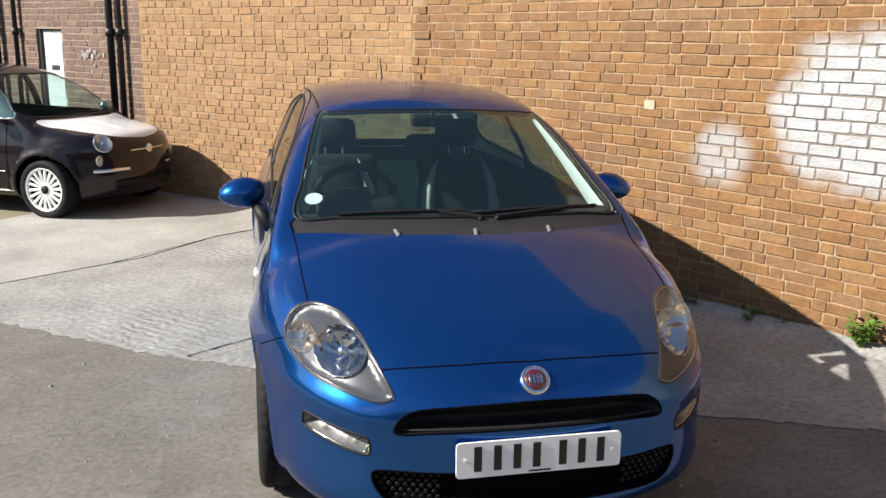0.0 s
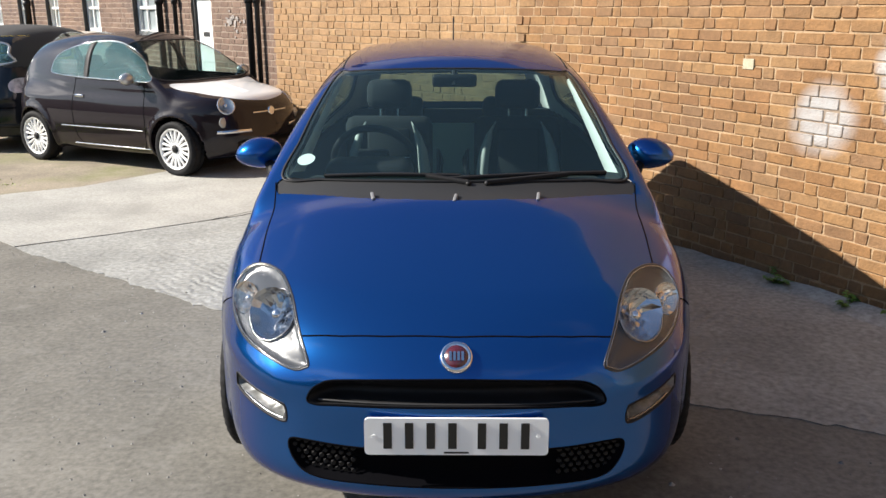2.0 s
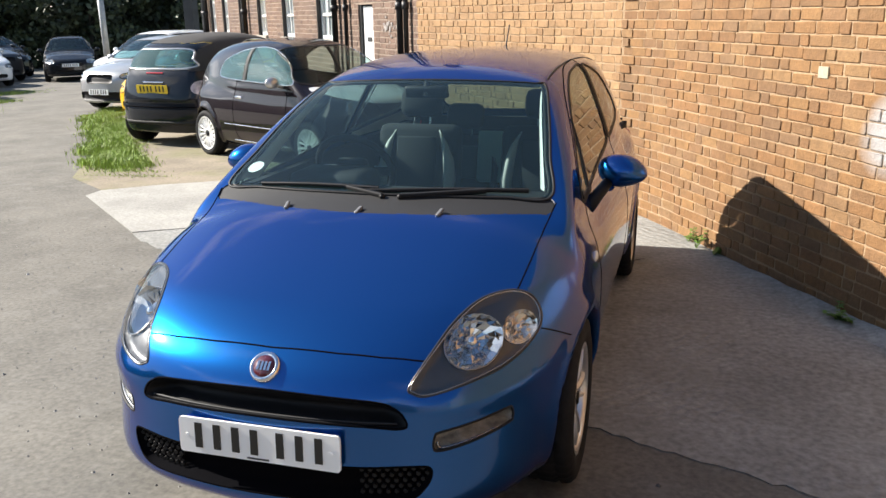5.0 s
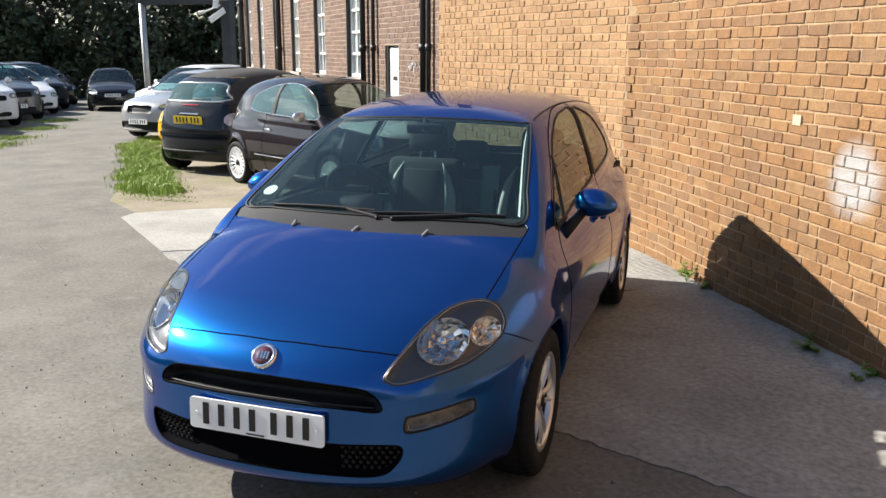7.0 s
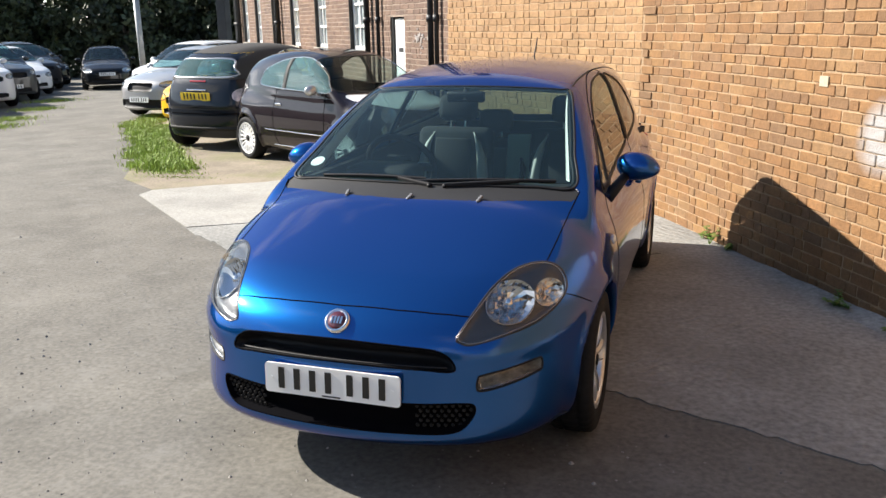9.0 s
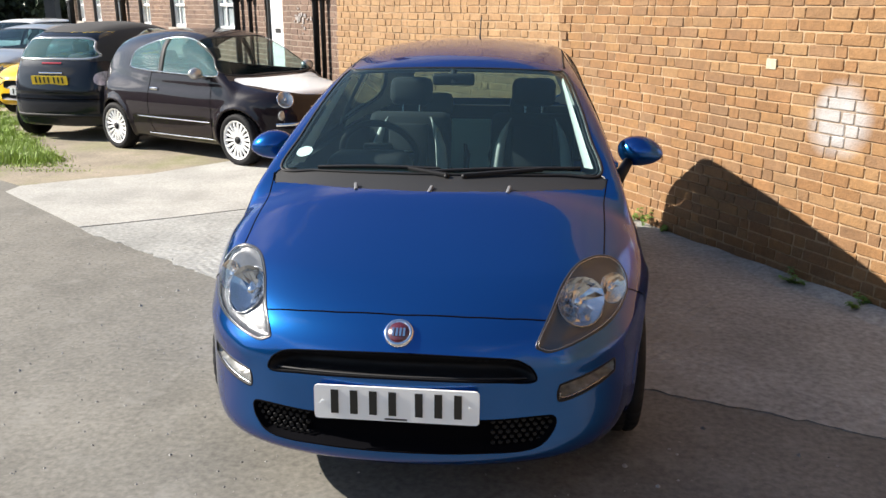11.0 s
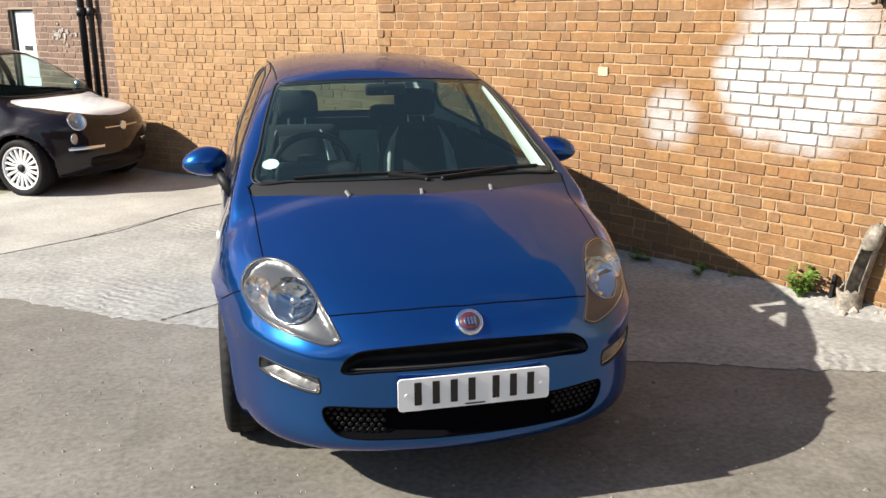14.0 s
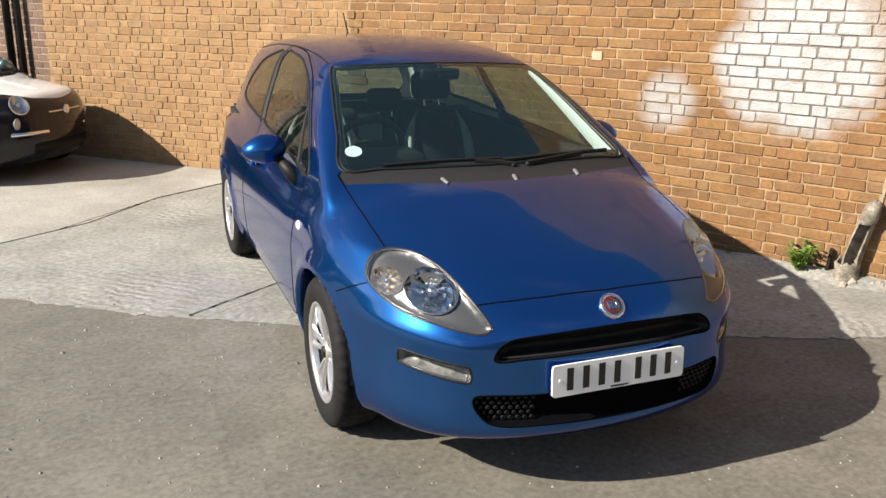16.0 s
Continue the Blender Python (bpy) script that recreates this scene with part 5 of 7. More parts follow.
    # tailgate glass
    ol = closed([(-0.52, 1.02), (0, 0.99), (0.52, 1.02), (0.50, 1.2), (0.44, 1.345), (0, 1.365), (-0.44, 1.345), (-0.50, 1.2)], 200)
    u, v, w = basis(back)
    body, piece = split(f, body, np.stack((ol[:, 0] * u[0], ol[:, 1]), 1), back, lambda m: (m[:, 1] > 3.5) & (m[:, 2] > 0.9))
    pane = shell_mesh("tailgate_window", f, piece, REAR_GLASS, car)
    pane.visible_shadow = False
    for sg in (1, -1):
        ol = closed([(0.60 * sg, 0.72), (0.61 * sg, 0.86), (0.66 * sg, 0.93), (0.73 * sg, 0.92), (0.76 * sg, 0.82), (0.74 * sg, 0.70)], 120)
        body, piece = split(f, body, np.stack((ol[:, 0] * u[0], ol[:, 1]), 1), back, lambda m: (m[:, 1] > 3.5) & (m[:, 2] > 0.6) & (m[:, 0] * sg > 0.3))
        if len(piece[1]):
            shell_mesh("tail_lamp", f, piece, RED_LENS, car, 0.003, "red tail lamp")
    rear = float(onto(f, pts3([(0, 4.06, 0.72)]), np.array((0, 1.0, 0)), 10)[0, 1])
    plate("rear_plate", car, PLATE_YELLOW, rear + 0.008, 0.72, 4, True)
    # bumper as a part of its own
    mid = body[0][body[1]].mean(1)
    bump = (mid[:, 1] < 0.66) & (mid[:, 2] < 0.74 - 0.30 * np.maximum(mid[:, 1] - 0.45, 0))
    for nm, sel in (("front_bumper", bump), ("body", ~bump)):
        shell_mesh(nm, f, (body[0], body[1][sel]), BLUE_PAINT, car)
    # inner faces
    up_sel = (mid[:, 2] > 0.97) & (mid[:, 1] > 1.05) & (mid[:, 1] < 3.9)
    shell_mesh("headlining", f, (body[0], body[1][up_sel]), GREY_TRIM, car, -0.022, "pale grey pillar trim and headlining")
    bm = bmesh.new()
    box(bm, -0.66, 0.66, 1.25, 3.75, 0.24, 0.28)
    for sg in (-1, 1):
        box(bm, sg * 0.715 - 0.02, sg * 0.715 + 0.02, 1.25, 3.7, 0.28, 0.95)
    box(bm, -0.68, 0.68, 1.12, 1.16, 0.28, 0.86)
    box(bm, -0.70, 0.70, 3.74, 3.78, 0.28, 0.96)
    part("cabin_floor", bm, FABRIC, car)
    # dashboard
    bm = bmesh.new()
    box(bm, -0.66, 0.66, 1.09, 1.55, 0.72, 0.925, 0.05)
    dash = part("dashboard", bm, TRIM, car, smooth=True)
    bm = bmesh.new()
    box(bm, -0.56, -0.18, 1.36, 1.60, 0.88, 1.0, 0.05)
    part("instrument_hood", bm, TRIM, dash, smooth=True)
    # steering wheel on the driver's side
    bm = bmesh.new()
    R, r = 0.185, 0.017
    ring = []
    for i in range(40):
        a = i / 40 * 2 * math.pi
        ring.append([bm.verts.new(((R + r * math.cos(b)) * math.cos(a), (R + r * math.cos(b)) * math.sin(a), r * math.sin(b))) for b in np.linspace(0, 2 * math.pi, 10, endpoint=False)])
    for i in range(40):
        for b in range(10):
            bm.faces.new((ring[i][b], ring[(i + 1) % 40][b], ring[(i + 1) % 40][(b + 1) % 10], ring[i][(b + 1) % 10]))
    turn = pose(-0.37, 1.72, 0.95, -62)
    bmesh.ops.transform(bm, matrix=turn, verts=bm.verts)
    sw = part("steering_wheel", bm, BLACK, car, smooth=True)
    bm = bmesh.new()
    box(bm, -0.075, 0.075, -0.07, 0.06, -0.04, 0.012, 0.02, turn)
    box(bm, -0.18, 0.18, -0.022, 0.022, -0.02, 0.0, 0.006, turn)
    part("spokes_and_airbag", bm, TRIM, sw, smooth=True)
    for sg in (-1, 1):
        bm = bmesh.new()
        box(bm, sg * 0.13 - 0.035, sg * 0.13 + 0.035, -0.02, 0.02, 0.001, 0.006, 0.002, turn)
        part("silver_inlay", bm, SILVER, sw, "silver spoke inlay")
    for x in (-0.37, 0.37):
        seat(car, x, 2.15)
    for x in (-0.33, 0.33):
        seat(car, x, 3.0, 0.6, tall=0.42, pale=False)
    # teal cloth panel, its colour lightened to paint the sun on the seat
    bm = bmesh.new()
    box(bm, -0.21, 0.27, -0.10, -0.07, 0.10, 0.44, 0.02, pose(0, 3.45, 0.45, -14))
    part("rear_seat_cloth", bm, shade("pale teal seat cloth", (0.40, 0.56, 0.52), 0.9, spec=0.3, fine=0.12, fine_scale=250), car, "teal rear seat cloth with sunlight painted in", smooth=True)
    # inside mirror and screen disc
    bm = bmesh.new()
    box(bm, -0.10, 0.10, -0.018, 0.018, -0.028, 0.028, 0.012, pose(0, 1.70, 1.318, 10))
    im = part("inside_mirror", bm, BLACK, car, smooth=True)
    bm = bmesh.new()
    rod(bm, (0, 1.69, 1.30), (0, 1.71, 1.36), 0.015)
    part("stem", bm, BLACK, im)
    c = onto(f, pts3([(-0.592, 1.25, 1.057)]), np.array((0, 1.0, 0)), 14)
    n = grad(f, c)[0]
    bm = bmesh.new()
    bmesh.ops.create_circle(bm, cap_ends=True, segments=24, radius=0.036)
    bmesh.ops.transform(bm, matrix=Matrix.Translation(Vector(c[0]) - Vector(n).normalized() * 0.006) @ Vector(n).to_track_quat("Z", "Y").to_matrix().to_4x4(), verts=bm.verts)
    part("disc_sticker", bm, PLATE_WHITE, car, "round white paper disc behind the glass")
    # badge, plates, aerial
    bm = bmesh.new()
    rod(bm, (0, 3.34, 1.425), (0, 3.345, 1.452), 0.018, 0.010, 12)
    rod(bm, (0, 3.345, 1.448), (0, 3.45, 1.575), 0.005, 0.004, 8)
    part("aerial", bm, BLACK, car, "short black roof aerial")
    bc = onto(f, pts3([(0, 0.08, 0.672)]), np.array((0, 1.0, 0)), 10)
    n = Vector(grad(f, bc)[0]).normalized()
    m = Matrix.Translation(Vector(bc[0])) @ n.to_track_quat("-X", "Z").to_matrix().to_4x4()
    badge = lathe("badge", [(0.001, -0.010), (0.034, -0.010), (0.037, -0.013), (0.044, -0.012), (0.048, -0.002), (0.048, 0.006)], CHROME, car, 40, "round chrome badge with a dark red centre")
    badge.matrix_basis = m
    lathe("badge_centre", [(0.001, -0.0125), (0.033, -0.0122), (0.0345, -0.009)], shade("badge red", (0.07, 0.008, 0.014), 0.25, coat=1), badge, 32)
    bm = bmesh.new()
    for k in range(4):
        box(bm, -0.0145, -0.0115, -0.021 + 0.0115 * k, -0.014 + 0.0115 * k, -0.014, 0.014)
    part("badge_bars", bm, CHROME, badge)
    # added block behind the plate, stops sun leaking through the gap
    bm = bmesh.new()
    box(bm, -0.25, 0.25, 0.0185, 0.075, 0.418, 0.512, 0.004)
    part("plate_plinth", bm, BLUE_PAINT, car)
    plate("number_plate", car, PLATE_WHITE, 0.0135, 0.465, -3)
    wheel = spoke_wheel(0.305, 0.185, 0.205, [i * 2 * math.pi / 5 + o for i in range(5) for o in (-0.215, 0.215)], ALLOY, 0.021, 0.022, 0.042)
    put_wheels(car, wheel, 0.740, P["axles"], P["hub"])
    # wheel housings
    for y in P["axles"]:
        for sg in (-1, 1):
            k = []
            for i in range(13):
                a = math.pi * i / 12
                k.append((0.50 * sg, y + 0.335 * math.cos(a), 0.305 + 0.335 * math.sin(a)))
                k.append((0.80 * sg, y + 0.335 * math.cos(a), 0.305 + 0.335 * math.sin(a)))
            from_lists("arch_liner", k, [(2 * i, 2 * i + 2, 2 * i + 3, 2 * i + 1) for i in range(12)], RUBBER, car)
    car.location = (0, 0.54, 0)
    return car


build_hatch()
# ---- the other cars ----
LAMP_SILVER = shade("silver lamp inside", (0.48, 0.49, 0.50), 0.22, 0.7, fine=0.15, fine_scale=60)
def street_params(L, W, H, nose_h, hood_h, cowl, scr_top, roof_end, belt, wb, over, r, blunt=0.06, taper=0.05, k_top=0.14):
    h = W / 2
    floor = 0.19
    return dict(
        plan=curve((0, 0.07 * L, 0.2 * L, 0.5 * L, 0.85 * L, 0.95 * L, L), (0.84 * h, 0.93 * h, 0.99 * h, h, 0.985 * h, 0.93 * h, 0.84 * h), 0.2),
        top=curve((0.0, 0.04 * L, cowl * 0.55, cowl, cowl + 0.35, 0.8 * L, L), (nose_h - 0.05, nose_h, (nose_h + hood_h) / 2 + 0.03, hood_h, belt + 0.02, belt + 0.07, belt + 0.05), 0.14),
        nose=curve((0.18, 0.24, 0.32, nose_h * 0.75, nose_h, nose_h + 0.1), (0.08, 0.02, 0.0, 0.012, blunt, blunt * 3), 0.04),
        tail=curve((0.2, 0.35, 0.6, 0.8, 1.0), (L - 0.06, L - 0.005, L, L - 0.03, L - 0.06), 0.06),
        roof=curve((cowl, scr_top, scr_top + 0.4, roof_end - 0.6, roof_end, L), (hood_h + 0.18, H - 0.075, H - 0.01, H - 0.005, H - 0.06, H - 0.16), 0.25),
        screen=curve((hood_h - 0.1, hood_h, H - 0.10, H), (cowl - 0.1 * (scr_top - cowl) / (H - 0.1 - hood_h), cowl, scr_top, scr_top + 0.13 * (scr_top - cowl) / (H - 0.1 - hood_h)), 0.05),
        hatch=curve((0.6, belt, H - 0.1, H), (L, L - 0.05, roof_end, roof_end - 0.06), 0.06),
        cabin=curve((0.6, belt - 0.02, belt + 0.5 * (H - belt), H - 0.08, H), (0.955 * h, 0.93 * h, 0.80 * h, 0.66 * h, 0.60 * h), 0.07),
        tuck=curve((0.16, 0.24, 0.36, 0.55, 0.68, 0.85, 1.0), (0.09, 0.04, 0.01, 0.0, 0.004, 0.04, 0.09), 0.05),
        bow=lambda x: 0.24 * x * x + 1.0 * x ** 6,
        bowr=lambda x: 0.16 * x * x + 0.8 * x ** 6,
        crown=0.10, crease=0.0, shelf=0.0, floor=floor, k_top=k_top, k_front=0.12, belt=belt, taper=taper, taper_y=0.62 * L,
        roof_crown=0.05, scr_bow=0.22, scr_cos=0.55, rear_bow=0.25, k_roof=0.12, k_scr=0.04, k_belt=0.035,
        axles=(over, over + wb), hub=r, arch=r + 0.035, flare=0.010,
        L=L, W=W, H=H, cowl=cowl, hood_h=hood_h, scr_top=scr_top, roof_end=roof_end, nose_h=nose_h)


def retro_params():
    """A small round-backed city car."""
    L, h = 3.55, 0.815
    return dict(
        plan=curve((0, 0.15, 0.4, 0.8, 1.6, 2.6, 3.1, 3.4, L), (0.60, 0.70, 0.772, 0.808, h, h, 0.80, 0.745, 0.63), 0.2),
        top=curve((0.0, 0.1, 0.3, 0.6, 0.9, 1.3, 2.5, 3.2, L), (0.745, 0.815, 0.865, 0.925, 0.965, 0.955, 0.985, 0.985, 0.93), 0.14),
        nose=curve((0.18, 0.26, 0.40, 0.60, 0.72, 0.82, 0.92), (0.10, 0.03, 0.0, 0.008, 0.025, 0.055, 0.12), 0.05),
        tail=curve((0.2, 0.35, 0.5, 0.7, 0.9, 1.05), (3.47, 3.54, L, 3.53, 3.47, 3.38), 0.07),
        roof=curve((0.7, 1.1, 1.4, 1.7, 2.0, 2.4, 2.84, 3.18, 3.5), (1.10, 1.30, 1.405, 1.465, 1.488, 1.482, 1.445, 1.375, 1.22), 0.2),
        screen=curve((0.85, 0.95, 1.2, 1.38, 1.48), (0.62, 0.78, 1.14, 1.43, 1.63), 0.06),
        hatch=curve((0.6, 0.95, 1.2, 1.36, 1.48), (3.56, 3.48, 3.34, 3.20, 3.0), 0.08),
        cabin=curve((0.6, 0.9, 1.0, 1.2, 1.35, 1.45, 1.5), (0.79, 0.762, 0.735, 0.662, 0.585, 0.505, 0.45), 0.06),
        tuck=curve((0.16, 0.24, 0.36, 0.52, 0.66, 0.80, 0.95, 1.05), (0.11, 0.05, 0.015, 0.0, 0.002, 0.026, 0.075, 0.12), 0.05),
        bow=lambda x: 0.40 * x * x + 1.1 * x ** 6,
        bowr=lambda x: 0.20 * x * x + 0.9 * x ** 6,
        crown=0.10, crease=0.0, shelf=0.0, floor=0.19, k_top=0.15, k_front=0.11, belt=0.94, taper=0.10, taper_y=2.1,
        roof_crown=0.07, scr_bow=0.24, scr_cos=0.55, rear_bow=0.28, k_roof=0.16, k_scr=0.05, k_belt=0.045,
        axles=(0.68, 2.98), hub=0.295, arch=0.335, flare=0.026,
        L=L, W=2 * h, H=1.49, cowl=0.78, hood_h=0.95, scr_top=1.43, roof_end=3.02, nose_h=0.80, pillar_y=2.03,
        dlo=((1.02, 0.982), (1.10, 1.09), (1.27, 1.225), (1.51, 1.335), (1.79, 1.385), (2.09, 1.375), (2.37, 1.315), (2.62, 1.22), (2.69, 1.09), (2.65, 1.035), (2.45, 1.015), (2.0, 0.995), (1.4, 0.98)),
        door=((1.10, 0.955), (1.085, 0.90), (1.075, 0.62), (1.10, 0.34), (1.16, 0.265), (1.30, 0.25), (2.0, 0.25), (2.14, 0.27), (2.21, 0.36), (2.235, 0.62), (2.20, 0.95), (2.17, 0.985), (1.7, 0.975), (1.2, 0.965)),
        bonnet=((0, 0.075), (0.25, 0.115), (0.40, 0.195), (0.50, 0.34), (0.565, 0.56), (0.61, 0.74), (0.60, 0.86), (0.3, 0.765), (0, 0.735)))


def ellipse(cx, cz, rx, rz, n=60):
    a = np.linspace(0, 2 * math.pi, n, endpoint=False)
    return np.stack((cx + rx * np.cos(a), cz + rz * np.sin(a)), 1)


def street_car(name, label, P, colour, grid=0.035, lamp=(0.70, 0.0, 0.13, 0.06), tail_lamp=(0.78, 0.86, 0.08, 0.12), rim=ALLOY, spokes=7, grille=(0.42, 0.10, 0.06), low_grille=(0.5, 0.05), plates=True, roof_paint=None, bonnet_paint=None, pillars=1, chrome=False, group="parked cars", plate_z=0.42, mirrors=None):
    car = new(name)
    tagged(car, label, "car", group)
    f = car_field(P)
    L, W, H, h = P["L"], P["W"], P["H"], P["W"] / 2
    body = surface(f, (-h - 0.06, -0.06, 0.1), (h + 0.06, L + 0.06, H + 0.08), grid)
    front, back, above = (0, 1, 0), (0, -1, 0), (0, 0, -1)
    bel = P["belt"]
    slope = lambda z: P["cowl"] + (z - P["hood_h"]) * (P["scr_top"] - P["cowl"]) / (H - 0.1 - P["hood_h"])
    # windscreen
    z0, z1 = P["hood_h"] + 0.035, H - 0.115
    ol = closed([(-h * 0.80, z0 + 0.01), (0, z0 - 0.01), (h * 0.80, z0 + 0.01), (h * 0.735, (z0 + z1) / 2), (h * 0.60, z1 - 0.012), (0, z1 + 0.012), (-h * 0.60, z1 - 0.012), (-h * 0.735, (z0 + z1) / 2)], 160)
    body, piece = split(f, body, ol, front, lambda m: (m[:, 1] < P["scr_top"] + 0.3) & (m[:, 2] > P["hood_h"] - 0.05))
    if len(piece[1]):
        pane = shell_mesh("windscreen", f, piece, PALE_GLASS if chrome else GLASS, car)
        pane.visible_shadow = False
        ribbon("seal", f, onto(f, np.stack((ol[:, 0], slope(ol[:, 1]), ol[:, 1]), 1), np.array((0, 1.0, 0)), 14), 0.025, BLACK, pane, 0.003)
    # rear window
    z0, z1 = (bel + 0.11, H - 0.21) if roof_paint else (bel + 0.08, H - 0.14)
    ol = closed([(-h * 0.66, z0), (0, z0 - 0.01), (h * 0.66, z0), (h * 0.63, (z0 + z1) / 2), (h * 0.52, z1), (0, z1 + 0.012), (-h * 0.52, z1), (-h * 0.63, (z0 + z1) / 2)], 140)
    u, v, w = basis(back)
    body, piece = split(f, body, np.stack((ol[:, 0] * u[0], ol[:, 1]), 1), back, lambda m: (m[:, 1] > P["roof_end"] - 0.25) & (m[:, 2] > bel))
    if len(piece[1]):
        pane = shell_mesh("rear_window", f, piece, SIDE_GLASS if chrome else GLASS, car)
        pane.visible_shadow = False
        if roof_paint:
            ln = onto(f, np.stack((ol[:, 0], np.full(len(ol), L - 0.3), ol[:, 1]), 1), np.array((0, 1.0, 0)), 16)
            ribbon("seal", f, ln, 0.03, LAMP_SILVER, pane, 0.004, True, "pale grey window frame")
    # side windows
    ya, yb, yc, yd = slope(bel + 0.05) + 0.28, slope(H - 0.13) + 0.16, P["roof_end"] - 0.12, L - 0.62
    for sg, d in ((1, (-1, 0, 0)), (-1, (1, 0, 0))):
        u, v, w = basis(d)
        q = closed(P["dlo"], 200) if "dlo" in P else closed([(ya, bel + 0.035), ((ya + yb) / 2 - 0.03, (bel + H - 0.08) / 2), (yb, H - 0.14), ((yb + yc) / 2, H - 0.105), (yc, H - 0.145), (yd, bel + 0.22), (yd - 0.05, bel + 0.085), ((ya + yd) / 2, bel + 0.045)], 200)
        body, piece = split(f, body, np.stack((q[:, 0] * u[1], q[:, 1]), 1), d, lambda m: (m[:, 0] * sg > 0.35) & (m[:, 2] > bel - 0.02))
        if len(piece[1]):
            pane = shell_mesh("side_window", f, piece, SIDE_GLASS if chrome else GLASS, car)
            pane.visible_shadow = False
            ln = onto(f, np.stack((np.full(len(q), h * 0.8 * sg), q[:, 0], q[:, 1]), 1), w, 16)
            ribbon("seal", f, ln, 0.010 if chrome else 0.022, CHROME if chrome else BLACK, pane, 0.003)
            for k in range(pillars):
                yp = P["pillar_y"] if "pillar_y" in P else ya + (yd - ya) * (0.60 if pillars == 1 else (0.40, 0.78)[k])
                bp = pts3([(h * 0.8 * sg, yp, bel + 0.04)]) + np.linspace(0, 1, 20)[:, None] * pts3([(0, 0.03, H - 0.11 - bel - 0.04)])
                ribbon("pillar_cover", f, onto(f, bp, np.array((1.0, 0, 0)), 14), 0.09, BLACK, car, 0.003, False)
    # lamps, grille
    for sg in (1, -1):
        d = (-0.5 * sg, 0.85, -0.12) if chrome else front
        u, v, w = basis(d)
        c3 = onto(f, pts3([(h * lamp[0] * sg, 0.15, P["nose_h"] - 0.13 + lamp[1])]), np.array((0, 1.0, 0)), 14)[0]
        ol = ellipse(c3 @ u, c3 @ v, lamp[2], lamp[3])
        body, piece = split(f, body, ol, d, lambda m: (m[:, 1] < 0.6) & (m[:, 2] > 0.56) & (m[:, 0] * sg > 0.3))
        if len(piece[1]):
            lob = shell_mesh("headlamp", f, piece, LENS, car)
            lob.visible_shadow = False
            raw_mesh("reflector", bowl(f, piece, ol, d, 0.05, 0.06), LAMP_SILVER, lob)
            ribbon("surround", f, line_on(f, ol, d, c3 @ w), 0.012, CHROME if chrome else BLACK, lob, 0.003)
            bm = bmesh.new()
            bmesh.ops.create_uvsphere(bm, u_segments=12, v_segments=8, radius=0.022)
            bmesh.ops.translate(bm, verts=bm.verts, vec=c3 + w * 0.035)
            part("bulb", bm, CHROME, lob, smooth=True)
        ol = ellipse(h * tail_lamp[0] * sg, tail_lamp[1], tail_lamp[2], tail_lamp[3])
        u, v, w = basis(back)
        body, piece = split(f, body, np.stack((ol[:, 0] * u[0], ol[:, 1]), 1), back, lambda m: (m[:, 1] > L - 0.8) & (m[:, 2] > 0.4))
        if len(piece[1]):
            shell_mesh("tail_lamp", f, piece, PALE_LAMP, car, 0.004)
    for gx, gz, gh, nm in ((grille[0], P["nose_h"] - 0.08 - grille[1], grille[2], "grille"), (low_grille[0], 0.33, low_grille[1], "lower_grille")):
        if gx:
            ol = closed([(-gx, gz), (-gx * 0.9, gz + gh), (0, gz + gh * 1.1), (gx * 0.9, gz + gh), (gx, gz), (gx * 0.9, gz - gh), (0, gz - gh * 1.1), (-gx * 0.9, gz - gh)], 120)
            body, piece = split(f, body, ol, front, lambda m: (m[:, 1] < 0.5) & (m[:, 2] > 0.2))
            if len(piece[1]):
                g = raw_mesh(nm, bowl(f, piece, ol, front, 0.05, 0.04), BLACK, car)
    mid = body[0][body[1]].mean(1)
    sel = np.zeros(len(mid), bool)
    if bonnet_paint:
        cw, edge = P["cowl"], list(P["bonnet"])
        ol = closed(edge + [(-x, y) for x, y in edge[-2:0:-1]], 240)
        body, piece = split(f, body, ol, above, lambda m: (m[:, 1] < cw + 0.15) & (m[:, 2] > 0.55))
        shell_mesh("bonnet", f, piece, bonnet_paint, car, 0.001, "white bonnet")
        mid = body[0][body[1]].mean(1)
        sel = np.zeros(len(mid), bool)
    if roof_paint:
        rs = ((mid[:, 2] > H - 0.13) | ((mid[:, 2] > bel + 0.06) & (mid[:, 1] > 2.1) & (abs(mid[:, 0]) > h * 0.6))) & ~sel
        shell_mesh("roof", f, (body[0], body[1][rs]), roof_paint, car, 0.004, "black roof")
        sel |= rs
    shell_mesh("body", f, (body[0], body[1][~sel]), colour, car)
    # cabin
    bm = bmesh.new()
    box(bm, -h * 0.84, h * 0.84, P["cowl"] + 0.1, L - 0.35, 0.26, 0.30)
    box(bm, -h * 0.8, h * 0.8, P["cowl"] + 0.12, P["cowl"] + 0.45, 0.6, P["hood_h"] - 0.03, 0.04)
    part("cabin_floor", bm, FABRIC, car)
    for x in (-0.34, 0.34):
        bm = bmesh.new()
        box(bm, x - 0.22, x + 0.22, -0.07, 0.07, 0.4, bel + 0.12, 0.05, pose(0, P["scr_top"] + 0.75, 0, -10))
        box(bm, x - 0.12, x + 0.12, -0.04, 0.05, bel + 0.15, bel + 0.30, 0.04, pose(0, P["scr_top"] + 0.75, 0, -10))
        part("front_seat", bm, FABRIC, car, smooth=True)
    bm = bmesh.new()
    box(bm, -h * 0.7, h * 0.7, -0.07, 0.07, 0.4, bel + 0.08, 0.05, pose(0, L - 0.85, 0, -12))
    part("rear_seat", bm, FABRIC, car, smooth=True)
    # mirrors
    for sg in (-1, 1):
        bm = bmesh.new()
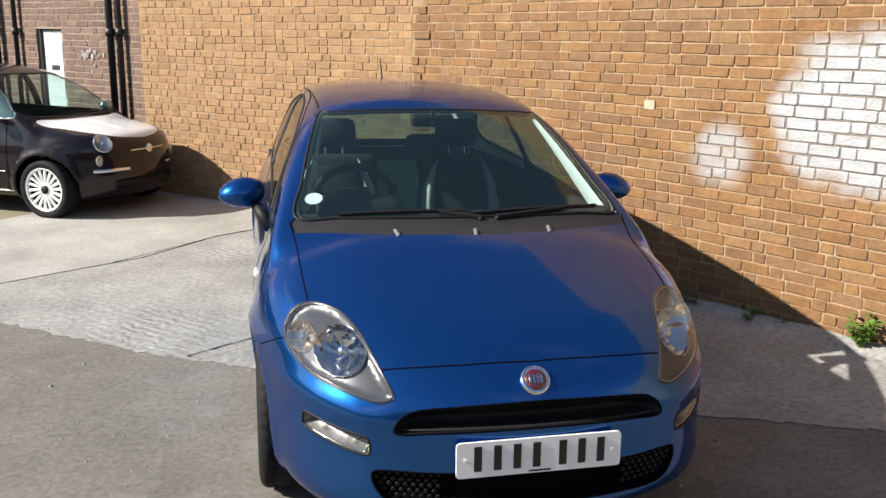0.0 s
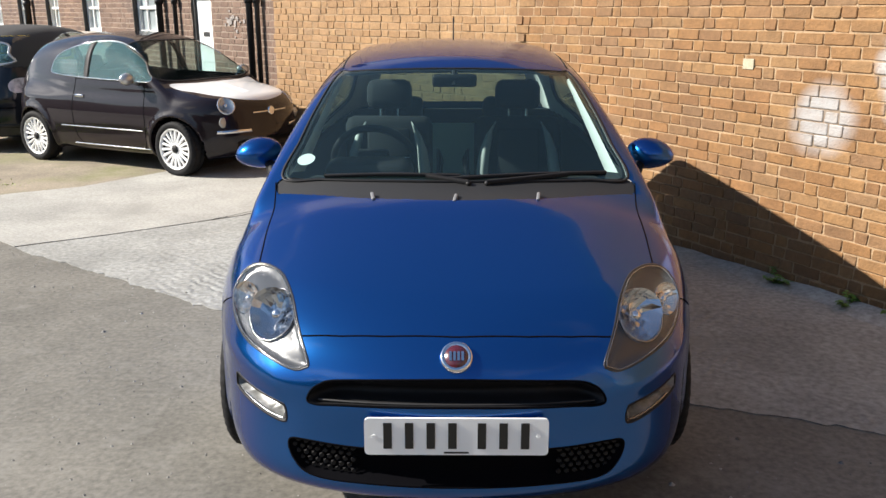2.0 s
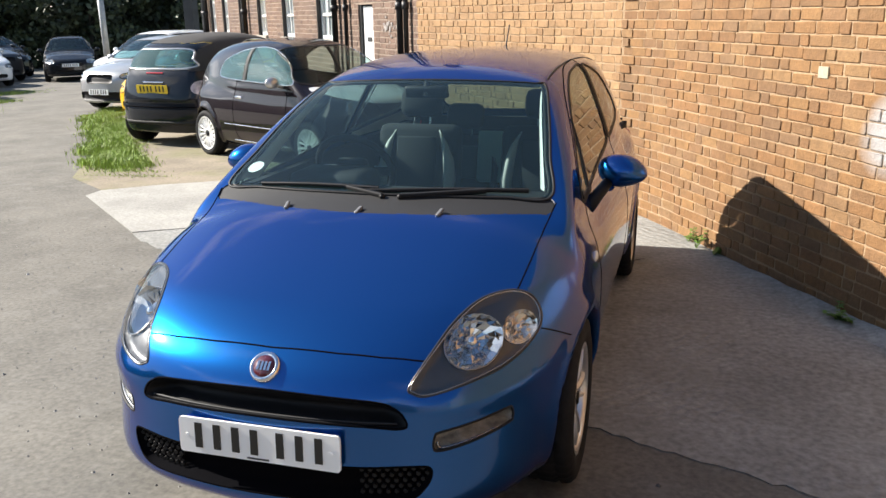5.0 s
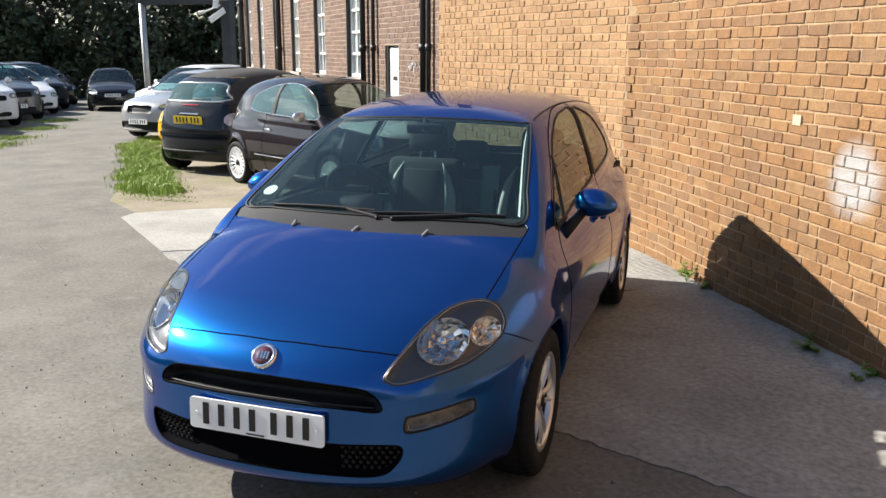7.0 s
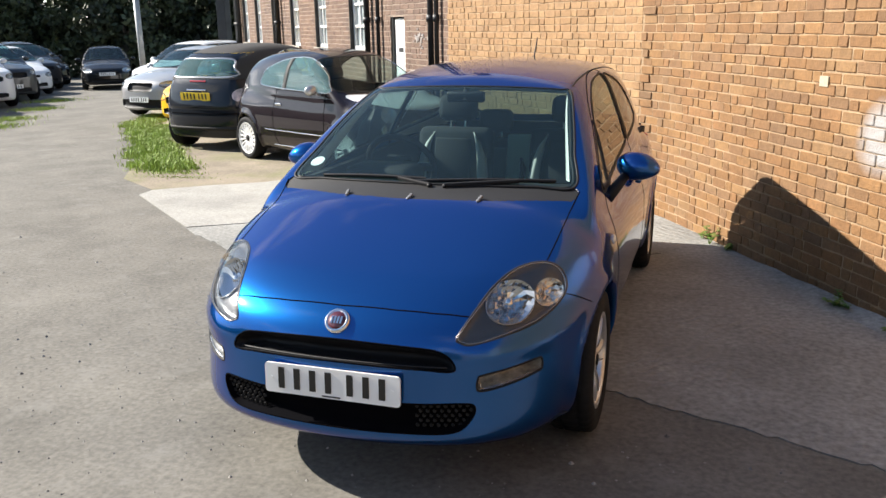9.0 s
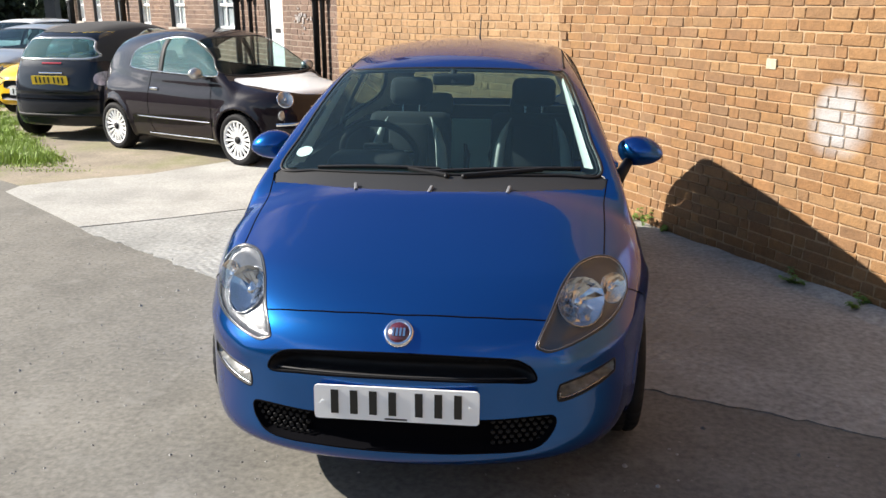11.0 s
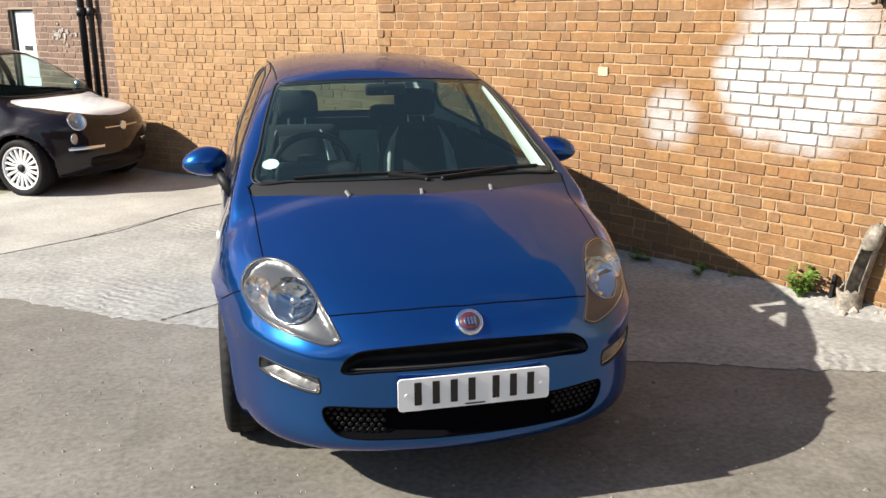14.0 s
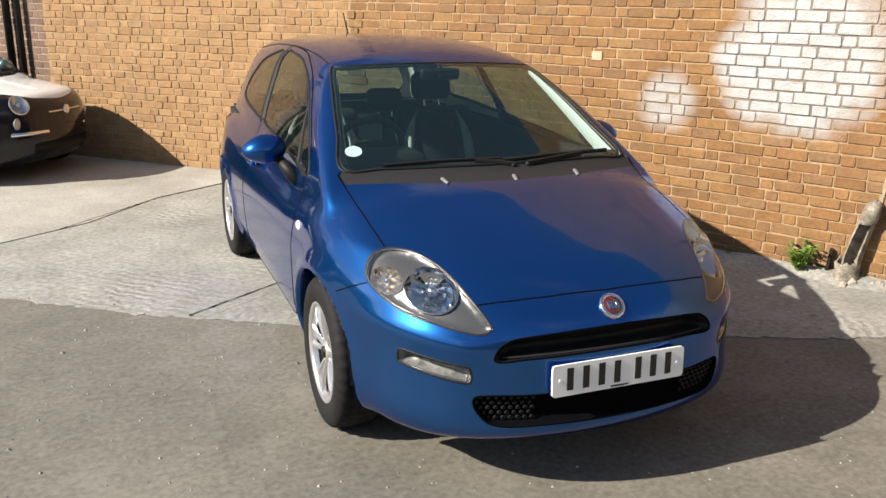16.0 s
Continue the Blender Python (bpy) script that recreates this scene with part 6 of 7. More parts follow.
        bmesh.ops.create_uvsphere(bm, u_segments=18, v_segments=12, radius=1)
        bmesh.ops.transform(bm, matrix=Matrix.Translation((sg * (h + 0.06), ya + 0.08, bel + 0.07)) @ Matrix.Diagonal((0.09, 0.06, 0.065, 1)), verts=bm.verts)
        rod(bm, (sg * (h - 0.07), ya + 0.07, bel + 0.01), (sg * (h + 0.04), ya + 0.08, bel + 0.05), 0.02)
        part("door_mirror", bm, mirrors or colour, car, smooth=True)
    # door line, handle
    for sg in (-1, 1):
        dl = closed(P["door"], 160) if "door" in P else closed([(ya + 0.05, bel), (ya - 0.02, 0.6), (ya + 0.1, 0.28), (ya + 0.9, 0.26), (ya + 1.18, 0.4), (ya + 1.2, 0.7), (ya + 1.1, bel + 0.02)], 120)
        w = np.array((1.0, 0, 0))
        ribbon("shut_line", f, onto(f, np.stack((np.full(len(dl), h * 0.95 * sg), dl[:, 0], dl[:, 1]), 1), w, 16), 0.008, GAP, car, 0.002)
        bm = bmesh.new()
        box(bm, sg * (h - 0.03) - 0.02, sg * (h - 0.03) + 0.02, ya + 0.92, ya + 1.06, bel - 0.16, bel - 0.125, 0.01)
        part("handle", bm, CHROME if chrome else colour, car, smooth=True)
    if plates:
        y0 = float(onto(f, pts3([(0, 0.0, plate_z)]), np.array((0, 1.0, 0)), 10)[0, 1])
        plate("front_plate", car, PLATE_WHITE, y0 - 0.012, plate_z, -4)
        y1 = float(onto(f, pts3([(0, L, 0.78)]), np.array((0, 1.0, 0)), 10)[0, 1])
        plate("rear_plate", car, PLATE_YELLOW, y1 + 0.012, 0.78, 6, True)
    r = P["hub"]
    wheel = spoke_wheel(r, 0.18, r * (0.74 if spokes > 12 else 0.68), [2 * math.pi * i / spokes for i in range(spokes)], rim, 0.05 if spokes < 10 else 0.022, 0.05 if spokes < 10 else 0.036, 0.05)
    put_wheels(car, wheel, h - 0.10, P["axles"], r)
    return car, f


PALE_LAMP = shade("pale tail lamp", (0.56, 0.48, 0.48), 0.15, coat=1.0, vary=0.5, scale=14)
WHITE_RIM = shade("white wheel paint", (0.80, 0.80, 0.79), 0.35, coat=0.5)
DARK_PLUM = paint("dark plum paint", (0.010, 0.0068, 0.0095), 0.0)
BLUE_BLACK = paint("blue-black paint", (0.009, 0.012, 0.018), 0.1)
SOFT_TOP = shade("black soft top", (0.036, 0.035, 0.035), 0.85, fine=0.2, fine_scale=200)
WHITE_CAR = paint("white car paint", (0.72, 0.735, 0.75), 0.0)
SILVER_CAR = paint("silver car paint", (0.42, 0.43, 0.44), 0.7)
GREY_CAR = paint("dark grey car paint", (0.055, 0.058, 0.062), 0.5)
RED_CAR = paint("red car paint", (0.25, 0.012, 0.015), 0.2)
YELLOW_CAR = paint("yellow car paint", (0.72, 0.42, 0.02), 0.0)
BLACK_CAR = paint("black car paint", (0.008, 0.008, 0.009), 0.1)


def stand(car, x, y, heading, size=1.0):
    """Set a car with its nose at x, y, pointing along heading."""
    a = math.atan2(heading[1], heading[0])
    tail = (x - 3.5 * math.cos(a), y - 3.5 * math.sin(a))
    z0, z1 = ground_z(x, y), ground_z(*tail)
    car.matrix_basis = pose(x, y, z0, 0, 0, math.degrees(a) + 90) @ pose(0, 0, 0, math.degrees(math.atan((z1 - z0) / 3.5))) @ Matrix.Scale(size, 4)


round_P = retro_params()
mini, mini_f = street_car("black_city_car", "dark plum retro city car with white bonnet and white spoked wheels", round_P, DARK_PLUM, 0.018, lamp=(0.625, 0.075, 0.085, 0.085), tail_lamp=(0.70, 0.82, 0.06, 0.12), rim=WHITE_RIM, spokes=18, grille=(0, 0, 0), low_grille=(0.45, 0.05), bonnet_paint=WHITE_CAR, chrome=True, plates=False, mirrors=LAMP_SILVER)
for sg in (-1, 1):
    c = onto(mini_f, pts3([(0.570 * sg, 0.15, 0.575)]), np.array((0, 1.0, 0)), 12)[0]
    bm = bmesh.new()
    bmesh.ops.create_uvsphere(bm, u_segments=18, v_segments=10, radius=1)
    bmesh.ops.transform(bm, matrix=Matrix.Translation(c) @ Matrix.Diagonal((0.055, 0.02, 0.055, 1)), verts=bm.verts)
    part("side_lamp", bm, shade("clear side lamp", (0.36, 0.36, 0.35), 0.15, 0.3, coat=1), mini, smooth=True)
    for z0, y0, y1, wd in ((0.46, 1.12, 2.45, 0.011), (0.26, 1.05, 2.3, 0.013)):
        ln = np.stack((np.full(30, 0.8 * sg), np.linspace(y0, y1, 30), np.full(30, z0)), 1)
        ribbon("chrome_strip", mini_f, onto(mini_f, ln, np.array((1.0, 0, 0)), 14), wd, CHROME, mini, 0.006, False, "chrome side strip")
    ln = np.stack((np.linspace(0.30, 0.62, 20) * sg, np.full(20, 0.1), np.full(20, 0.475)), 1)
    ribbon("chrome_bumper_strip", mini_f, onto(mini_f, ln, np.array((0, 1.0, 0)), 14), 0.035, CHROME, mini, 0.006, False, "chrome bumper strip")
    ln = np.stack((np.linspace(0.05, 0.26, 14) * sg, np.full(14, 0.05), np.full(14, 0.655)), 1)
    ribbon("chrome_whisker", mini_f, onto(mini_f, ln, np.array((0, 1.0, 0)), 14), 0.014, CHROME, mini, 0.005, False)
c = onto(mini_f, pts3([(0, 0.02, 0.655)]), np.array((0, 1.0, 0)), 12)[0]
bd = lathe("badge", [(0.001, -0.010), (0.035, -0.010), (0.045, -0.008), (0.048, 0.006)], CHROME, mini, 24)
bd.matrix_basis = Matrix.Translation(c) @ Matrix.Rotation(radians(90), 4, "Z")
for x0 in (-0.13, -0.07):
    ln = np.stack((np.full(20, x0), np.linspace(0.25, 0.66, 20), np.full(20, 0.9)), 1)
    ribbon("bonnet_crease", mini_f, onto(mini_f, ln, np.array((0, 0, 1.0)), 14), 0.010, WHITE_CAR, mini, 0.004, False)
stand(mini, -1.85, 7.085, (0.872, -0.489), 0.955)
soft, _ = street_car("soft_top_city_car", "blue-black city car with a black folding roof", round_P, BLUE_BLACK, 0.028, tail_lamp=(0.79, 0.80, 0.085, 0.085), rim=ALLOY, spokes=7, grille=(0, 0, 0), roof_paint=SOFT_TOP, lamp=(0.64, 0.01, 0.078, 0.09), chrome=True)
hd = Vector((0.12, 0.99)).normalized()
stand(soft, -5.80 + hd.x * 3.55, 8.30 + hd.y * 3.55, hd)
y_back = float(round_P["L"])
for z0, wd, mt, nm in ((0.545, 0.012, GAP, "bumper_seam"), (0.33, 0.05, TRIM, "rear_valance")):
    ln = np.stack((np.linspace(-0.62, 0.62, 30), np.full(30, y_back), np.full(30, z0)), 1)
    ribbon(nm, _, onto(_, ln, np.array((0, 1.0, 0)), 14), wd, mt, soft, 0.003, False)
ln = np.stack((np.linspace(-0.14, 0.14, 12), np.full(12, y_back - 0.1), np.full(12, 0.985)), 1)
ribbon("brake_light", _, onto(_, ln, np.array((0, 1.0, 0)), 14), 0.022, RED_LENS, soft, 0.006, False, "red high brake light")
ln = np.stack((np.linspace(-0.17, 0.17, 12), np.full(12, y_back), np.full(12, 0.865)), 1)
ribbon("boot_handle", _, onto(_, ln, np.array((0, 1.0, 0)), 14), 0.02, CHROME, soft, 0.012, False, "chrome boot handle")
hatch_P = street_params(4.0, 1.72, 1.50, 0.74, 0.98, 1.02, 1.75, 3.55, 0.95, 2.5, 0.8, 0.305)
small_P = street_params(3.55, 1.60, 1.38, 0.70, 0.90, 0.90, 1.50, 3.1, 0.88, 2.3, 0.68, 0.28)
suv_P = street_params(4.3, 1.80, 1.62, 0.90, 1.08, 1.05, 1.72, 3.95, 1.05, 2.6, 0.85, 0.335)
cross_P = street_params(4.15, 1.77, 1.52, 0.84, 1.02, 1.05, 1.75, 3.75, 0.99, 2.55, 0.82, 0.325)
NOSE_OUT = Vector((-0.10, -0.99)).normalized()
yel, _ = street_car("yellow_hatchback", "bright yellow small hatchback in the parked row", small_P, YELLOW_CAR)
stand(yel, -7.70, 10.68, NOSE_OUT)
juke, _ = street_car("silver_crossover", "silver crossover with dark grille facing the drive", cross_P, SILVER_CAR, lamp=(0.74, 0.03, 0.17, 0.065), grille=(0.34, 0.08, 0.085), low_grille=(0.62, 0.085))
stand(juke, -9.95, 12.42, NOSE_OUT, 0.94)
wht, _ = street_car("white_estate_car", "white car with roof rails in the parked row", suv_P, WHITE_CAR, pillars=2)
stand(wht, -12.45, 15.9, NOSE_OUT, 0.94)
clio, _ = street_car("black_hatchback", "black hatchback standing on the drive, nose to the yard", hatch_P, BLACK_CAR, lamp=(0.74, 0.06, 0.15, 0.085), plate_z=0.55, grille=(0.4, 0.09, 0.03))
stand(clio, -17.65, 20.85, Vector((0.64, -0.77)).normalized(), 0.94)
ROW = Vector((0.90, -0.43)).normalized()
red, _ = street_car("red_hatchback", "dark red hatchback parked across the drive", hatch_P, RED_CAR)
stand(red, -14.5, 12.1, ROW)
wsuv = copy_thing(wht, pose(0, 0, 0))
tagged(wsuv, "white crossover parked across the drive")
stand(wsuv, -15.5, 14.0, ROW)
dark1, _ = street_car("dark_grey_crossover", "dark grey crossover parked across the drive", suv_P, GREY_CAR)
stand(dark1, -16.8, 16.1, ROW)
kia, _ = street_car("white_hatchback", "white hatchback parked across the drive", hatch_P, WHITE_CAR, grille=(0.3, 0.08, 0.035))
stand(kia, -18.3, 18.3, ROW)
dark2 = copy_thing(dark1, pose(0, 0, 0))
stand(dark2, -20.1, 20.7, ROW)
dark3 = copy_thing(clio, pose(0, 0, 0))
tagged(dark3, "black hatchback parked across the drive")
stand(dark3, -21.9, 23.1, ROW)
dark4 = copy_thing(dark1, pose(0, 0, 0))
stand(dark4, -13.3, 9.4, ROW)
# ---- trees, weeds, grass and small things of the yard ----
LEAF = shade("tree leaves", (0.048, 0.060, 0.026), 0.6, island=0.6, vary=0.4, scale=0.3)
LEAF_DARK = shade("dark leaves", (0.030, 0.036, 0.020), 0.6, island=0.5)
BARK = shade("bark", (0.10, 0.08, 0.06), 0.9, vary=0.3, scale=3, bump=0.6, bump_scale=20)
GRASS = shade("grass blades", (0.27, 0.37, 0.06), 0.6, island=0.4)
WEED = shade("weed leaves", (0.11, 0.20, 0.03), 0.55, island=0.4)


def leaf_cloud(name, blobs, count, size, material, parent, rng, kind="stuff"):
    """Many small leaves set in clumps."""
    vs, fs = [], []
    total = sum(b[3] ** 2 for b in blobs)
    for bx, by, bz, br in blobs:
        for _ in range(int(count * br * br / total)):
            d = Vector((rng.gauss(0, 1), rng.gauss(0, 1), rng.gauss(0, 1))).normalized() * br * rng.uniform(0.55, 1.08)
            c = Vector((bx, by, bz)) + Vector((d.x, d.y, d.z * 0.85))
            s = size * rng.uniform(0.6, 1.4)
            u = Vector((rng.gauss(0, 1), rng.gauss(0, 1), rng.gauss(0, 1))).normalized()
            v = u.cross(Vector((rng.gauss(0, 1), rng.gauss(0, 1), rng.gauss(0, 1)))).normalized()
            k = len(vs)
            for a, b in ((-1, 0), (0, -0.55), (1, 0), (0, 0.55)):
                vs.append(tuple(c + u * s * a + v * s * b))
            fs.append((k, k + 1, k + 2, k + 3))
    ob = from_lists(name, vs, fs, material, parent)
    return tagged(ob, kind=kind)


def tree(x, y, height, spread, rng, count=10500, material=LEAF):
    t = new("tree")
    t.location = (x, y, ground_z(x, y))
    tagged(t, "dense leafy tree at the far end of the car park", "tree", "far trees")
    bm = bmesh.new()
    top = Vector((rng.uniform(-0.4, 0.4), rng.uniform(-0.4, 0.4), height * 0.6))
    rod(bm, (0, 0, -0.1), top * 0.5, 0.26, 0.17, 10)
    rod(bm, top * 0.5, top, 0.17, 0.08, 8)
    for k in range(6):
        a = rng.uniform(0, 6.28)
        p = top * rng.uniform(0.4, 0.9)
        rod(bm, p, p + Vector((math.cos(a) * spread * 0.6, math.sin(a) * spread * 0.6, height * 0.22)), 0.08, 0.02, 6)
    part("trunk", bm, BARK, t)
    blobs = []
    for k in range(26):
        a, r = rng.uniform(0, 6.28), spread * math.sqrt(rng.random())
        blobs.append((math.cos(a) * r, math.sin(a) * r, height * (0.12 + 0.80 * rng.random() * (1 - 0.35 * (r / spread) ** 2)), rng.uniform(0.5, 1.1)))
    leaf_cloud("crown", blobs, count, 0.135, material, t, rng, "")
    return t


rng = random.Random(11)
for i in range(15):
    f_ = i / 14
    x, y = -41 + 28 * f_, 24 + 17 * f_ + 3 * math.sin(i * 2.1)
    tree(x, y, 5.4 + rng.uniform(-0.5, 0.9), 2.9, rng)
for i in range(9):
    f_ = i / 8
    tree(-44 + 34 * f_, 29 + 18 * f_, 6.0 + rng.uniform(-0.4, 1.0) + (3.0 if f_ > 0.55 else 0), 3.2, rng, 8500, LEAF_DARK)
hedge = leaf_cloud("hedge", [(-40 + 28 * q / 29 + rng.uniform(-0.5, 0.5), 23.4 + 17 * q / 29 + rng.uniform(-0.5, 0.5), rng.uniform(0.4, 1.5), 1.0) for q in range(30)], 15000, 0.16, LEAF_DARK, None, rng)
tagged(hedge, "dark overgrown hedge along the end of the car park", "hedge", kind="stuff")


def grass_patch(blobs, count, material, label, rng, tall=0.14, name="grass"):
    vs, fs = [], []
    for _ in range(count):
        bx, by, rx, ry, hh = blobs[rng.randrange(len(blobs))]
        x, y = rng.gauss(bx, rx), rng.gauss(by, ry)
        hgt = tall * hh * rng.uniform(0.4, 1.2)
        a = rng.uniform(0, 6.28)
        dx, dy = math.cos(a), math.sin(a)
        lean = rng.uniform(0.1, 0.7) * hgt
        w = rng.uniform(0.003, 0.006)
        k, g = len(vs), ground_z(x, y)
        vs += [(x - dy * w, y + dx * w, g + 0.002), (x + dy * w, y - dx * w, g + 0.002), (x + dx * lean * 0.4 + dy * w * 0.7, y + dy * lean * 0.4 - dx * w * 0.7, g + hgt * 0.65), (x + dx * lean * 0.4 - dy * w * 0.7, y + dy * lean * 0.4 + dx * w * 0.7, g + hgt * 0.65), (x + dx * lean, y + dy * lean, g + hgt)]
        fs += [(k, k + 1, k + 2, k + 3), (k + 3, k + 2, k + 4)]
    ob = from_lists(name, vs, fs, material)
    return tagged(ob, label, "grass", kind="stuff")


grass_spots = []
for k in range(60):
    t = (k / 59) ** 1.3
    side = rng.uniform(0.0, 1.0)
    grass_spots.append((-5.75 - 4.6 * t + side * (0.62 - 0.3 * t), 6.85 + 5.7 * t + side * (0.1 + 0.5 * t), 0.10, 0.12, rng.uniform(0.5, 1.3)))
grass_spots += [(-5.55, 6.85, 0.10, 0.10, 1.7), (-5.3, 6.8, 0.16, 0.12, 1.3), (-5.1, 6.8, 0.14, 0.12, 0.8), (-4.7, 6.3, 0.25, 0.06, 0.2), (-5.0, 6.55, 0.22, 0.07, 0.35)]
grass_patch(grass_spots, 30000, GRASS, "rough green grass beside the drive", rng, 0.075)
grass_patch([(-12.0, 10.6, 0.3, 0.35, 0.6), (-12.9, 12.0, 0.25, 0.3, 0.5), (-14.3, 14.2, 0.25, 0.3, 0.5), (-11.4, 9.0, 0.3, 0.25, 0.6), (-16.0, 16.6, 0.3, 0.4, 0.5)], 4500, GRASS, "patchy grass between the parked cars and the drive", rng)


def weed(s, out, height, spread, leaves, rng):
    p = wall_at(s, out)[0]
    e = new("weed")
    e.location = (p[0], p[1], 0.006)
    tagged(e, "green leafy weed growing at the foot of the wall", "weed", "weeds along the wall")
    bm = bmesh.new()
    tips = []
    for k in range(max(3, leaves // 12)):
        a = rng.uniform(0, 6.28)
        tip = Vector((math.cos(a) * spread * rng.uniform(0.2, 1), math.sin(a) * spread * rng.uniform(0.2, 1), height * rng.uniform(0.5, 1)))
        rod(bm, (0, 0, -0.01), tip, 0.003, 0.0015, 5)
        tips.append(tip)
    part("stems", bm, WEED, e)
    vs, fs = [], []
    for k in range(leaves):
        t = tips[k % len(tips)] * rng.uniform(0.35, 1.05)
        a = rng.uniform(0, 6.28)
        u = Vector((math.cos(a), math.sin(a), rng.uniform(-0.2, 0.5))).normalized()
        v = u.cross(Vector((0, 0, 1))).normalized()
        ln, w = rng.uniform(0.02, 0.045), rng.uniform(0.009, 0.019)
        k0 = len(vs)
        vs += [tuple(t), tuple(t + u * ln * 0.5 + v * w), tuple(t + u * ln + Vector((0, 0, -0.006))), tuple(t + u * ln * 0.5 - v * w)]
        fs += [(k0, k0 + 1, k0 + 2, k0 + 3)]
    part_ = from_lists("leaves", vs, fs, WEED, e)
    return e


for s, out, hgt, spr, lv in ((3.92, 0.09, 0.22, 0.12, 280), (4.5, 0.06, 0.10, 0.08, 70), (1.22, 0.08, 0.15, 0.10, 60), (1.42, 0.06, 0.07, 0.08, 30), (2.75, 0.06, 0.09, 0.12, 60), (3.25, 0.07, 0.09, 0.12, 60), (3.45, 0.05, 0.06, 0.06, 25), (1.05, 0.05, 0.06, 0.05, 20)):
    weed(s, out, hgt, spr, lv, rng)

# broken drain shoe at the wall
LEAD = shade("weathered drainpipe iron", (0.21, 0.185, 0.15), 0.75, 0.1, vary=0.6, scale=16, fine=0.35, bump=0.9, bump_scale=50)
p, d, n_ = wall_at(4.20)
drain = new("broken_drainpipe")
drain.matrix_basis = Matrix(((d[0], n_[0], 0, p[0]), (d[1], n_[1], 0, p[1]), (0, 0, 1, 0.03), (0, 0, 0, 1)))
tagged(drain, "broken grey iron drainpipe stump leaning on the brick wall", "drainpipe")


def pipe_piece(path, a0, a1, ragged, rr):
    """A curved shell of pipe: path holds (x, y, z, radius) from foot to top; a0 to a1 is the part of the round that is left."""
    vs, fs = [], []
    n1 = 18
    for j, (x, y, z, r) in enumerate(path):
        for i in range(n1 + 1):
            a = a0 + (a1 - a0) * i / n1
            w = rr.uniform(-ragged, ragged) if j in (0, len(path) - 1) and j else 0
            for q in (r, r - 0.009):
                vs.append((x + q * math.cos(a), y + q * math.sin(a), z + w))
    st = 2 * (n1 + 1)
    for j in range(len(path) - 1):
        for i in range(n1):
            k = j * st + 2 * i
            fs += [(k, k + 2, k + 2 + st, k + st), (k + 1, k + 1 + st, k + 3 + st, k + 3)]
        for k in (j * st, j * st + 2 * n1):
            fs.append((k, k + st, k + st + 1, k + 1))
    for i in range(n1):
        k = (len(path) - 1) * st + 2 * i
        fs.append((k, k + 2, k + 3, k + 1))
    return vs, fs


for nm, path, a0, a1, rag in (
        ("back_shell", [(0.015, 0.06, 0.03, 0.054), (0.02, 0.06, 0.14, 0.056), (0.045, 0.06, 0.26, 0.054), (0.07, 0.06, 0.37, 0.050)], 140, 405, 0.016),
        ("top_piece", [(0.070, 0.06, 0.36, 0.048), (0.076, 0.06, 0.395, 0.055), (0.088, 0.058, 0.45, 0.052), (0.098, 0.056, 0.495, 0.040), (0.104, 0.055, 0.512, 0.016)], 0, 360, 0.006),
        ("foot", [(0.0, 0.075, -0.03, 0.080), (0.0, 0.075, 0.02, 0.078), (-0.002, 0.075, 0.05, 0.068), (-0.004, 0.075, 0.09, 0.074), (-0.006, 0.075, 0.11, 0.068)], 0, 360, 0.020)):
    v_, f_ = pipe_piece(path, radians(a0), radians(a1), rag, rng)
    from_lists(nm, v_, f_, LEAD, drain, smooth=True)
bm = bmesh.new()
box(bm, -0.135, -0.112, 0.02, 0.05, -0.01, 0.15, 0.004, pose(0, 0, 0, 0, 5, 0))
part("wedge", bm, BLACK, drain)
# iron pipe bracket left high on the wall, above the stump
IRON = shade("black flaking iron", (0.018, 0.016, 0.016), 0.6, 0.3, vary=0.5, scale=25, bump=0.6, bump_scale=60)
p, d, n_ = wall_at(4.125)
bracket = new("pipe_bracket")
bracket.matrix_basis = Matrix(((d[0], n_[0], 0, p[0]), (d[1], n_[1], 0, p[1]), (0, 0, 1, 1.72), (0, 0, 0, 1)))
tagged(bracket, "black flaking iron pipe bracket fixed to the brick wall", "bracket")
bm = bmesh.new()
box(bm, -0.018, 0.030, 0.010, 0.045, 0.02, 0.46, 0.006)
for v_ in bm.verts:
    if v_.co.z < 0.05:
        v_.co.x = v_.co.x * 0.3 + 0.010
part("strap", bm, IRON, bracket)
bm = bmesh.new()
box(bm, 0.025, 0.062, 0.012, 0.040, 0.085, 0.120, 0.006, pose(0, 0, 0, 0, 12, 0))
part("lug", bm, IRON, bracket)
bm = bmesh.new()
box(bm, -0.046, -0.014, 0.010, 0.024, 0.03, 0.155, 0.005, pose(0, 0, 0, 0, -6, 0))
part("mortar_dab", bm, shade("pale mortar dab", (0.30, 0.24, 0.165), 0.9, vary=0.3, scale=30, bump=0.5), bracket, "pale mortar dab beside the strap")
# pale mortar scar above the stump
p, d, n_ = wall_at(4.318)
for k in range(5):
    bm = bmesh.new()
    box(bm, -rng.uniform(0.006, 0.014), rng.uniform(0.006, 0.014), 0.006, 0.0125 + 0.0003 * k, 0.52 + 0.035 * k, 0.565 + 0.035 * k, 0.002)
    bmesh.ops.transform(bm, matrix=Matrix(((d[0], n_[0], 0, p[0] + 0.004 * k * d[0]), (d[1], n_[1], 0, p[1] + 0.004 * k * d[1]), (0, 0, 1, 0), (0, 0, 0, 1))), verts=bm.verts)
    part("mortar_scar", bm, bpy.data.materials["pale mortar dab"], wall_orange)
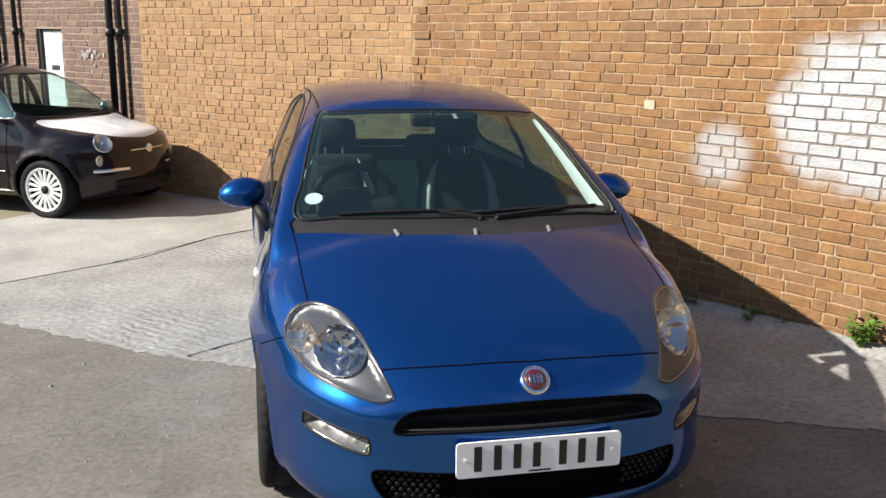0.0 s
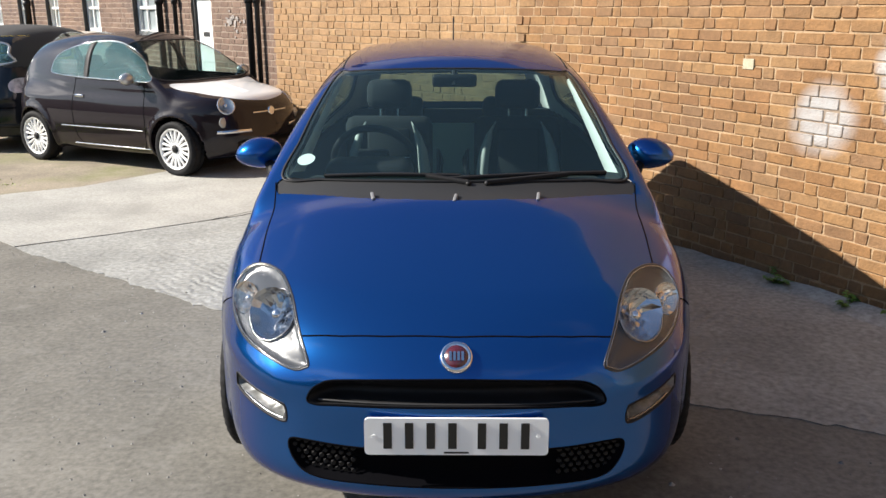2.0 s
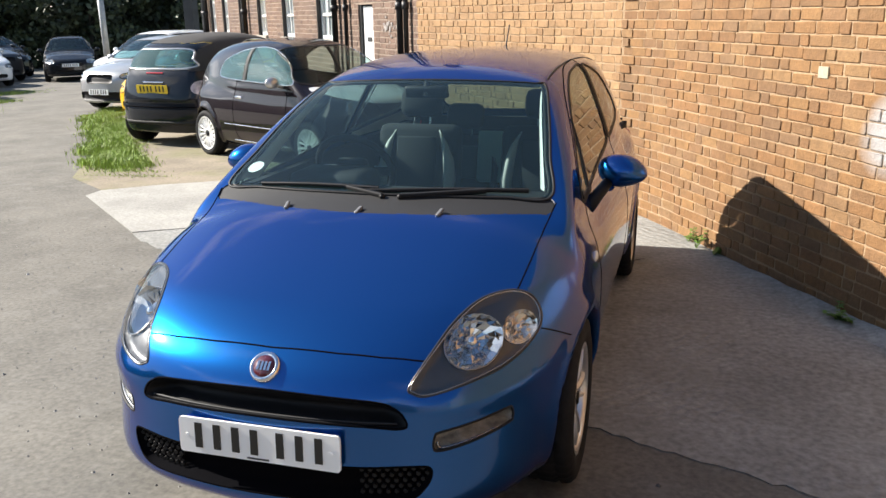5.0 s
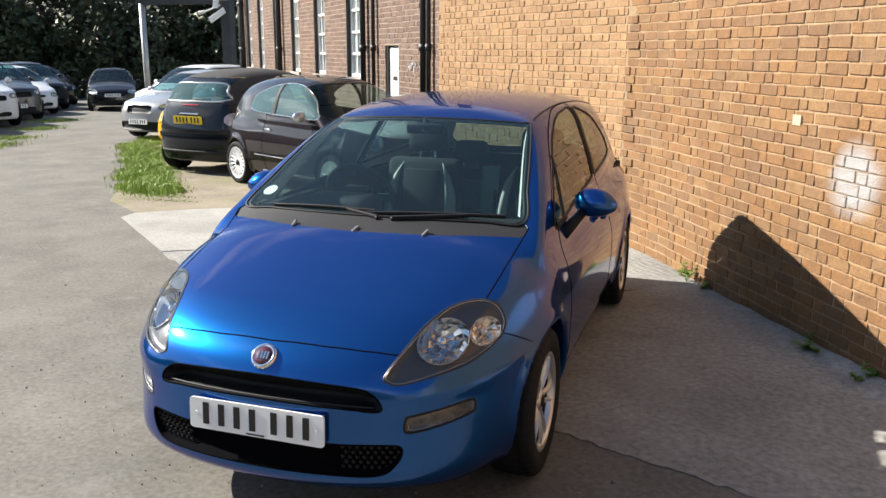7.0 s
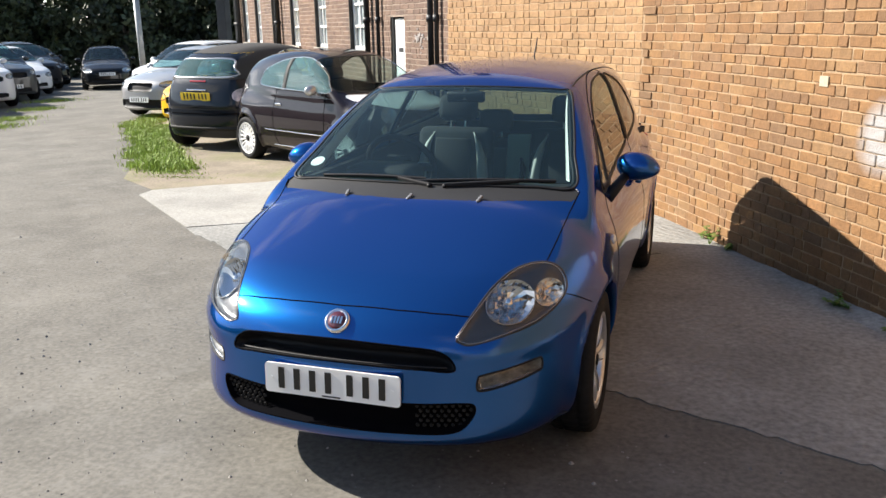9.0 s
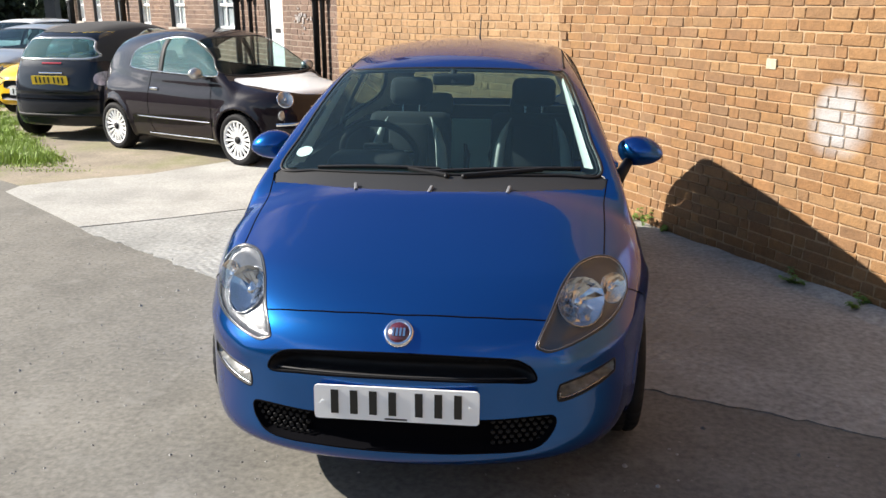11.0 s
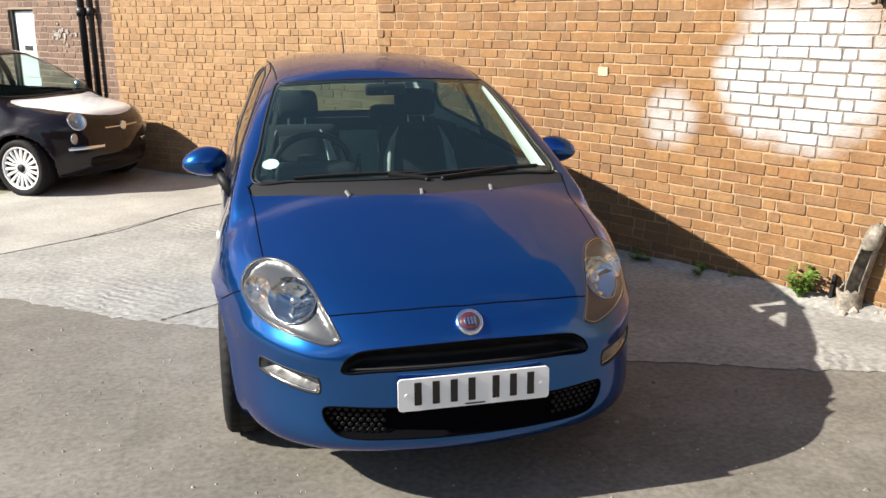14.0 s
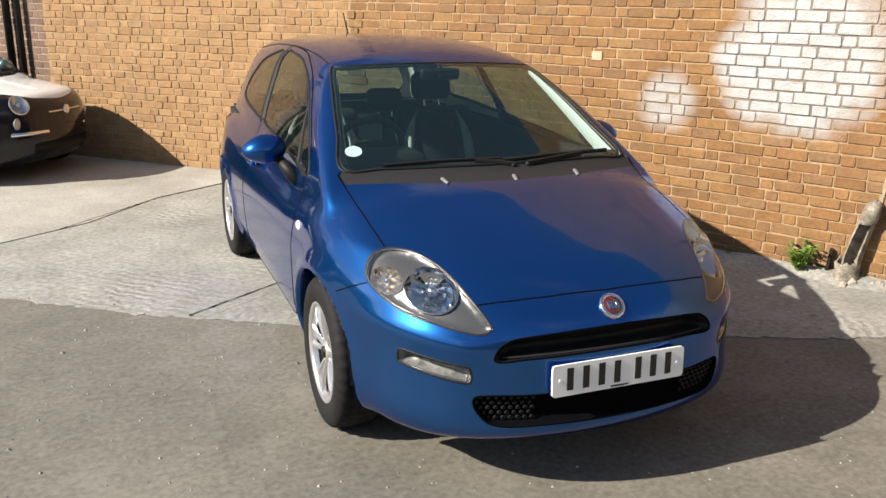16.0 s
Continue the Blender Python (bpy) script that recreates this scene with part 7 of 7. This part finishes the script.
# rubble beside it
for k in range(9):
    bm = bmesh.new()
    bmesh.ops.create_icosphere(bm, subdivisions=1, radius=rng.uniform(0.012, 0.035))
    for vv in bm.verts:
        vv.co *= rng.uniform(0.7, 1.25)
    q = wall_at(rng.uniform(3.9, 4.5), rng.uniform(0.05, 0.2))[0]
    bmesh.ops.translate(bm, verts=bm.verts, vec=(q[0], q[1], 0.018))
    tagged(part("stone", bm, shade("rubble", (0.30, 0.26, 0.21), 0.9, island=0.3) if "rubble" not in bpy.data.materials else bpy.data.materials["rubble"]), "small broken stone at the foot of the wall", "stone", "rubble by the drainpipe")

# gantry at the end of the drive
STEEL = shade("galvanised steel", (0.42, 0.43, 0.43), 0.5, 0.4, vary=0.2, scale=3, fine=0.1)
DARK_STEEL = shade("dark painted steel", (0.035, 0.036, 0.038), 0.6, vary=0.3, scale=3, fine=0.1)
gan = new("steel_gantry")
gan.location = (-15.9, 20.4, ground_z(-15.9, 20.4))
tagged(gan, "grey steel gantry with a lamp across the end of the drive", "gantry")
bm = bmesh.new()
rod(bm, (0, 0, 0), (0, 0, 3.32), 0.09, 0.09, 14)
part("post", bm, STEEL, gan, smooth=True)
bm = bmesh.new()
beam_to = Vector((2.9, 0.2, 3.42))
q = (beam_to - Vector((-0.15, 0, 3.42)))
box(bm, 0, q.length, -0.08, 0.08, 3.28, 3.55, 0.01, pose(-0.15, 0, 0, 0, 0, math.degrees(math.atan2(q.y, q.x))))
part("beam", bm, DARK_STEEL, gan)
bm = bmesh.new()
box(bm, 2.75, 3.05, 0.05, 0.35, 0, 3.4, 0.02)
part("column", bm, DARK_STEEL, gan)
bm = bmesh.new()
rod(bm, (2.2, 0.0, 3.05), (2.75, 0.1, 3.25), 0.025)
rod(bm, (2.05, -0.02, 3.02), (2.24, 0.0, 3.06), 0.06, 0.045)
part("lamp_arm", bm, WHITE_PAINT, gan)
for z, a in ((2.95, 30), (3.45, 80)):
    bm = bmesh.new()
    box(bm, -0.3, 0.3, -0.02, 0.02, -0.09, 0.09, 0.01, pose(2.7, -0.05, z, 0, -a, 0))
    part("white_board", bm, WHITE_PAINT, gan)
# ---- brick courses, last ----
lay_bricks(wall_orange, wall_at, -3.73, -0.16, 0.0, 3.9, 0.0715, 0.0095, ORANGE_OLD, None, (), random.Random(23), long=0.165, short=0.088, ragged=0.035, lift=1.0, run=1)
lay_bricks(wall_orange, wall_at, -0.15, 8.5, 0.0, 3.9, 0.0715, 0.0085, ORANGE, (1.4, 4.4, 0.45, 1.5), (), random.Random(21), long=0.183, short=0.083, ragged=0.03, tooth=-0.10, lift=1.05, run=2)
lay_bricks(wall_brown, brown_at, -0.38, 14.15, 0.0, 3.6, 0.075, 0.011, BROWN, (0.45, 3.05, 1.0, 2.3), GAPS, random.Random(22), lift=0.55)
